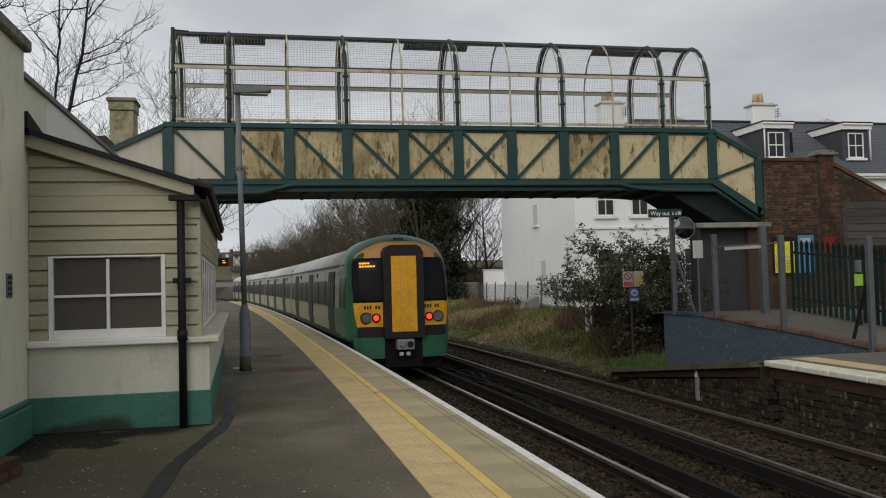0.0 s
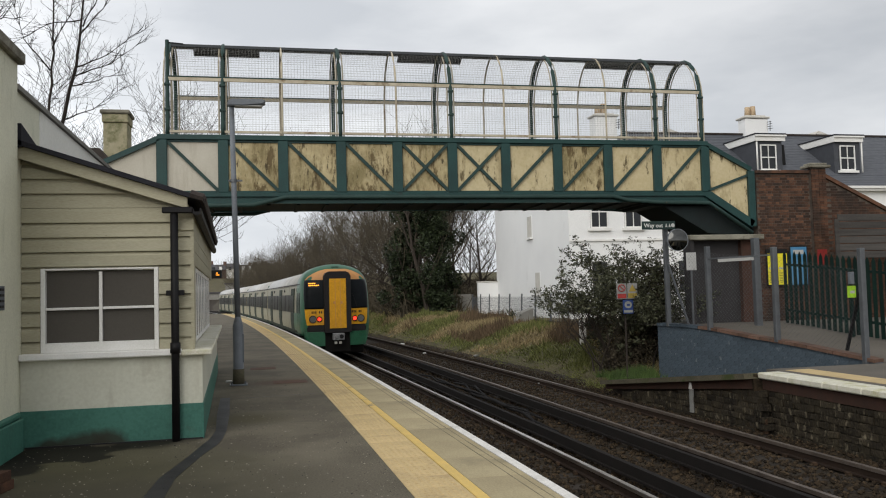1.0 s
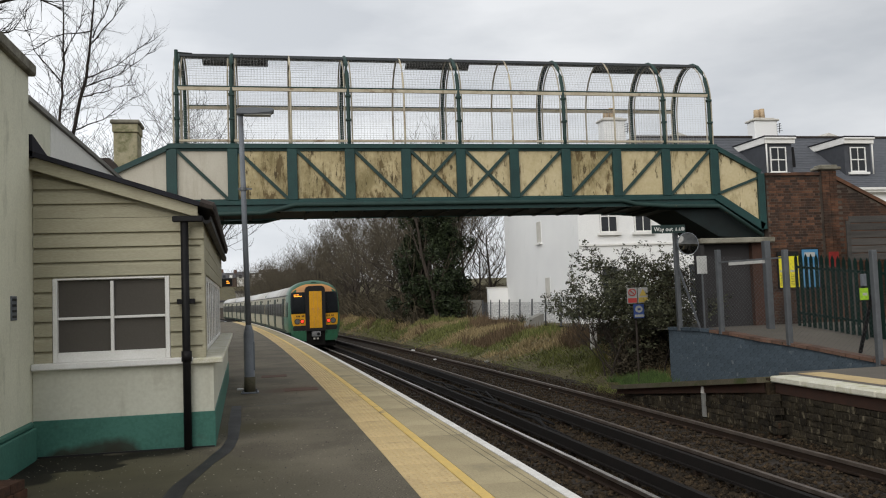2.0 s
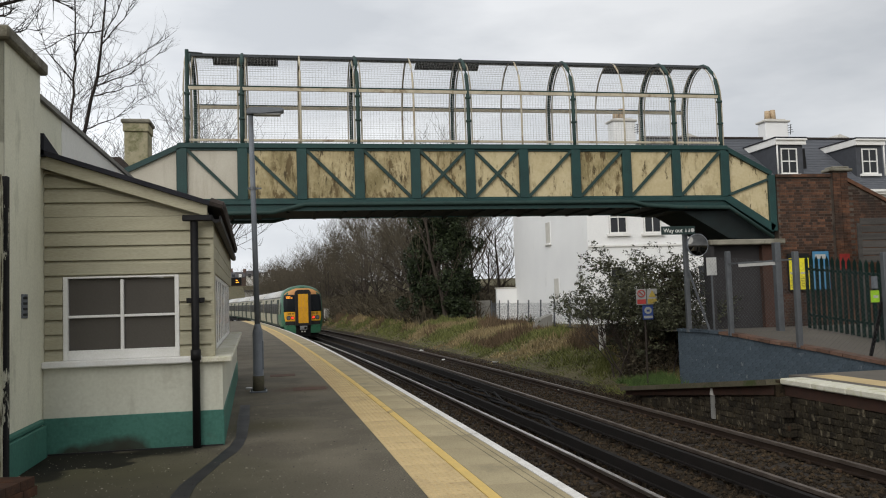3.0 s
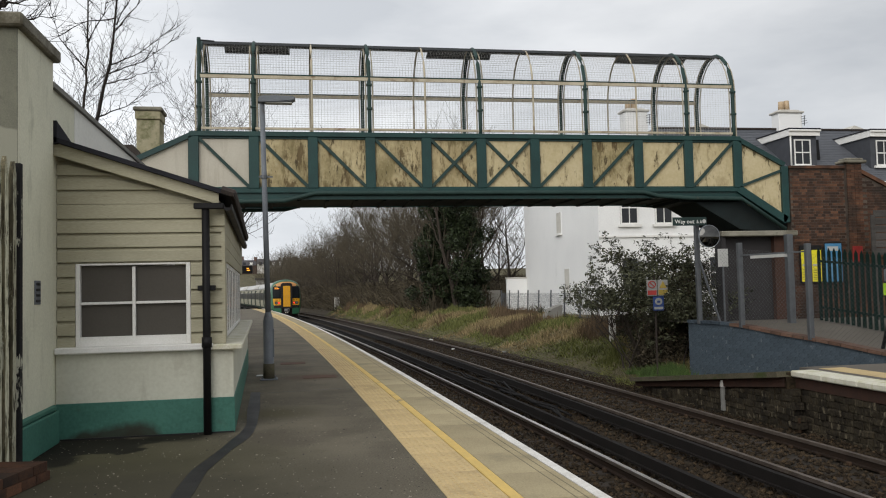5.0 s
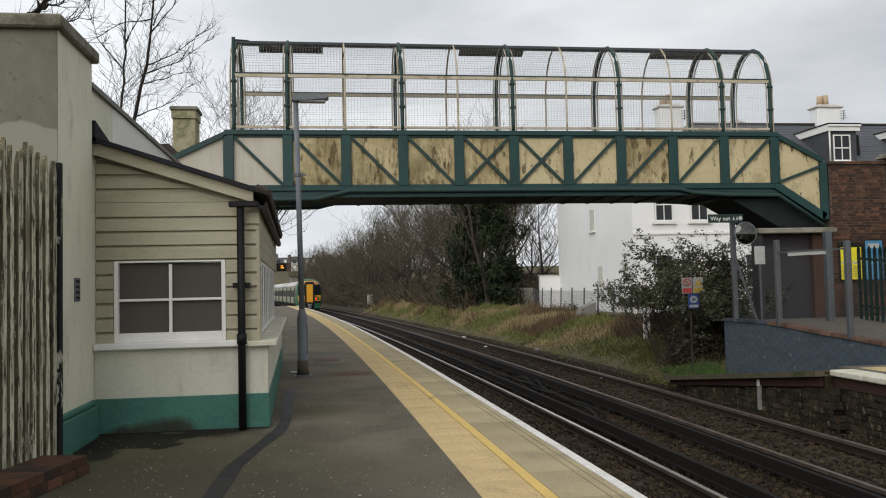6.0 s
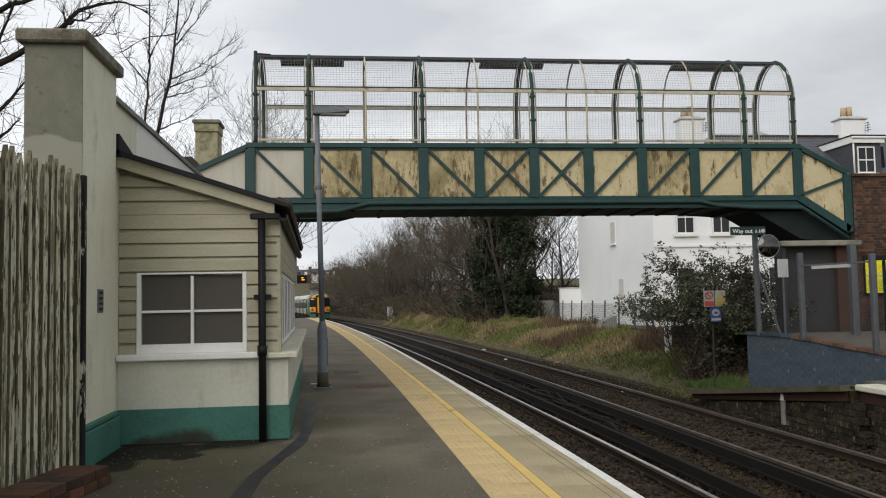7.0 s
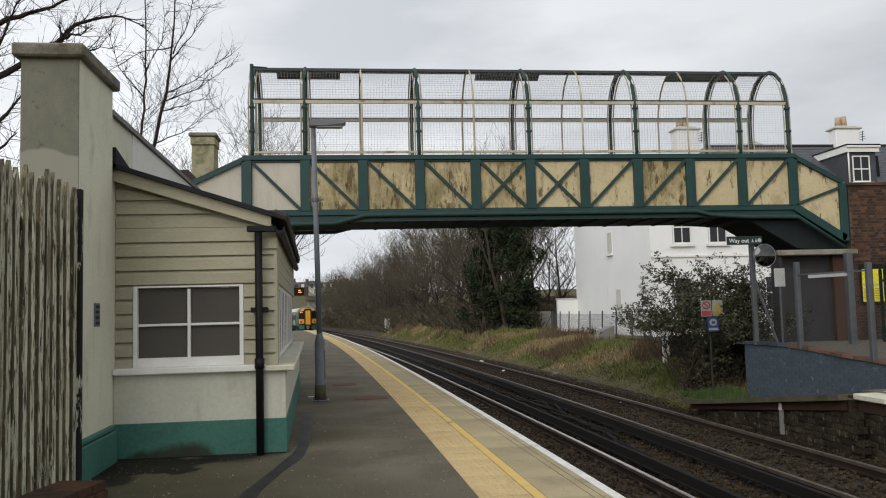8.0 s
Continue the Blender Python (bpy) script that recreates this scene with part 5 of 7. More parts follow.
    for x in (-0.10, 0.10):
        part("door_rib", B(x - 0.010, x + 0.010, -0.268, -0.26, 1.23, 3.12), T_ORANGE, door)
        part("door_handle", B(x - 0.03 + x * 0.5, x + 0.03 + x * 0.5, -0.278, -0.258, 2.16, 2.27, 0.006), T_ORANGE, door)
    part("roof_aerial", B(-0.14, 0.14, nose(0, 3.64) - 0.02, nose(0, 3.64) + 0.1, 3.60, 3.66, 0.01), T_BLACK, cabshell)
    low_panel = part("coupler_shroud", B(-0.50, 0.50, -0.05, 0.9, 0.25, 1.04, 0.02), T_UNDER, cabshell)
    cp = part("coupler", B(-0.23, 0.23, -0.34, -0.05, 0.73, 1.0, 0.02), T_STEEL, low_panel, "grey steel coupler")
    part("coupler_hole", tube(bmesh.new(), [(0.11, -0.35, 0.865), (0.11, -0.335, 0.865)], 0.085, 14), SIGN_BLACK, cp)
    part("coupler_cone", tube(bmesh.new(), [(-0.09, -0.40, 0.865), (-0.09, -0.335, 0.865)], [0.05, 0.085], 14), T_STEEL, cp)
    for x in (-0.16, 0.02):
        part("coupler_tag", B(x, x + 0.1, -0.28, -0.2, 0.58, 0.67, 0.005), CHIMNEY, low_panel)
    disp = patch("destination_display", [(2.82, -1.14, -0.66), (3.06, -1.12, -0.66)], 0.051, SIGN_BLACK, cabshell)
    for z, x0, x1 in ((2.97, -1.1, -0.82), (2.89, -1.1, -0.70)):
        x = x0
        while x < x1:
            y = nose(x + 0.027, z) - 0.06
            part("lit_bar", B(x, x + 0.055, y, y + 0.012, z, z + 0.042), LED, disp)
            x += 0.07
    return ob


coaches = [build_coach(True), build_coach(False)]
coaches += [copy_thing(coaches[1], pose(0, 60, 0)), copy_thing(coaches[1], pose(0, 90, 0))]


# ---- how the train moves off along the curve ----
def along(s):
    """The centre line s metres on from y = 6."""
    y, left = 6.0, s
    while left > 0:
        d = min(0.5, left)
        slope = track_x(y + 0.25) - track_x(y - 0.25)
        y += d / math.hypot(1, slope * 2)
        left -= d
    return Vector((track_x(y) + 0.05, y, RAIL))


def motions():
    times = (0, 0.5, 1, 1.5, 2, 2.5, 3, 3.5, 4, 4.5, 5, 5.5, 6, 6.5, 7, 7.5, 8)
    tail = (21.7, 27.2, 33.6, 39.7, 45.7, 51.8, 57.9, 63.4, 69.0, 75.2, 81.3, 87.4, 93.8, 100.3, 107.4, 114.4, 122.2)
    for k, coach in enumerate(coaches):
        rows = []
        for t, y in zip(times, tail):
            a, b = along(y - 6 + 20.6 * k), along(y - 6 + 20.6 * (k + 1))
            rows.append((t, pose(*a, 0, 0, math.degrees(math.atan2(-(b.x - a.x), b.y - a.y)))))
        walk(coach, rows)


# ---- the far platform, its ramp and the blue wall ----
def build_far_platform():
    ob = thing("platform_2", (9.5, 8, 0), "far station platform with white coping over a dark stone wall", "platform", kind="structure")
    part("surface", B(8.98, 9.3, -14, 13.75, -0.3, 0.0), PATH, ob)
    part("surface", B(9.3, 24, -14, 14.27, -0.3, -0.002), PATH, ob)
    part("tactile_strip", B(9.45, 9.95, -14, 13.9, -0.01, 0.004), TACTILE, ob)
    y = 13.72
    mesh = finish("coping_stone", B(-0.25, 0.2, -0.445, 0.445, -0.1, 0.01, 0.02), SILL)
    while y > 2:
        o = new("coping_stone", mesh)
        o.parent = ob
        o.matrix_basis = Matrix.Translation(Vector((9.0, y - 0.45, 0)) - OFFSET[ob.name])
        y -= 0.9
    part("brick_course", B(8.84, 9.1, -14, 13.7, -0.3, -0.1), BRICK_DARK, ob)
    part("wall_core", B(8.9, 9.2, -14, 13.7, -1.2, -0.3), STONE_WALL, ob)
    # ramp down at the end
    bm = prism(bmesh.new(), [(13.7, -1.2), (20.0, -1.2), (20.0, -0.78), (13.7, -0.02)], "x", 8.66, 10.1)
    # the dark ballast colour puts the bush's shade into the ramp surface
    part("end_ramp", bm, BALLAST, ob)
    bm = bmesh.new()
    bar(bm, (8.62, 13.7, -0.05), (8.42, 19.9, -0.76), 0.3, 0.1)
    part("ramp_coping", bm, MOSS_STONE, ob, "mossy concrete ramp coping")
    bm = bmesh.new()
    rows = [[bm.verts.new(p) for p in r] for r in (((8.62, 13.7, -0.1), (8.62, 13.7, -0.28), (8.72, 13.7, -0.28)), ((8.42, 19.9, -0.81), (8.42, 19.9, -0.93), (8.5, 19.9, -0.93)))]
    bm.faces.new((rows[0][0], rows[0][1], rows[1][1], rows[1][0]))
    bm.faces.new((rows[0][1], rows[0][2], rows[1][2], rows[1][1]))
    part("ramp_brick_course", bm, BRICK_DARK, ob)
    # rough stone blocks of the platform wall
    rnd = random.Random(3)
    for z0, h in ((-1.12, 0.12), (-1.0, 0.12), (-0.88, 0.11), (-0.77, 0.12), (-0.65, 0.11), (-0.54, 0.12), (-0.42, 0.11)):
        y = 10.2 + rnd.random() * 0.2
        while y < 19.0:
            w = rnd.uniform(0.12, 0.34)
            top = -0.31 if y < 13.7 else -0.31 - (y - 13.7) * 0.113
            z1 = min(z0 + h - 0.003, top)
            if z1 - z0 > 0.04:
                x = (8.86 if y < 13.4 else 8.66 - (y - 13.7) * 0.03) - rnd.uniform(0, 0.03)
                bm = B(x, x + 0.2, y, y + w - 0.004, z0, z1, 0.012)
                for v in bm.verts:
                    v.co += Vector((rnd.uniform(-0.008, 0.008), rnd.uniform(-0.018, 0.018), rnd.uniform(-0.014, 0.014)))
                part("stone", bm, STONE_WALL, ob)
            y += w
    for x, y, z0, z1 in ((8.56, 15.8, -0.98, -0.50), (8.72, 13.49, -1.06, -0.80)):
        m = thing("marker_post", (x, y, z0), "short flaking white marker post against the platform wall", "marker post", "marker posts")
        part("post", B(x - 0.03, x + 0.03, y - 0.05, y + 0.05, z0, z1, 0.008), DIMMED_WHITE if z1 > -0.6 else CLIP_RUST, m)
        if z1 > -0.6:
            part("tip", prism(bmesh.new(), [(y - 0.055, z1), (y + 0.055, z1), (y + 0.02, z1 + 0.13), (y - 0.02, z1 + 0.13)], "x", x - 0.034, x + 0.034), WHITE_LINE, m, "flaking white tip")
    return ob


build_far_platform()


def ramp_top(y):
    return float(np.interp(y, (14.2, 14.5, 15.2, 15.9, 16.6, 17.3, 18.1, 19.0, 20.1), (0.07, 0.12, 0.21, 0.31, 0.39, 0.46, 0.57, 0.65, 0.67)))


def wall_x(y):
    """The ramp wall stands at an angle to the track."""
    return 10.05 + (20.1 - y) * 0.2797


def build_blue_wall():
    ob = thing("ramp_wall", (10.8, 17, -0.3), "blue-grey painted brick retaining wall with red coping", "wall", kind="structure")
    ys = [14.25 + 0.3 * i for i in range(20)] + [20.15]
    bm = bmesh.new()
    rows = []
    for y in ys:
        x, top = wall_x(y), ramp_top(y) - 0.07
        rows.append([bm.verts.new(p) for p in ((x, y, -0.95), (x, y, top), (x + 0.23, y + 0.06, top), (x + 0.23, y + 0.06, -0.95))])
    for p, q in zip(rows, rows[1:]):
        for k in range(4):
            bm.faces.new((p[k], p[(k + 1) % 4], q[(k + 1) % 4], q[k]))
    bm.faces.new(rows[0])
    bm.faces.new(rows[-1][::-1])
    part("wall_core", bm, BLUE_WALL, ob)
    for a, b in zip(ys, ys[1:]):
        p, q = Vector((wall_x(a) + 0.10, a + 0.03, ramp_top(a) - 0.035)), Vector((wall_x(b) + 0.10, b + 0.03, ramp_top(b) - 0.035))
        d = (q - p).normalized() * 0.008
        part("coping_brick", bar(bmesh.new(), p + d, q - d, 0.29, 0.07), BLUE_WALL if a > 18.6 else BRICK_RED, ob)
    mesh = finish("brick", bar(bmesh.new(), (0, 0.006, 0), (0.2797 * 0.22, -0.22 * 0.96, 0), 0.009, 0.090), BLUE_WALL)
    for r in range(13):
        z = -0.60 + r * 0.095
        y = 20.15 - (0.12 if r % 2 else 0.0)
        while y > 14.6:
            if z + 0.05 < ramp_top(y - 0.23) - 0.08 and z > -0.70 + max(0, 20.15 - y) * 0.06:
                o = new("brick", mesh)
                o.parent = ob
                o.matrix_basis = Matrix.Translation(Vector((wall_x(y), y, z)) - OFFSET[ob.name])
            y -= 0.222
    # the path rising behind
    bm = bmesh.new()
    rr = [[bm.verts.new((x, y, ramp_top(y) - 0.08)) for x in (wall_x(y) + 0.2, 14.5, 24)] for y in (14.28, 14.6, 15.0, 15.5, 16.0, 16.5, 17.0, 17.5, 18.0, 18.5, 19.0, 20.1, 24.0)]
    for p, q in zip(rr, rr[1:]):
        for k in range(2):
            bm.faces.new((p[k], p[k + 1], q[k + 1], q[k]))
    single("path", bm, PATH, "worn tarmac path rising to the bridge stairs", "path", kind="structure")


build_blue_wall()


def chain_link(bm, a, b, z0a, z0b, h, cell=0.1, r=0.0018):
    """Diagonal wires between two posts."""
    a, b = Vector(a), Vector(b)
    L = (b - a).length
    d = (b - a) / L
    k = -h
    while k < L:
        for up in (1, -1):
            u0, u1 = max(0, k), min(L, k + h)
            if u1 - u0 > 0.02:
                za, zb = (u0 - k, u1 - k) if up > 0 else (h - (u0 - k), h - (u1 - k))
                base = lambda u: z0a + (z0b - z0a) * u / L
                p, q = a + d * u0, a + d * u1
                tube(bm, [(p.x, p.y, base(u0) + za), (q.x, q.y, base(u1) + zb)], r, 3, False)
        k += cell
    return bm


def build_ramp_fence():
    ob = thing("ramp_fence", (10.2, 16, 0.5), "grey steel post and chain-link fence along the ramp wall", "fence")
    posts = ((10.15, 19.75, 0.68, 3.15), (10.53, 18.38, 0.62, 2.55), (11.06, 16.49, 0.42, 2.42), (11.63, 14.45, 0.06, 2.27))
    for x, y, z0, z1 in posts:
        part("post", B(x - 0.055, x + 0.055, y - 0.055, y + 0.055, z0 - 0.1, z1, 0.008), GALV, ob)
    for p, q in zip(posts, posts[1:]):
        part("chain_link", chain_link(bmesh.new(), (p[0], p[1] - 0.05, 0), (q[0], q[1] + 0.05, 0), p[2], q[2], 1.78), GALV, ob)
    part("stay", bar(bmesh.new(), (10.17, 19.7, 2.2), (10.42, 19.2, 0.62), 0.04, 0.04), GALV, ob)
    part("stay", bar(bmesh.new(), (11.66, 14.5, 1.62), (12.0, 15.48, 0.15), 0.06, 0.05), BLACK_IRON, ob)
    tall = thing("canopy_post", (12.27, 19, 0.6), "tall grey steel post by the bridge stairs", "post")
    part("post", B(12.15, 12.31, 18.92, 19.08, 0.5, 2.78, 0.01), GALV, tall)
    tl = thing("tube_light", (10.8, 17.4, 2.1), "white fluorescent tube light fixed on a grey rail", "light")
    p, q = Vector((10.53, 18.32, 2.25)), Vector((11.06, 16.55, 2.25))
    part("rail", bar(bmesh.new(), p, q, 0.035, 0.035), GALV, tl)
    drop = Vector((-0.02, 0, -0.06))
    part("diffuser", bar(bmesh.new(), p.lerp(q, 0.19) + drop, p.lerp(q, 0.72) + drop, 0.1, 0.07), SIGN_WHITE, tl)
    for k in (0.22, 0.69):
        part("clip", bar(bmesh.new(), p.lerp(q, k) + drop * 0.6, p.lerp(q, k + 0.02) + drop * 0.6, 0.05, 0.09), GALV, tl)
    # way out sign and mirror on the first post
    sg = thing("way_out_sign", (9.9, 19.5, 3.17), "dark green sign reading Way out", "sign")
    part("board", B(9.39, 10.30, 19.48, 19.51, 3.06, 3.27, 0.004), SIGN_GREEN, sg)
    cu = bpy.data.curves.new("lettering", "FONT")
    cu.body, cu.size, cu.extrude = "Way out", 0.145, 0.002
    tmp = bpy.data.objects.new("lettering", cu)
    scene.collection.objects.link(tmp)
    me = bpy.data.meshes.new_from_object(tmp.evaluated_get(bpy.context.evaluated_depsgraph_get()))
    bpy.data.objects.remove(tmp)
    me.materials.append(WHITE_PAINT)
    tx = new("lettering", me)
    tx.parent = sg
    tx.matrix_basis = pose(9.44 - 9.9, 19.474 - 19.5, 3.115 - 3.17, 90, 0, 0)
    for x in (10.02, 10.11):
        part("pictogram", prism(bmesh.new(), [(x, 3.12), (x + 0.06, 3.12), (x + 0.03, 3.21)], "y", 19.472, 19.48), SIGN_WHITE, sg)
    part("arrow_disc", tube(bmesh.new(), [(10.23, 19.472, 3.165), (10.23, 19.48, 3.165)], 0.05, 16), SIGN_WHITE, sg)
    mi = thing("traffic_mirror", (10.25, 19.3, 2.78), "round convex mirror in a grey rim", "mirror")
    bm = bmesh.new()
    R = 0.27
    rings = []
    for k in range(6):
        a = k / 5
        rr = R * a
        rings.append([bm.verts.new((10.27 + rr * math.cos(j * math.tau / 24), 19.24 + 0.07 * a * a, 2.78 + rr * math.sin(j * math.tau / 24))) for j in range(24)] if k else [bm.verts.new((10.27, 19.24, 2.78))])
    for j in range(24):
        bm.faces.new((rings[0][0], rings[1][j], rings[1][(j + 1) % 24]))
    for p, q in zip(rings[1:], rings[2:]):
        for j in range(24):
            bm.faces.new((p[j], p[(j + 1) % 24], q[(j + 1) % 24], q[j]))
    part("mirror_face", bm, MIRROR, mi, smooth=True)
    part("rim", tube(bmesh.new(), [(10.27, 19.31, 2.78), (10.27, 19.36, 2.78)], 0.285, 24), STEEL, mi)
    part("arm", bar(bmesh.new(), (10.27, 19.36, 2.78), (10.2, 19.6, 2.78), 0.04, 0.04), STEEL, mi)
    no = thing("white_notice", (10.45, 19.0, 2.2), "blank white notice board on the chain-link fence", "notice")
    part("board", B(10.31, 10.58, 19.0, 19.015, 2.0, 2.44, 0.004), SIGN_WHITE, no)
    part("backing_post", B(10.43, 10.47, 19.015, 19.05, 0.6, 2.4, 0.004), GALV, no)


build_ramp_fence()


# ---- brick stair tower, posters, green fence and timber boards ----
def build_tower():
    ob = thing("stair_tower", (15, 21, 0.5), "old red brick wall of the bridge stairs", "wall", kind="structure")
    out = [(13.32, 0.4), (22, 0.4), (22, 1.35), (15.45, 4.55), (14.95, 4.66), (13.32, 4.66)]
    part("wall_core", prism(bmesh.new(), out, "y", 20.514, 22.6), MORTAR, ob)
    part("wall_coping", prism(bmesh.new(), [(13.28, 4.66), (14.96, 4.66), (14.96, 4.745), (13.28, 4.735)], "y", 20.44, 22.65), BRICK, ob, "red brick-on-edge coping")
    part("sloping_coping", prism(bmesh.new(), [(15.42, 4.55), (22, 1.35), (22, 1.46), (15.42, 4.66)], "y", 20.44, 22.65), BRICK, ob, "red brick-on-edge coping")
    part("pilaster", B(14.97, 15.43, 20.40, 20.53, 0.5, 4.80, 0.01), MORTAR, ob)
    part("pilaster_cap", B(14.86, 15.54, 20.30, 20.75, 4.80, 4.88, 0.02), CAP_STONE, ob, "weathered stone cap")
    part("pilaster_cap", B(14.94, 15.47, 20.36, 20.70, 4.88, 4.94, 0.02), CAP_STONE, ob)
    # the space under the bridge end
    lob = thing("under_stair_store", (12.2, 20.5, 0.6), "dark grey store under the stairs with concrete lintel", "store", kind="structure")
    part("lintel", B(11.10, 13.3, 20.2, 20.8, 2.82, 2.96, 0.02), CAP_STONE, lob)
    part("side_wall", B(11.15, 11.25, 20.3, 20.7, 0.5, 2.82), DARK_PANEL, lob)
    part("back_wall", B(11.25, 12.74, 20.6, 20.7, 0.5, 2.82), DARK_PANEL, lob)
    part("brick_jamb", B(12.74, 13.32, 20.45, 20.7, 0.5, 2.82), BRICK_DARK, lob)
    part("stair_beam", B(12.0, 13.3, 20.7, 22.3, 2.96, 3.4), UNDER, lob)
    for x0, x1, z0, z1, mats in ((13.49, 14.18, 1.58, 2.43, "y"), (14.16, 14.68, 1.57, 2.60, "b")):
        if mats == "y":
            ps = thing("timetable_poster", (13.84, 20.45, 1.56), "yellow timetable poster in a dark frame", "poster")
            part("frame", B(x0 - 0.03, x1 - 0.07, 20.40, 20.44, z0 - 0.03, z1 + 0.13, 0.005), SIGN_BLACK, ps)
            for a, b in ((x0, x0 + 0.28), (x0 + 0.31, x1 - 0.1)):
                sheet = part("sheet", B(a, b, 20.39, 20.40, z0, z1), SIGN_YELLOW, ps)
                part("print_block", B(a + 0.02, b - 0.02, 20.386, 20.39, z0 + 0.42, z0 + 0.47), SIGN_WHITE, sheet)
                for k in range(7):
                    part("print_bar", B(a + 0.03, b - 0.04, 20.386, 20.39, z0 + 0.06 + k * 0.045, z0 + 0.072 + k * 0.045), GREY_TIMBER, sheet)
        else:
            ps = thing("blue_poster", (14.35, 20.45, 1.57), "blue and white poster on the brick wall", "poster")
            part("frame", B(x0 - 0.0, x1 + 0.03, 20.375, 20.383, z0 - 0.03, z1 + 0.03, 0.003), SIGN_BLACK, ps)
            part("sheet", B(x0 + 0.03, x1, 20.365, 20.375, z0, z1), POSTER_BLUE, ps)
            part("print_block", B(x0 + 0.1, x1 - 0.1, 20.36, 20.365, z1 - 0.2, z1 - 0.08), SIGN_WHITE, ps)
    ps = thing("red_notice", (14.98, 20.3, 2.3), "small faded red notice", "notice")
    part("sheet", B(15.02, 15.32, 20.355, 20.38, 2.1, 2.52, 0.003), SIGN_RED, ps)
    gf = thing("palisade_fence", (12.6, 17, 0.45), "dark green steel palisade fence beside the path", "fence")
    a, b = Vector((12.98, 18.9, 0)), Vector((13.9, 13.6, 0))
    L = (b - a).length
    d = (b - a) / L
    n = Vector((-d.y, d.x, 0))
    k = 0
    while k * 0.165 < L:
        p = a + d * k * 0.165
        z0 = ramp_top(p.y) - 0.03
        bm = bmesh.new()
        rows = []
        for z, w in ((z0, 0.056), (z0 + 1.72, 0.056), (z0 + 1.82, 0.006)):
            c = Vector((p.x, p.y, z))
            rows.append([bm.verts.new(c - d * w), bm.verts.new(c + n * 0.018), bm.verts.new(c + d * w), bm.verts.new(c - n * 0.004)])
        for q, r in zip(rows, rows[1:]):
            for i in range(4):
                bm.faces.new((q[i], q[(i + 1) % 4], r[(i + 1) % 4], r[i]))
        bm.faces.new(rows[-1])
        part("pale", bm, FENCE_GREEN, gf)
        k += 1
    for dz in (0.3, 1.45):
        part("rail", bar(bmesh.new(), a + Vector((0.03, 0, ramp_top(a.y) + dz)), b + Vector((0.03, 0, ramp_top(b.y) + dz)), 0.04, 0.06), FENCE_GREEN, gf)
    no = thing("lime_notice", (13.3, 16.8, 1.4), "small lime green notice on the fence", "notice")
    part("sheet", B(13.12, 13.38, 16.80, 16.812, 1.24, 1.51, 0.003), LIME, no)
    part("print_bar", B(13.19, 13.31, 16.794, 16.80, 1.34, 1.40), SIGN_WHITE, no)
    part("stake", B(13.22, 13.26, 16.812, 16.85, 0.25, 1.5), FENCE_GREEN, no)
    bx = thing("grey_meter_box", (13.35, 16.9, 1.6), "grey box mounted above the lime notice", "box")
    part("case", B(13.24, 13.50, 16.83, 16.93, 1.55, 1.83, 0.012), STEEL, bx)
    part("stake", B(13.34, 13.38, 16.93, 16.97, 0.25, 1.8), FENCE_GREEN, bx)
    tb = thing("timber_fence", (16, 19, 2.2), "grey weathered timber board fence", "fence")
    for k in range(6):
        part("board", B(14.66, 18.5, 19.0, 19.03, 2.22 + k * 0.195, 2.22 + k * 0.195 + 0.175, 0.006), GREY_TIMBER, tb)
    for x in (14.60, 16.4, 18.2):
        part("post", B(x - 0.06, x + 0.06, 18.95, 19.0, 0.4, 3.24, 0.008), GREY_TIMBER, tb)


build_tower()


# ---- the white house ----
def sash(parent, x, y, z, w, h, name="window"):
    """A four-over sash window in a wall that faces the track, centred at x, sill at z."""
    win = part(name, B(x - w / 2, x + w / 2, y - 0.01, y + 0.02, z, z + h), GLASS, parent)
    for a, b, c, d in ((x - w / 2, x - w / 2 + 0.06, z, z + h), (x + w / 2 - 0.06, x + w / 2, z, z + h), (x - w / 2 + 0.06, x + w / 2 - 0.06, z + h - 0.06, z + h), (x - w / 2 + 0.06, x + w / 2 - 0.06, z, z + 0.08)):
        part("frame", B(a, b, y - 0.06, y + 0.0, c, d), WHITE_PAINT, win)
    part("glazing_bar", B(x - 0.02, x + 0.02, y - 0.05, y - 0.012, z + 0.08, z + h - 0.06), WHITE_PAINT, win)
    part("meeting_rail", B(x - w / 2 + 0.06, x + w / 2 - 0.06, y - 0.055, y - 0.014, z + h / 2 - 0.03, z + h / 2 + 0.03), WHITE_PAINT, win)
    part("sill", B(x - w / 2 - 0.15, x + w / 2 + 0.15, y - 0.14, y - 0.0, z - 0.13, z), WHITE_PAINT, win)
    return win


HX, HY, HE = 15.25, 40.0, 6.8


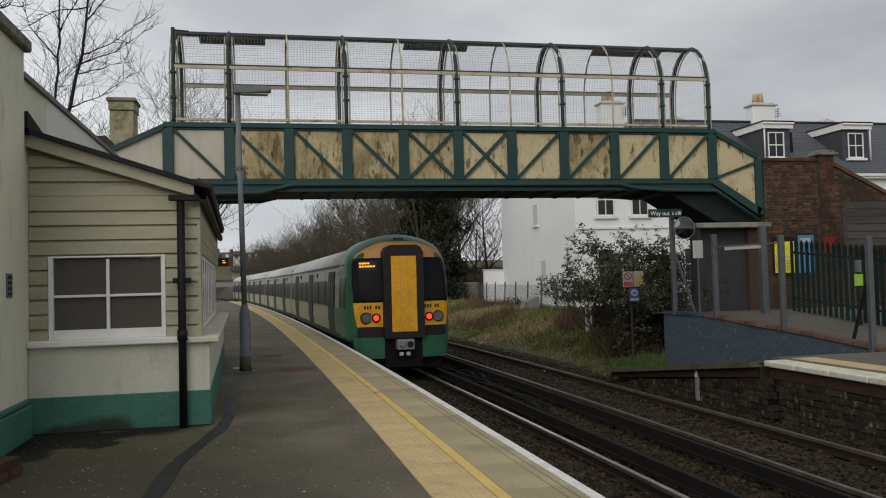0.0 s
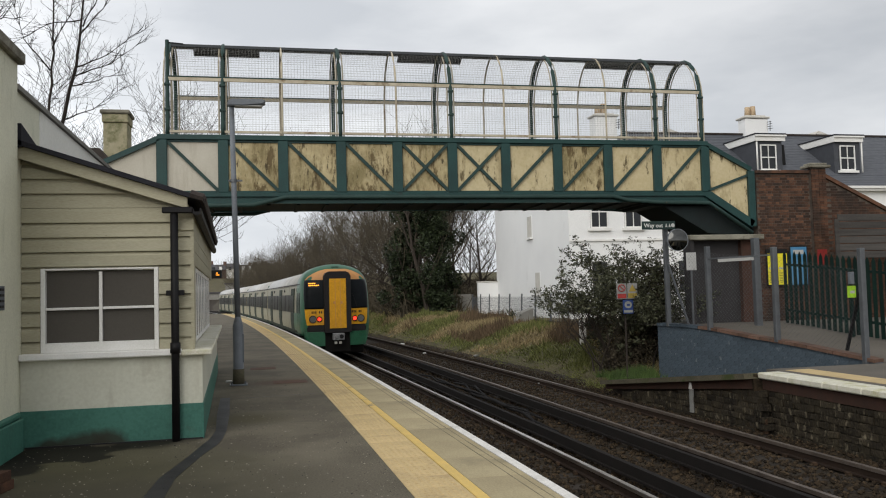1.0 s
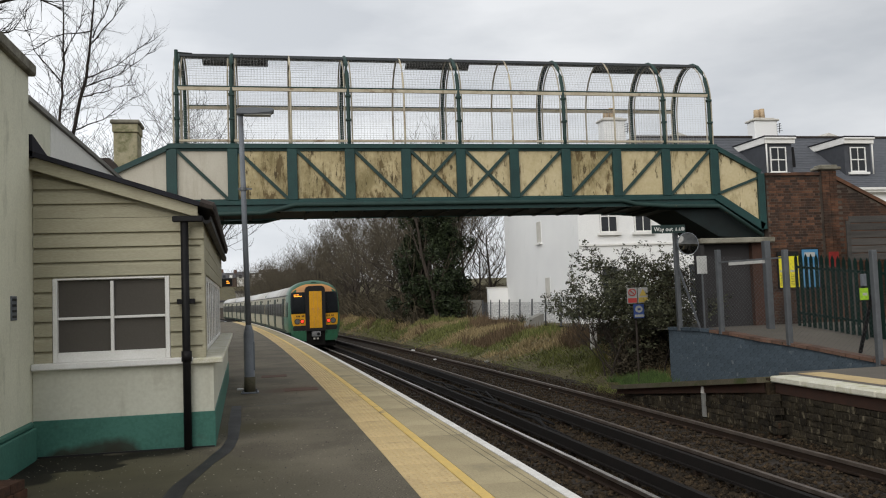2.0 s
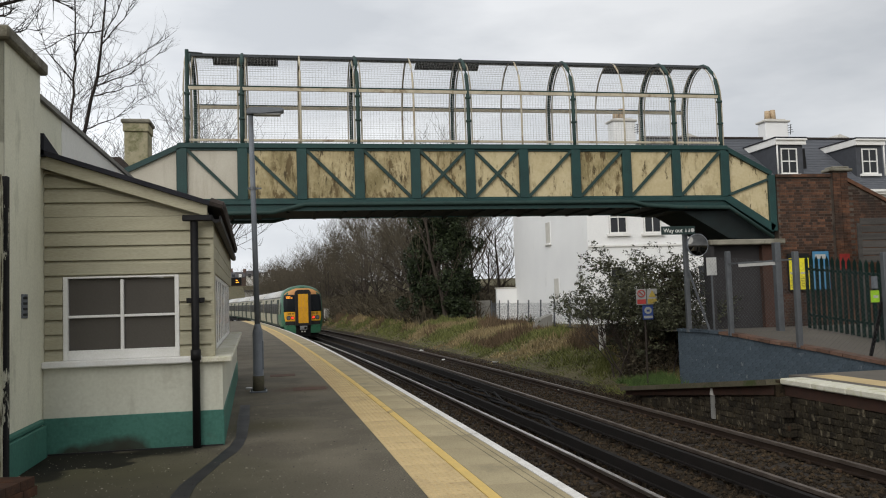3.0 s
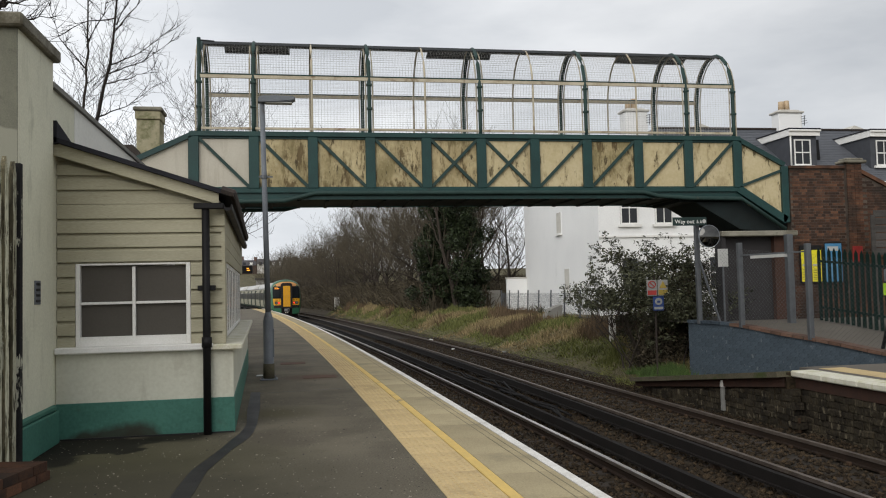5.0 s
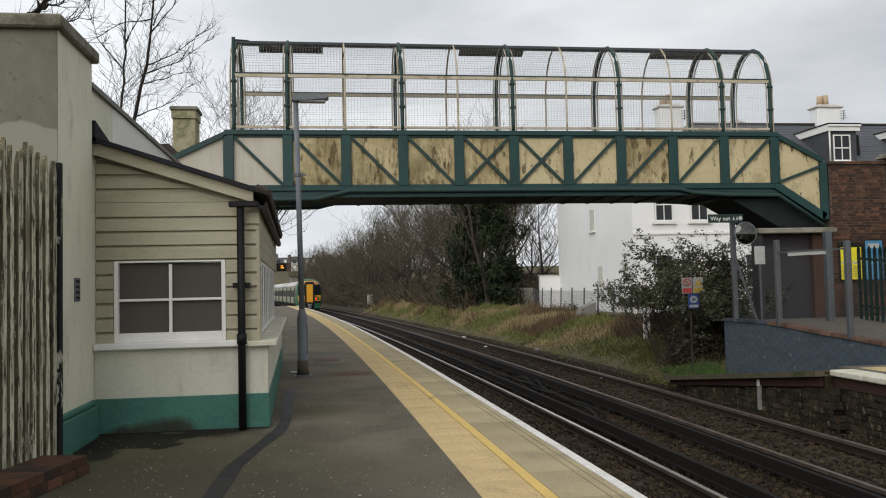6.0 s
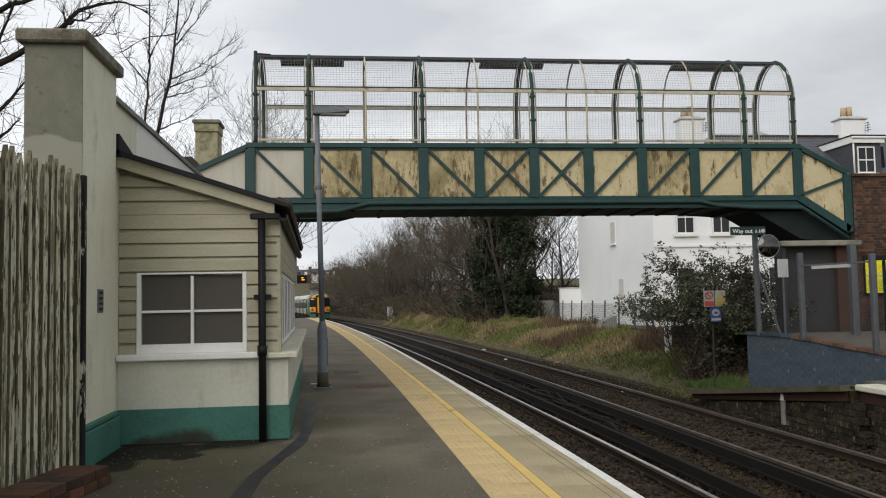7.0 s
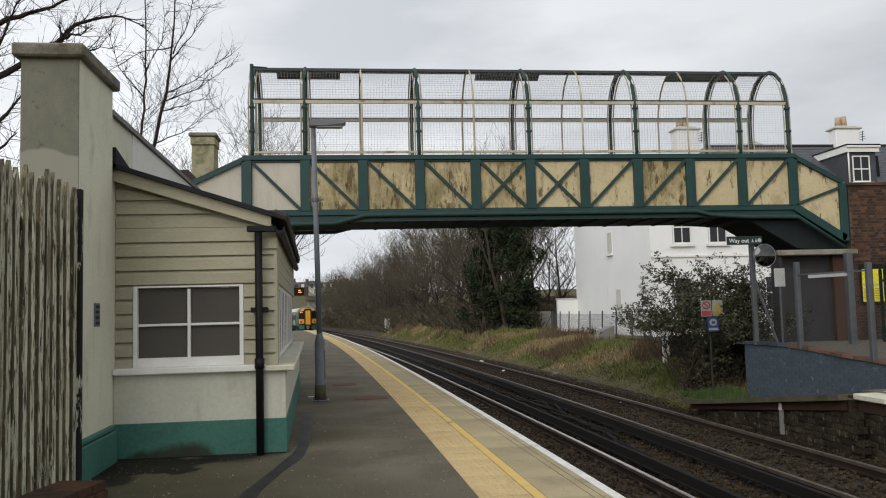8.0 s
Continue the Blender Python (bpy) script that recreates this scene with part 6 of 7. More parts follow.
def build_house():
    ob = thing("white_house", (26, 46, 0), "large white rendered house with slate roof and dormers", "house")
    part("wall", B(HX, 42, HY + 0.02, 53.6, -0.3, HE), WHITE_WALL, ob)
    for x in (16.91, 18.79, 21.66, 24.5, 27.4):
        sash(ob, x, HY, 4.68, 0.95, 1.7)
    for x in (16.85, 21.64, 24.5):
        sash(ob, x, HY, 1.3, 0.95, 1.7)
    part("string_course", B(HX, 42, HY - 0.06, HY + 0.02, 4.02, 4.12), WHITE_PAINT, ob)
    for y, z, h in ((46.3, 4.63, 1.3), (45.1, 1.34, 1.3)):
        win = part("side_window", B(HX - 0.02, HX + 0.02, y - 0.45, y + 0.45, z, z + h), WHITE_WALL, ob)
        part("reveal", B(HX - 0.03, HX - 0.02, y - 0.38, y + 0.4, z + 0.06, z + h - 0.05), CHIMNEY, win)
        part("sill", B(HX - 0.14, HX, y - 0.5, y + 0.5, z - 0.08, z), WHITE_PAINT, win)
    # slate roof: hipped at the track end
    bm = bmesh.new()
    e, r = HE, 10.62
    v = [bm.verts.new(p) for p in ((HX + 0.3, HY - 0.35, e), (42.3, HY - 0.35, e), (42.3, 53.9, e), (HX + 0.3, 53.9, e), (HX + 5.5, 45.0, r), (42.3, 45.0, r), (42.3, 49, r), (HX + 5.5, 49, r))]
    for f in ((0, 1, 5, 4), (1, 2, 6, 5), (2, 3, 7, 6), (3, 0, 4, 7), (4, 5, 6, 7), (3, 2, 1, 0)):
        bm.faces.new([v[i] for i in f])
    roof = part("roof", bm, SLATE, ob, "blue-grey slate roof")
    # slate courses
    for k in range(30):
        t0 = k / 30
        z = e + (r - e) * t0 + 0.03
        y = HY - 0.35 + 5.35 * t0
        part("slate_course", bar(bmesh.new(), (HX + 0.3 + 5.2 * t0 + 0.2, y, z - 0.012), (42.3, y, z - 0.034), 0.03, 0.02), SLATE, roof)
    part("gutter", B(HX + 0.3, 42.3, HY - 0.47, HY - 0.35, e - 0.1, e + 0.03), WHITE_PAINT, ob)
    part("fascia", B(HX + 0.3, 42.3, HY - 0.35, HY - 0.0, e - 0.22, e - 0.01), WHITE_PAINT, ob)
    part("parapet", B(HX, HX + 0.3, HY + 0.02, 53.6, HE, 7.5), WHITE_WALL, ob)
    part("parapet_coping", B(HX - 0.04, HX + 0.34, HY - 0.02, 53.65, 7.5, 7.58, 0.01), CHIMNEY, ob)
    part("ridge", B(HX + 5.4, 42.3, 44.9, 45.1, r - 0.02, r + 0.1, 0.02), TILE, roof)
    for x0, x1, xw in ((26.62, 28.25, 27.37), (31.55, 33.2, 32.35)):
        d = part("dormer", B(x0, x1, 40.9, 45.2, 7.3, 9.5), SLATE_HUNG, ob, "slate-hung dormer with flat roof and sash window")
        sash(d, xw, 40.88, 7.86, 0.98, 1.42, "dormer_window")
        part("dormer_roof", B(x0 - 0.14, x1 + 0.16, 40.66, 45.1, 9.82, 9.89, 0.01), ROOF_FELT, d, "dark felt flat roof")
        part("dormer_fascia", B(x0 - 0.10, x1 + 0.12, 40.72, 40.80, 9.47, 9.82), WHITE_PAINT, d)
        part("dormer_gutter", B(x0 - 0.12, x1 + 0.16, 40.62, 40.715, 9.70, 9.80, 0.02), WHITE_PAINT, d)
        part("dormer_verge", B(x0 - 0.10, x0 - 0.002, 40.802, 45.0, 9.47, 9.82), WHITE_PAINT, d)
        part("dormer_soffit", B(x0 - 0.002, x1, 40.802, 45.0, 9.5, 9.82), CHIMNEY, d)
        px = x0 + 0.03 if x0 < 30 else x1 + 0.05
        part("downpipe", tube(bmesh.new(), [(px, 40.80, 7.75), (px, 40.80, 9.72)], 0.045, 8), WHITE_PAINT, d, smooth=True)
    part("soil_vent_pipe", tube(bmesh.new(), [(28.95, 41.9, 8.3), (28.95, 41.9, 9.45)], [0.17, 0.12], 10), BLACK_IRON, ob, "black vent pipe on the slates")
    for x in (23.8, 33.95):
        part("party_wall_coping", prism(bmesh.new(), [(x - 0.75, 10.4), (x + 0.75, 10.4), (x + 0.5, 10.8), (x - 0.1, 11.0)], "y", 45.2, 46.2), CHIMNEY, ob, "pale coping beyond the ridge")
    for x, z0, w in ((29.2, 11.56, 1.52), (19.5, 11.5, 1.36)):
        c = part("chimney", B(x - w / 2, x + w / 2, 44.6, 45.4, 9.6, z0, 0.03), WHITE_WALL, ob, "white rendered chimney stack")
        part("chimney_cap", B(x - w / 2 - 0.11, x + w / 2 + 0.11, 44.5, 45.5, z0, z0 + 0.13, 0.04), CHIMNEY, c)
        part("chimney_crown", B(x - w / 2 + 0.1, x + w / 2 - 0.1, 44.65, 45.35, z0 + 0.13, z0 + 0.22, 0.04), CHIMNEY, c)
        for dx in (-0.34, 0.02):
            part("chimney_pot", tube(bmesh.new(), [(x + dx, 45, z0 + 0.2), (x + dx, 45, z0 + 0.75 + 0.06 * (dx > 0))], [0.18, 0.15], 12), POT, c, smooth=True)
        part("aerial", bar(bmesh.new(), (x + w / 2 + 0.05, 44.5, z0 - 0.75), (x + w / 2 + 0.08, 44.5, z0 - 0.15), 0.03, 0.03), BLACK_IRON, c)
        for k in range(4):
            part("aerial_rod", bar(bmesh.new(), (x + w / 2 - 0.12, 44.5, z0 - 0.65 + 0.14 * k), (x + w / 2 + 0.22 - 0.03 * k, 44.45, z0 - 0.6 + 0.14 * k), 0.025, 0.025), BLACK_IRON, c)
    an = thing("garden_wall", (14.6, 56, 0), "white rendered garden wall beside the house", "wall")
    part("wall", B(13.9, HX, 53.4, 53.7, -0.2, 2.2), WHITE_WALL, an)
    part("coping", B(13.85, HX, 53.35, 53.75, 2.2, 2.28, 0.01), CHIMNEY, an)
    pf = thing("panel_fence", (12.6, 57, 0.2), "low grey concrete panel fence at the edge of the wood", "fence")
    for k in range(3):
        part("panel", B(11.0 + k * 1.08, 12.05 + k * 1.08, 56.5, 56.56, 0.1, 1.45, 0.01), CONCRETE, pf)
        part("post", B(10.92 + k * 1.08, 11.0 + k * 1.08, 56.47, 56.58, 0.0, 1.55, 0.01), CONCRETE, pf)
    # mesh fence on a low wall between house and bank
    fe = thing("garden_fence", (13, 42, 0), "low dark wall topped with a thin mesh fence", "fence")
    a, b = Vector((13.1, 52, 0)), Vector((11.9, 29.5, 0))
    part("low_wall", bar(bmesh.new(), (a.x, a.y, -0.08), (b.x, b.y, -0.05), 0.25, 0.66), STONE_WALL, fe)
    n = 9
    for k in range(n + 1):
        p = a + (b - a) * (k / n)
        part("post", bar(bmesh.new(), (p.x, p.y, 0.1), (p.x + 0.06, p.y, 1.45), 0.06, 0.06), GALV, fe)
    part("mesh", chain_link(bmesh.new(), a, b, 0.2, 0.2, 1.1, 0.2, 0.006), GALV, fe)
    rk = thing("concrete_block", (11.6, 37, 0), "tilted grey concrete block on the bank", "block")
    part("slab", prism(bmesh.new(), [(10.95, -0.25), (12.1, -0.25), (12.1, 0.78), (11.6, 0.6)], "y", 36.6, 37.4), CONCRETE, rk)


build_house()

# station roof and chimney behind the long wall
st = thing("station_chimney", (-4.2, 26, 5.5), "square mossy cement chimney behind the wall", "chimney")
part("shaft", B(-4.47, -3.80, 25.6, 26.4, 4.6, 6.83, 0.02), MOSSY, st)
part("band", B(-4.50, -3.77, 25.55, 26.45, 6.83, 7.08, 0.02), MOSSY, st)
part("cap", B(-4.55, -3.72, 25.5, 26.5, 7.08, 7.2, 0.03), CAP_STONE, st)
bm = prism(bmesh.new(), [(-9.0, 4.2), (-3.2, 4.2), (-4.4, 5.9), (-8, 5.9)], "y", 24.6, 34)
single("station_roof", bm, TILE, "dark tiled roof of the station house", "roof", kind="structure")
single("station_wall", B(-8.9, -3.3, 24.7, 33.9, 0, 4.2), MOSSY, "rendered wall of the station house", "wall", kind="structure")


# ---- signs and posts on the bank ----
def build_bank_signs():
    sg = thing("track_warning_signs", (9.365, 20.300, 0), "warning signs on a thin post in front of the bush", "sign")
    part("post", tube(bmesh.new(), [(9.325, 20.420, -0.9), (9.325, 20.420, 1.66)], 0.022, 8), DARK_TWIG, sg)
    p = part("prohibition_plate", B(9.095, 9.325, 20.280, 20.300, 1.20, 1.58, 0.003), DIMMED_WHITE, sg)
    bm = bmesh.new()
    ringpts = [(9.210 + 0.08 * math.cos(k * math.tau / 20), 20.272, 1.47 + 0.08 * math.sin(k * math.tau / 20)) for k in range(21)]
    tube(bm, ringpts, 0.012, 5)
    bar(bm, (9.155, 20.272, 1.525), (9.265, 20.272, 1.415), 0.012, 0.02)
    part("red_ring", bm, SIGN_RED, p)
    part("red_panel", B(9.110, 9.310, 20.272, 20.280, 1.22, 1.33), SIGN_RED, p)
    p = part("warning_plate", B(9.345, 9.575, 20.280, 20.300, 1.20, 1.58, 0.003), DIMMED_WHITE, sg)
    part("warning_triangle", prism(bmesh.new(), [(9.375, 1.38), (9.545, 1.38), (9.460, 1.55)], "y", 20.272, 20.280), DIMMED_YELLOW, p)
    part("warning_panel", B(9.355, 9.565, 20.272, 20.280, 1.22, 1.34), DIMMED_YELLOW, p)
    p = part("blue_plate", B(9.225, 9.465, 20.270, 20.290, 0.84, 1.18, 0.003), SIGN_BLUE, sg)
    part("white_disc", tube(bmesh.new(), [(9.345, 20.262, 1.06), (9.345, 20.270, 1.06)], 0.085, 18), DIMMED_WHITE, p)
    part("blue_symbol", B(9.310, 9.380, 20.256, 20.262, 1.03, 1.08), SIGN_BLUE, p)
    part("white_strip", B(9.245, 9.445, 20.262, 20.270, 0.87, 0.93), DIMMED_WHITE, p)
    sg.scale = (1.2, 1.0, 1.07)
    sg.location += Vector((-0.05, 0, 0.03))
    wp = thing("white_marker", (10.67, 27, -0.4), "flaking white marker post on the bank", "marker post")
    part("post", B(10.56, 10.78, 26.95, 27.05, -0.7, 0.55, 0.01), WHITE_LINE, wp)
    cb = thing("relay_cabinet", (4.4, 95, -0.5), "small pale lineside cabinet at the curve", "cabinet")
    part("case", B(4.6, 5.2, 94.7, 95.3, -0.6, 0.95, 0.02), CHIMNEY, cb)
    part("door_panel", B(4.68, 5.12, 94.67, 94.7, -0.4, 0.8), CONCRETE, cb)
    part("lid", B(4.55, 5.25, 94.65, 95.35, 0.95, 1.02, 0.02), CONCRETE, cb)
    rnd = random.Random(2)
    for x, y in ((6.9, 36), (7.0, 43), (6.2, 52), (8.4, 33), (7.6, 22.5)):
        bm = bmesh.new()
        bmesh.ops.create_icosphere(bm, subdivisions=1, radius=0.12)
        for v in bm.verts:
            v.co = Vector((v.co.x * rnd.uniform(0.5, 1.6), v.co.y * rnd.uniform(0.5, 1.3), v.co.z * rnd.uniform(0.2, 0.7)))
        o = single("litter", bm, LITTER, "scrap of pale litter on the bank", "litter", "litter on the bank")
        o.location = (x, y, ground_z(x, y) + 0.06)


build_bank_signs()


# ---- plants ----
def grow_tree(seed, height, girth, levels=4, kids=(5, 5, 5, 4), spread=0.75, lift=0.25, wander=0.16, first=0.3, thin=0.55, least=0.0065, ratio=1.0):
    """A bare tree in its own space: lists of vertices and faces for trunk and limbs, and for twigs."""
    rnd = random.Random(seed)
    wood, twigs = ([], []), ([], [])

    def limb(store, pts, radii, n):
        v, f = store
        base = len(v)
        for i, p in enumerate(pts):
            d = (pts[min(i + 1, len(pts) - 1)] - pts[max(i - 1, 0)]).normalized()
            side = d.cross(Vector((0.3, 0.2, 1)) if abs(d.z) < 0.9 else Vector((1, 0.1, 0))).normalized()
            up = side.cross(d)
            for k in range(n):
                a = k * math.tau / n
                v.append(p + (side * math.cos(a) + up * math.sin(a)) * radii[i])
        for i in range(len(pts) - 1):
            for k in range(n):
                f.append((base + i * n + k, base + i * n + (k + 1) % n, base + (i + 1) * n + (k + 1) % n, base + (i + 1) * n + k))

    def shoot(p, d, length, r, level):
        seg = 7 if level == 0 else 5 if level == 1 else 4 if level == 2 else 3
        pts, radii = [p], [r]
        for i in range(seg):
            d = (d + Vector((rnd.gauss(0, wander), rnd.gauss(0, wander), rnd.gauss(0, wander * 0.7) + lift * 0.1 * level))).normalized()
            p = p + d * length / seg
            pts.append(p)
            radii.append(max(least, r * (1 - (0.72 if level else 0.86) * (i + 1) / seg)))
        limb(wood if level < 2 else twigs, pts, radii, 7 if level == 0 else 5 if level == 1 else 3)
        if level >= levels:
            return
        for k in range(kids[level]):
            t = first + (1 - first) * (k + rnd.random()) / kids[level] if level == 0 else 0.25 + 0.75 * (k + rnd.random()) / kids[level]
            i = min(seg - 1, int(t * seg))
            q = pts[i].lerp(pts[i + 1], t * seg - i)
            axis = Vector((rnd.gauss(0, 1), rnd.gauss(0, 1), rnd.gauss(0, 0.4))).normalized()
            nd = (d * (1 - spread * 0.6) + axis * spread + Vector((0, 0, lift))).normalized()
            shoot(q, nd, length * rnd.uniform(0.42, 0.68) * (1.0 if level else 0.95 * ratio), max(0.005, radii[i] * thin), level + 1)

    shoot(Vector((0, 0, -0.3)), Vector((0, 0, 1)), height * 0.8, girth, 0)
    return wood, twigs


def plant_tree(wood, twigs, label, group, at, rz=0, size=1.0, category="tree", twig=None):
    ob = thing("tree", at, label, category, group, local=True, rz=rz)
    ob.scale = (size, size, size)
    part_raw("trunk", wood[0], wood[1], BARK, ob)
    part_raw("crown", twigs[0], twigs[1], twig or TWIG, ob)
    return ob


def limb_tree(label, y0, limbs, girth, per_metre, twig_length):
    """A bare tree with named limbs (each a run of x and height), set with side twigs that fork twice."""
    rnd = random.Random(len(limbs) * 7 + int(y0))
    base = Vector((limbs[0][0][0], y0, 0.0))
    ob = thing("tree", base, label, "tree", "trees behind the wall", local=True)
    twigs = bmesh.new()

    def fork(p, d, length, r, level):
        pts, radii = [p], [r]
        for i in range(3):
            d = (d + Vector((rnd.gauss(0, 0.16), rnd.gauss(0, 0.16), rnd.gauss(0.05, 0.13)))).normalized()
            p = p + d * length / 3
            pts.append(p)
            radii.append(r * (1 - 0.24 * (i + 1)))
        tube(twigs, pts, radii, 3, False)
        if level < 2:
            for _ in range(3):
                i = rnd.randrange(1, 4)
                fork(pts[i], (d + Vector((rnd.gauss(0, 0.6), rnd.gauss(0, 0.6), rnd.gauss(0.1, 0.45)))).normalized(), length * rnd.uniform(0.35, 0.6), radii[i] * 0.75, level + 1)

    for k, run in enumerate(limbs):
        depth = rnd.uniform(-0.5, 0.5) if k else 0.0
        pts = []
        for (xa, za), (xb, zb) in zip(run, run[1:]):
            for i in range(4):
                f = i / 4
                pts.append(Vector((xa + (xb - xa) * f + rnd.gauss(0, 0.015), y0 + depth * len(pts) / (4 * len(run)), za + (zb - za) * f + rnd.gauss(0, 0.015))) - base)
        pts.append(Vector((run[-1][0], y0 + depth, run[-1][1])) - base)
        g = girth if k == 0 else girth * (0.62 if len(run) > 3 else 0.30)
        radii = [max(0.007, g * (1 - 0.9 * i / (len(pts) - 1))) for i in range(len(pts))]
        part("trunk" if k == 0 else "limb", tube(bmesh.new(), pts, radii, 7), DARK_TWIG, ob, smooth=True)
        for p, q in zip(pts, pts[1:]):
            if p.z < 4.0:
                continue
            want = (q - p).length * per_metre
            for _ in range(int(want) + (rnd.random() < want % 1)):
                d = ((q - p).normalized() * 0.7 + Vector((rnd.gauss(0, 0.6), rnd.gauss(0, 0.6), rnd.gauss(0.15, 0.4)))).normalized()
                fork(p.lerp(q, rnd.random()), d, twig_length * rnd.uniform(0.45, 1.2), 0.0105, 0)
    part("crown", twigs, DARK_TWIG, ob)
    return ob


def leaf_clumps(rnd, count, where, size, verts, faces):
    """Small bent leaves (two triangles each) at places given by where()."""
    for _ in range(count):
        c = where()
        a = Vector((rnd.gauss(0, 1), rnd.gauss(0, 1), rnd.gauss(0, 0.7))).normalized()
        b = a.cross(Vector((rnd.gauss(0, 1), rnd.gauss(0, 1), rnd.gauss(0, 1)))).normalized()
        s = size * rnd.uniform(0.6, 1.5)
        i = len(verts)
        verts += [c - a * s, c + b * s * 0.42, c + a * s, c - b * s * 0.42]
        faces.append((i, i + 1, i + 2, i + 3))


def build_trees():
    rnd = random.Random(11)
    kinds = [grow_tree(s, h, g, 4, (10, 6, 4, 3), 0.75, 0.3, 0.13, 0.12, 0.55, 0.011) for s, h, g in ((1, 11, 0.16), (2, 10, 0.13), (3, 12, 0.17), (4, 9, 0.11))]
    firsts = {}
    spots = []
    y = 62.0
    while y < 185:
        for s in ((10.0, 13.0) if y < 82 else (10.0, 13.5, 18.0) if y < 95 else (9.6, 11.5, 14.0)):
            spots.append((s + rnd.uniform(-1.3, 1.3), y + rnd.uniform(-2, 2)))
        y += 3.75 if y < 80 else 3.35
    for s in (12.8, 15.4):
        spots.append((s + rnd.uniform(-0.5, 0.5), 60 + rnd.uniform(0, 3)))
    for s, y in spots:
        x = track_x(y) + s
        if x > HX - 1.0 and y < 57:
            continue
        k = rnd.randrange(4)
        at = (x, y, ground_z(x, y) - 0.1)
        size = rnd.uniform(0.78, 1.05) * (1.0 - 0.29 * smooth01((y - 66) / 60))
        if k not in firsts:
            firsts[k] = plant_tree(*kinds[k], "bare grey-brown winter tree on the wooded bank", "trees on the wooded bank", at, rnd.uniform(0, 360), size)
        else:
            o = copy_thing(firsts[k], pose(*at, 0, 0, rnd.uniform(0, 360)))
            o.scale = (size, size, size)
    # two trees behind the long wall, and a farther pair
    slim = [[(-6.6, 0), (-5.95, 4.4), (-5.44, 6.95), (-5.11, 8.4), (-4.95, 9.6), (-4.86, 11.2), (-4.8, 12.6)],
            [(-6.1, 3.2), (-5.84, 7.4), (-5.72, 9.2), (-5.77, 11.2), (-5.6, 12.4)],
            [(-5.11, 8.31), (-4.3, 8.75), (-3.38, 9.54)], [(-5.15, 8.06), (-4.2, 8.5), (-3.22, 9.36)],
            [(-5.2, 7.8), (-4.5, 7.95), (-3.89, 8.15)], [(-5.49, 6.78), (-4.7, 7.15), (-3.81, 7.89)],
            [(-5.0, 9.3), (-4.4, 10.1), (-3.87, 11.2)], [(-4.97, 9.5), (-4.5, 10.4), (-4.3, 11.6)],
            [(-4.95, 9.7), (-5.9, 9.5), (-6.8, 8.8)], [(-5.75, 8.9), (-5.3, 9.9), (-5.2, 11.0)], [(-5.8, 8.2), (-6.5, 9.1), (-6.9, 10.4)]]
    limb_tree("slender bare tree behind the long wall", 25.2, slim, 0.075, 6, 0.75)
    broad = [[(-9.2, 0), (-8.9, 3.2), (-8.6, 5.4), (-8.3, 7.6), (-8.0, 9.6)],
             [(-8.6, 5.2), (-7.6, 6.1), (-6.63, 6.62), (-5.68, 7.21), (-5.36, 7.67), (-4.6, 7.92), (-4.0, 7.69)],
             [(-5.75, 7.18), (-5.3, 7.3), (-4.92, 7.33)], [(-5.9, 7.0), (-5.2, 7.05), (-4.71, 7.2)],
             [(-8.4, 6.8), (-7.4, 7.3), (-6.64, 7.71), (-5.79, 8.01), (-5.0, 8.6)], [(-8.7, 4.6), (-7.7, 5.0), (-6.8, 5.6), (-6.1, 6.5)],
             [(-8.3, 7.4), (-7.4, 8.6), (-6.6, 9.4)], [(-8.8, 4.0), (-7.8, 4.2), (-6.9, 4.9), (-6.4, 5.4)], [(-7.0, 6.4), (-6.7, 7.3), (-6.2, 8.6)]]
    limb_tree("spreading bare tree with dark heavy limbs", 17.2, broad, 0.15, 13, 0.66)
    w, t = grow_tree(27, 9, 0.16, 4, (8, 6, 5, 4), 0.8, 0.3, 0.12, 0.3)
    for at, turn, size in (((-7.2, 38, 0.0), 0, 1.0), ((-4.6, 42, 0.0), 120, 1.0), ((-5.6, 40, 0.0), 210, 1.08), ((-3.4, 44, 0.0), 300, 1.05), ((-8.6, 39, 0.0), 60, 1.1)):
        plant_tree(w, t, "twiggy bare tree behind the station house", "trees behind the wall", at, turn, size, twig=DARK_TWIG)
    # bare crown behind the bridge
    plant_tree(*kinds[1], "bare tree top seen through the bridge cage", "trees on the wooded bank", (13.2, 75, 1.0), 60, 1.15)
    # ivy-covered evergreens
    for k, (x, y, h, w2) in enumerate(((9.7, 57, 8.2, 1.2), (10.9, 55.5, 10.0, 1.3), (12.2, 57.5, 8.6, 1.2))):
        r2 = random.Random(50 + k)
        ob = thing("ivy_tree", (x, y, ground_z(x, y)), "tall tree clad in dark green ivy", "tree", "ivy-clad trees", local=True)
        wd, tw = grow_tree(60 + k, h * 1.1, 0.2, 3, (9, 5, 4, 3), 0.6, 0.3, 0.1, 0.15)
        part_raw("trunk", *wd, BARK, ob)
        part_raw("crown", *tw, TWIG, ob)
        verts, faces = [], []
        cl = [(Vector((r2.gauss(0, w2 * 0.5), r2.gauss(0, w2 * 0.5), r2.uniform(0.08, 1) * h)), r2.uniform(0.3, 0.85)) for _ in range(38)]

        def where():
            c, r = cl[r2.randrange(len(cl))]
            d = Vector((r2.gauss(0, 1), r2.gauss(0, 1), r2.gauss(0, 1))).normalized() * r * r2.uniform(0.6, 1.1)
            return c + d * (1.15 - 0.5 * c.z / h)
        leaf_clumps(r2, 11000, where, 0.105, verts, faces)
        part_raw("ivy", verts, faces, IVY, ob, "dense dark ivy leaves")


build_trees()


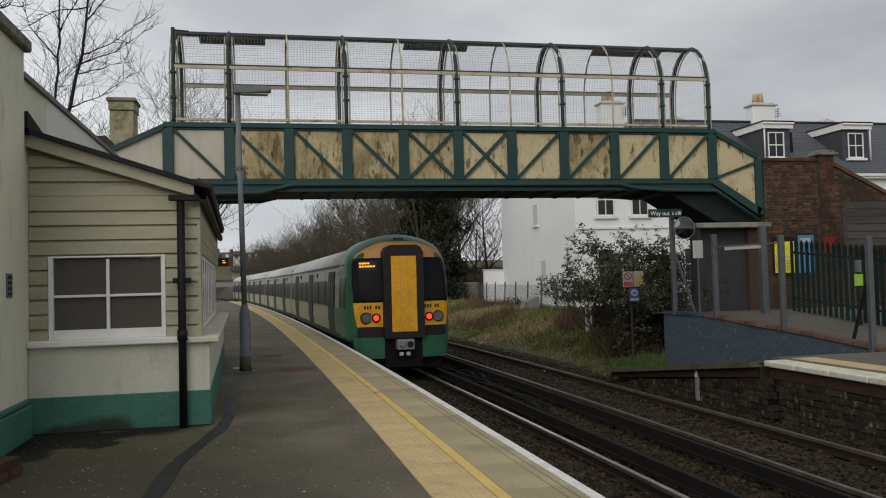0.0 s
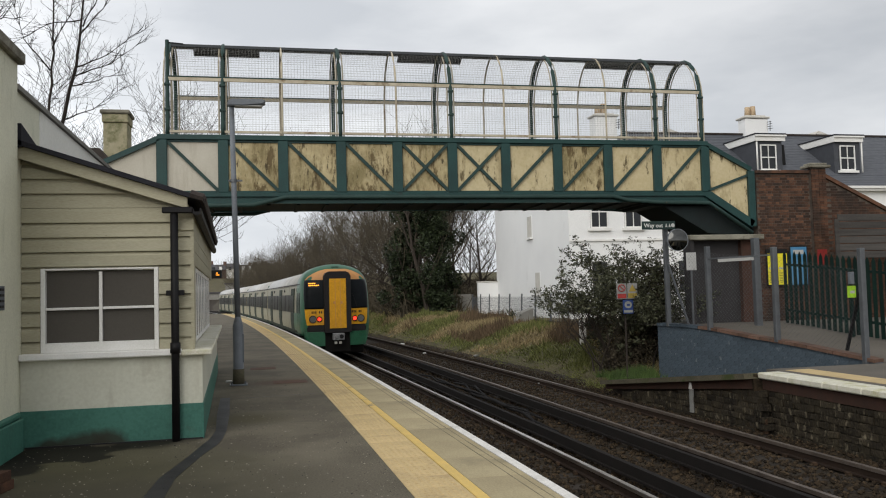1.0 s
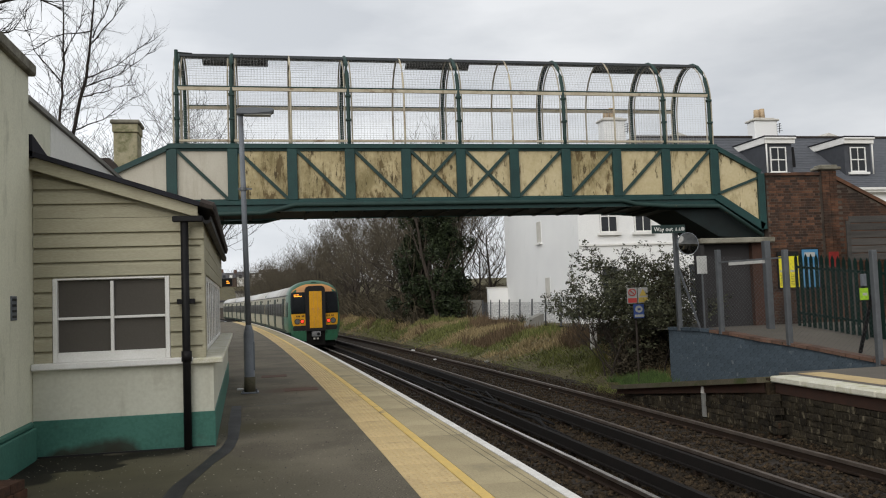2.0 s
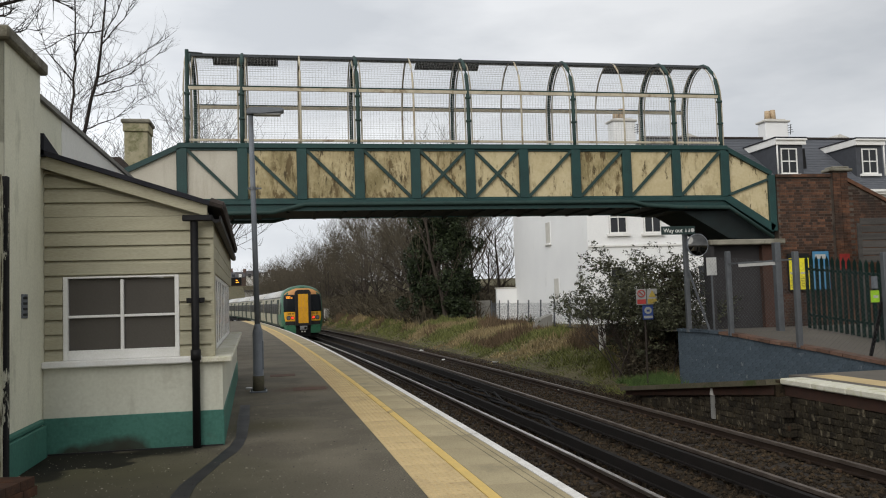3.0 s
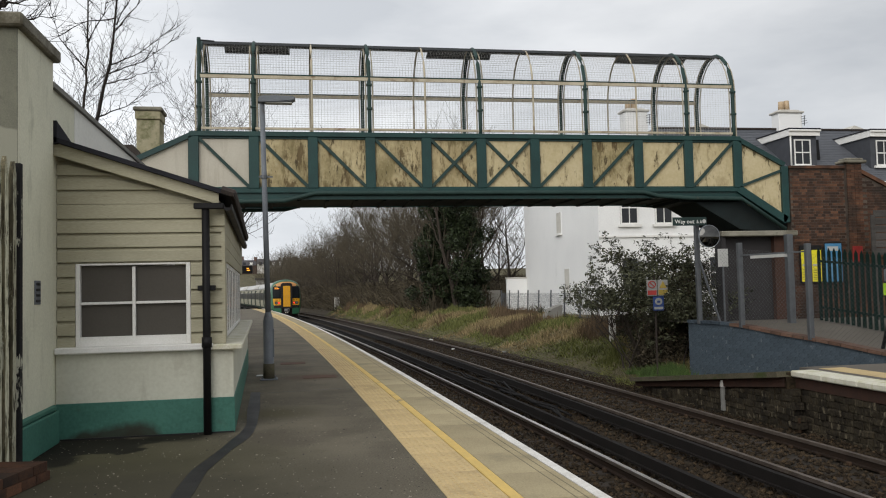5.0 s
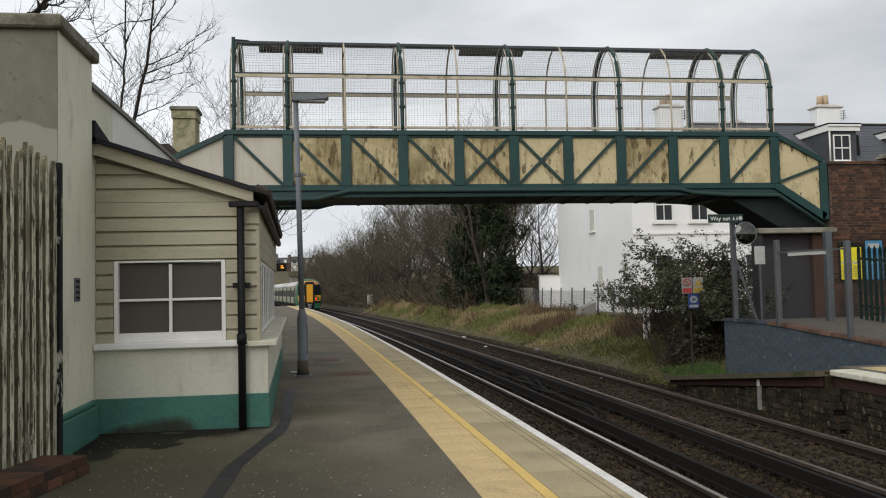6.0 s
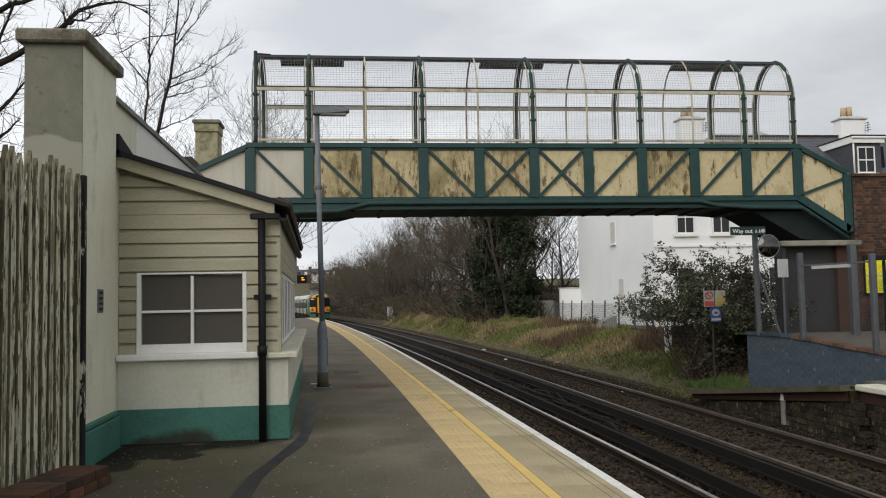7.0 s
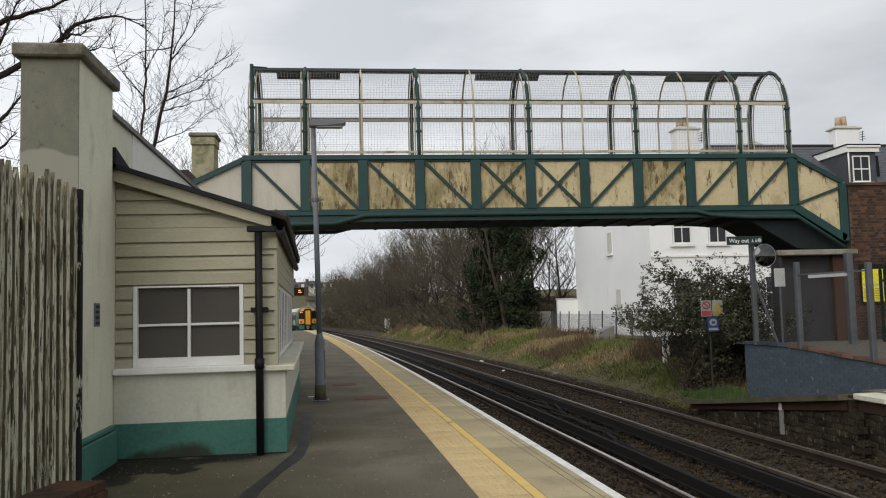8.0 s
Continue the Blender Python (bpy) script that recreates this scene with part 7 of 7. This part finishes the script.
def build_scrub():
    """Brambles and undergrowth under the trees."""
    rnd = random.Random(31)
    verts, faces = [], []
    for _ in range(26000):
        y = 56 + 110 * rnd.random() ** 1.2
        s = rnd.uniform(7.6 if y < 88 else 6.4, 22)
        x = track_x(y) + s
        if x > HX - 1.5 and y < 57:
            continue
        z = ground_z(x, y)
        h = rnd.uniform(0.35, 1.9) * smooth01((s - 5.6) / 3)
        d = Vector((rnd.gauss(0, 1.3), rnd.gauss(0, 0.6), 0))
        w = rnd.uniform(0.012, 0.03) * (1 + y / 90)
        p = Vector((x, y, z))
        q = p + Vector((d.x * 0.5, d.y * 0.5, h))
        e = q + Vector((d.x, d.y, rnd.uniform(-0.5, 0.4)))
        i = len(verts)
        verts += [p - Vector((w, 0, 0)), p + Vector((w, 0, 0)), q + Vector((w, 0, 0)), q - Vector((w, 0, 0)), e]
        faces += [(i, i + 1, i + 2, i + 3), (i + 3, i + 2, i + 4)]
    ob = thing("undergrowth", (10, 90, 0), "brown bramble thicket under the bare trees", "undergrowth", kind="stuff")
    part_raw("thicket", verts, faces, THICKET, ob, kind="stuff")
    # grass and dead growth on the bank
    verts, faces, dverts, dfaces, bverts, bfaces = [], [], [], [], [], []
    for _ in range(95000):
        y = 20.5 + 75 * rnd.random() ** 1.7
        s = 5.2 + 5.8 * rnd.random() ** 0.75
        x = track_x(y) + s
        if x > 12.6 and y < 53:
            continue
        z = ground_z(x, y)
        patch = noise.noise((x * 0.35, y * 0.22, 3.0)) + 0.24 * (s < 7.0) - 0.01
        brown = noise.noise((x * 0.4, y * 0.2, 9.0)) > 0.29 + rnd.uniform(-0.12, 0.12) and s > 6.6
        grow = smooth01((s - 5.5) / 1.6) * 0.75 + 0.25
        tuft = 0.55 + 1.5 * max(0.0, noise.noise((x * 1.3, y * 0.9, 5.0)) + 0.1)
        h = rnd.uniform(0.08, 0.34) * grow * tuft * (1.9 if brown else 1.0)
        w = 0.008 + 0.0004 * y
        p = Vector((x, y, z - 0.02))
        q = p + Vector((rnd.gauss(0, 0.10), rnd.gauss(0, 0.08), h))
        v, f = (bverts, bfaces) if brown else (verts, faces) if patch + rnd.uniform(-0.15, 0.15) > 0.03 else (dverts, dfaces)
        i = len(v)
        v += [p - Vector((w, 0, 0)), p + Vector((w, 0, 0)), q]
        f.append((i, i + 1, i + 2))
    ob = thing("bank_grass", (9, 35, -0.5), "rough green and straw-coloured grass on the bank", "grass", kind="stuff")
    part_raw("green_blades", verts, faces, GRASS, ob, kind="stuff")
    part_raw("straw_blades", dverts, dfaces, DRY_GRASS, ob, kind="stuff")
    part_raw("dead_stalks", bverts, bfaces, BRAMBLE, ob, kind="stuff")


build_scrub()


def build_bush():
    rnd = random.Random(77)
    ob = thing("evergreen_bush", (9.75, 22.0, -0.7), "large untidy evergreen bush with bare lower stems", "bush", local=True)
    verts, faces = [], []
    tips = []
    stems = ([], [])

    def stem(p, d, length, r, level):
        pts = [p]
        for i in range(5):
            d = (d + Vector((rnd.gauss(0, 0.14), rnd.gauss(0, 0.14), rnd.gauss(0, 0.08) - 0.03 * level))).normalized()
            p = p + d * length / 5
            pts.append(p)
        for i in range(5):
            a, b = pts[i], pts[i + 1]
            k = len(stems[0])
            ra, rb = r * (1 - i / 6), r * (1 - (i + 1) / 6)
            for q, rr in ((a, ra), (b, rb)):
                for j in range(3):
                    stems[0].append(q + Vector((math.cos(j * 2.09) * rr, math.sin(j * 2.09) * rr, 0)))
            for j in range(3):
                stems[1].append((k + j, k + (j + 1) % 3, k + 3 + (j + 1) % 3, k + 3 + j))
        if level == 2:
            tips.append(pts)
            return
        for _ in range(7 if level == 0 else 6):
            i = rnd.randrange(2, 6) if level == 0 else rnd.randrange(1, 6)
            nd = (d + Vector((rnd.gauss(0, 0.7), rnd.gauss(0, 0.7), rnd.gauss(0.1, 0.4)))).normalized()
            stem(pts[i], nd, length * rnd.uniform(0.35, 0.6), r * 0.45, level + 1)

    for k in range(28):
        a = rnd.uniform(0, math.tau)
        base = Vector((rnd.gauss(0.1, 0.38) if k < 20 else rnd.gauss(1.35, 0.25), rnd.gauss(0.1, 0.3) + (0.5 if k >= 20 else 0.0), 0))
        lean = math.cos(a)
        stem(base, Vector((lean * (0.95 if lean < 0 else 0.5) - 0.06, math.sin(a) * 0.4, 1)).normalized(), rnd.uniform(1.95, 2.75), 0.032, 0)

    def where():
        t = tips[rnd.randrange(len(tips))]
        i = rnd.randrange(2, 6)
        while t[i].x < -0.35 and t[i].z < 1.65:
            t = tips[rnd.randrange(len(tips))]
        return t[i] + Vector((rnd.gauss(0, 0.06), rnd.gauss(0, 0.06), rnd.gauss(0, 0.05)))
    leaf_clumps(rnd, 28000, where, 0.042, verts, faces)
    part_raw("stem_tangle", stems[0], stems[1], BARK, ob)
    part_raw("leaves", verts, faces, LEAF, ob)
    verts, faces = [], []

    def low():
        if rnd.random() < 0.6:
            return Vector((rnd.gauss(1.5, 0.42), rnd.uniform(0.2, 1.0), rnd.uniform(0, 2.9)))
        return Vector((rnd.uniform(-0.35, 1.3), rnd.uniform(-0.5, 1.0), abs(rnd.gauss(0, 0.8))))
    # darker brown leaves thicken the low and right parts of the bush
    leaf_clumps(rnd, 15000, low, 0.045, verts, faces)
    part_raw("dead_litter", verts, faces, THICKET, ob)
    verts, faces = [], []
    for _ in range(4200):
        x, y = rnd.uniform(8.75, 9.95), rnd.uniform(20.2, 21.6) - 0.9 * rnd.random() ** 2
        clump = noise.noise((x * 3.2, y * 2.6, 1.0)) + 0.35 * (x - 9.2)
        if clump < rnd.uniform(-0.15, 0.25):
            continue
        z = max(ground_z(x, y), -0.78)
        i = len(verts)
        q = Vector((x + rnd.gauss(0, 0.10), y + rnd.gauss(0, 0.06), z + rnd.uniform(0.06, 0.30) * (0.7 + clump)))
        verts += [(x - 0.012, y, z), (x + 0.012, y, z), q]
        faces.append((i, i + 1, i + 2))
    ob = thing("weeds", (9.3, 20.4, -0.78), "fresh green weeds at the foot of the bush", "weeds", kind="stuff")
    part_raw("blades", verts, faces, FRESH_GRASS, ob, kind="stuff")


build_bush()


# ---- far town on the hill ----
def build_town():
    rnd = random.Random(5)
    k = 0
    for row, (y, z) in enumerate(((395, 9.0), (360, 5.5))):
        x = -34.0
        while x < 6:
            w = rnd.uniform(5, 7)
            h = rnd.uniform(4.6, 5.8)
            g = ground_z(x, y)
            ob = thing("terraced_house", (x + w / 2, y, g), "distant brick terraced house with chimney", "house", "distant terraced houses")
            part("wall", B(x, x + w - 0.2, y, y + 8, g - 1, g + h - 1.5), FAR_BRICK if rnd.random() < 0.7 else CHIMNEY, ob)
            roof = part("roof", prism(bmesh.new(), [(y - 0.4, g + h - 1.5), (y + 8.4, g + h - 1.5), (y + 4, g + h + 0.9)], "x", x, x + w - 0.2), FAR_ROOF, ob)
            part("chimney", B(x + w - 1.4, x + w - 0.4, y + 3.4, y + 4.6, g + h - 0.5, g + h + 2.2), FAR_BRICK, roof)
            for xx in (x + 0.8, x + w / 2 + 0.3):
                for zz in (g + 0.9, g + 3.4):
                    part("window", B(xx, xx + 1.2, y - 0.06, y, zz, zz + 1.5), GLASS if rnd.random() < 0.6 else WHITE_PAINT, ob)
            x += w
    for x, y, w in ((-20, 240, 22), (-6, 260, 10)):
        ob = thing("long_shed", (x, y, 0), "pale low building beyond the curve", "building")
        g = ground_z(x, y)
        part("wall", B(x - w / 2, x + w / 2, y, y + 10, g - 1, g + 3.4), CONCRETE, ob)
        part("roof", B(x - w / 2 - 0.3, x + w / 2 + 0.3, y - 0.3, y + 10.3, g + 3.4, g + 3.8), FAR_ROOF, ob)


build_town()


# ---- small pieces last ----
def build_grit():
    """Pale chips and dark crumbs bedded in the worn asphalt, thinning out along the platform."""
    rng = random.Random(77)
    ob = thing("grit", (0.2, 9, 0), "pale grit and dark crumbs on the worn asphalt", "grit", kind="stuff")
    for name, count, mat in (("pale_chips", 2200, SLAB_CHIP), ("dark_crumbs", 2000, TAR)):
        verts, faces = [], []
        for _ in range(count):
            y = 5.0 + 13.0 * rng.random() ** 1.5
            x = rng.uniform(-3.2, on_track(y, EDGE - 1.24).x)
            r = rng.uniform(0.005, 0.012) * (1.7 if rng.random() < 0.06 else 1.0)
            turn, b = rng.uniform(0, 6.28), len(verts)
            for k in range(5):
                q = r * rng.uniform(0.6, 1.2)
                verts.append((x + q * math.cos(turn + k * 1.257), y + q * math.sin(turn + k * 1.257), -0.002))
            verts.append((x, y, r * 0.45))
            faces += [(b + k, b + (k + 1) % 5, b + 5) for k in range(5)]
        part_raw(name, verts, faces, mat, ob, kind="stuff")


build_grit()


def lay_pieces():
    rnd = random.Random(9)
    # tactile tiles and edge slabs, one by one
    for s0, s1, length, mat, name, far in ((EDGE - 1.20, EDGE - 0.74, 0.45, TACTILE, "tactile_tile", 62), (EDGE - 0.635, EDGE - 0.10, 0.9, SLAB, "edge_slab", 90)):
        w = s1 - s0
        bm = B(-w / 2 + 0.003, w / 2 - 0.003, -length / 2 + 0.004, length / 2 - 0.004, -0.035, 0.003, 0.003)
        if name == "tactile_tile":
            for i in range(7):
                for j in range(6):
                    x, y = -w / 2 + 0.05 + i * (w - 0.1) / 6, -length / 2 + 0.045 + j * (length - 0.09) / 5
                    box(bm, x - 0.013, x + 0.013, y - 0.013, y + 0.013, 0.002, 0.0075)
        mesh = finish(name, bm, mat)
        y = -9.5
        while y < far:
            p = on_track(y, (s0 + s1) / 2, 0)
            slope = track_x(y + 0.5) - track_x(y - 0.5)
            o = new(name, mesh)
            o.parent = platform_1
            o.matrix_basis = Matrix.Translation(p + Vector((0, 0, rnd.uniform(-0.0015, 0.001)))) @ Matrix.Rotation(-math.atan(slope), 4, "Z")
            y += length
    part("far_tactile_strip", ribbon(bmesh.new(), [y for y in NEAR if y > 61], EDGE - 1.20, EDGE - 0.74, -0.03, 0.002), TACTILE, platform_1)
    # sleepers
    mesh = finish("sleeper", B(-1.25, 1.25, -0.125, 0.125, -0.13, 0, 0.008), SLEEPER)
    for track, off in ((track_1, 0.0), (track_2, 3.45)):
        y = 4.0
        while y < 78:
            p = on_track(y, off, SLEEPER_TOP - 0.018)
            slope = track_x(y + 0.5) - track_x(y - 0.5)
            o = new("sleeper", mesh)
            o.parent = track
            o.matrix_basis = Matrix.Translation(p - OFFSET[track.name]) @ Matrix.Rotation(-slope + rnd.uniform(-0.01, 0.01), 4, "Z")
            y += 0.68
    # rail clips on the sleepers
    mesh = finish("rail_clip", box(B(-0.115, -0.066, -0.045, 0.045, 0, 0.06, 0.012), 0.066, 0.115, -0.045, 0.045, 0, 0.06, 0.012), CLIP_RUST)
    for track, off in ((track_1, 0.0), (track_2, 3.45)):
        for side in (-0.7525, 0.7525):
            y = 4.0
            while y < 26:
                slope = track_x(y + 0.5) - track_x(y - 0.5)
                o = new("rail_clip", mesh)
                o.parent = track
                o.matrix_basis = Matrix.Translation(on_track(y, off + side, SLEEPER_TOP - 0.02) - OFFSET[track.name]) @ Matrix.Rotation(-slope, 4, "Z")
                y += 0.68
    # loose ballast stones
    verts, faces = [], []
    for _ in range(34000):
        y = 5 + 40 * rnd.random() ** 1.6
        s = rnd.uniform(-1.2, 5.9)
        r = rnd.uniform(0.018, 0.045)
        c = on_track(y, s, ground_z(track_x(y) + min(s, 4.9), y) + 0.01 + 0.02 * rnd.random())
        if min(abs(s - q) for q in (-0.7525, 0.7525, 2.6975, 4.2025)) < 0.07:
            continue
        i = len(verts)
        for dx, dy, dz in ((1, 0, 0), (-0.5, 0.9, 0.1), (-0.5, -0.9, -0.1), (0.1, 0.1, 0.8), (0, 0, -0.7)):
            verts.append((c.x + dx * r * rnd.uniform(0.7, 1.3), c.y + dy * r * rnd.uniform(0.7, 1.3), c.z + dz * r))
        faces += [(i, i + 1, i + 3), (i + 1, i + 2, i + 3), (i + 2, i, i + 3), (i, i + 4, i + 1), (i + 1, i + 4, i + 2), (i + 2, i + 4, i)]
    ob = thing("ballast_stones", (5, 15, -1.05), "loose dark brown ballast stones between the rails", "ballast", kind="stuff")
    part_raw("stones", verts, faces, STONE, ob, kind="stuff")
    # bricks of the stair tower
    tower = bpy.data.objects["stair_tower"]
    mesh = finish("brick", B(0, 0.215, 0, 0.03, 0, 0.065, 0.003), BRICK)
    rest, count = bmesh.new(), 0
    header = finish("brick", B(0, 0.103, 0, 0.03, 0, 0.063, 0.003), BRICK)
    for r in range(56):
        z = 0.5 + r * 0.075
        w = 0.215 if r % 2 else 0.103
        x = 13.33 + (0.06 if r % 2 else 0.0)
        while x < 19.5:
            top = 4.66 if x < 14.95 else 4.55 - (x + w - 15.45) * 0.4885
            if z + 0.07 < top and not 14.97 - w < x < 15.43:
                if x < 14.97 and count < 300 and z > 2.6:
                    o = new("brick", mesh if r % 2 else header)
                    o.parent = tower
                    o.matrix_basis = Matrix.Translation(Vector((x, 20.51 - rnd.uniform(0, 0.006), z)) - OFFSET[tower.name])
                    count += 1
                else:
                    box(rest, x, x + w, 20.508 - rnd.uniform(0, 0.005), 20.54, z, z + 0.063)
            x += w + 0.011
    for r in range(57):
        w = 0.218 if r % 2 else 0.104
        for k in range(2 if r % 2 else 4):
            x = 14.97 + k * (w + 0.011)
            box(rest, x, x + w, 20.385 - rnd.uniform(0, 0.004), 20.42, 0.5 + r * 0.075, 0.563 + r * 0.075)
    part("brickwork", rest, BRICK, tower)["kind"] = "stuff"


lay_pieces()
motions()
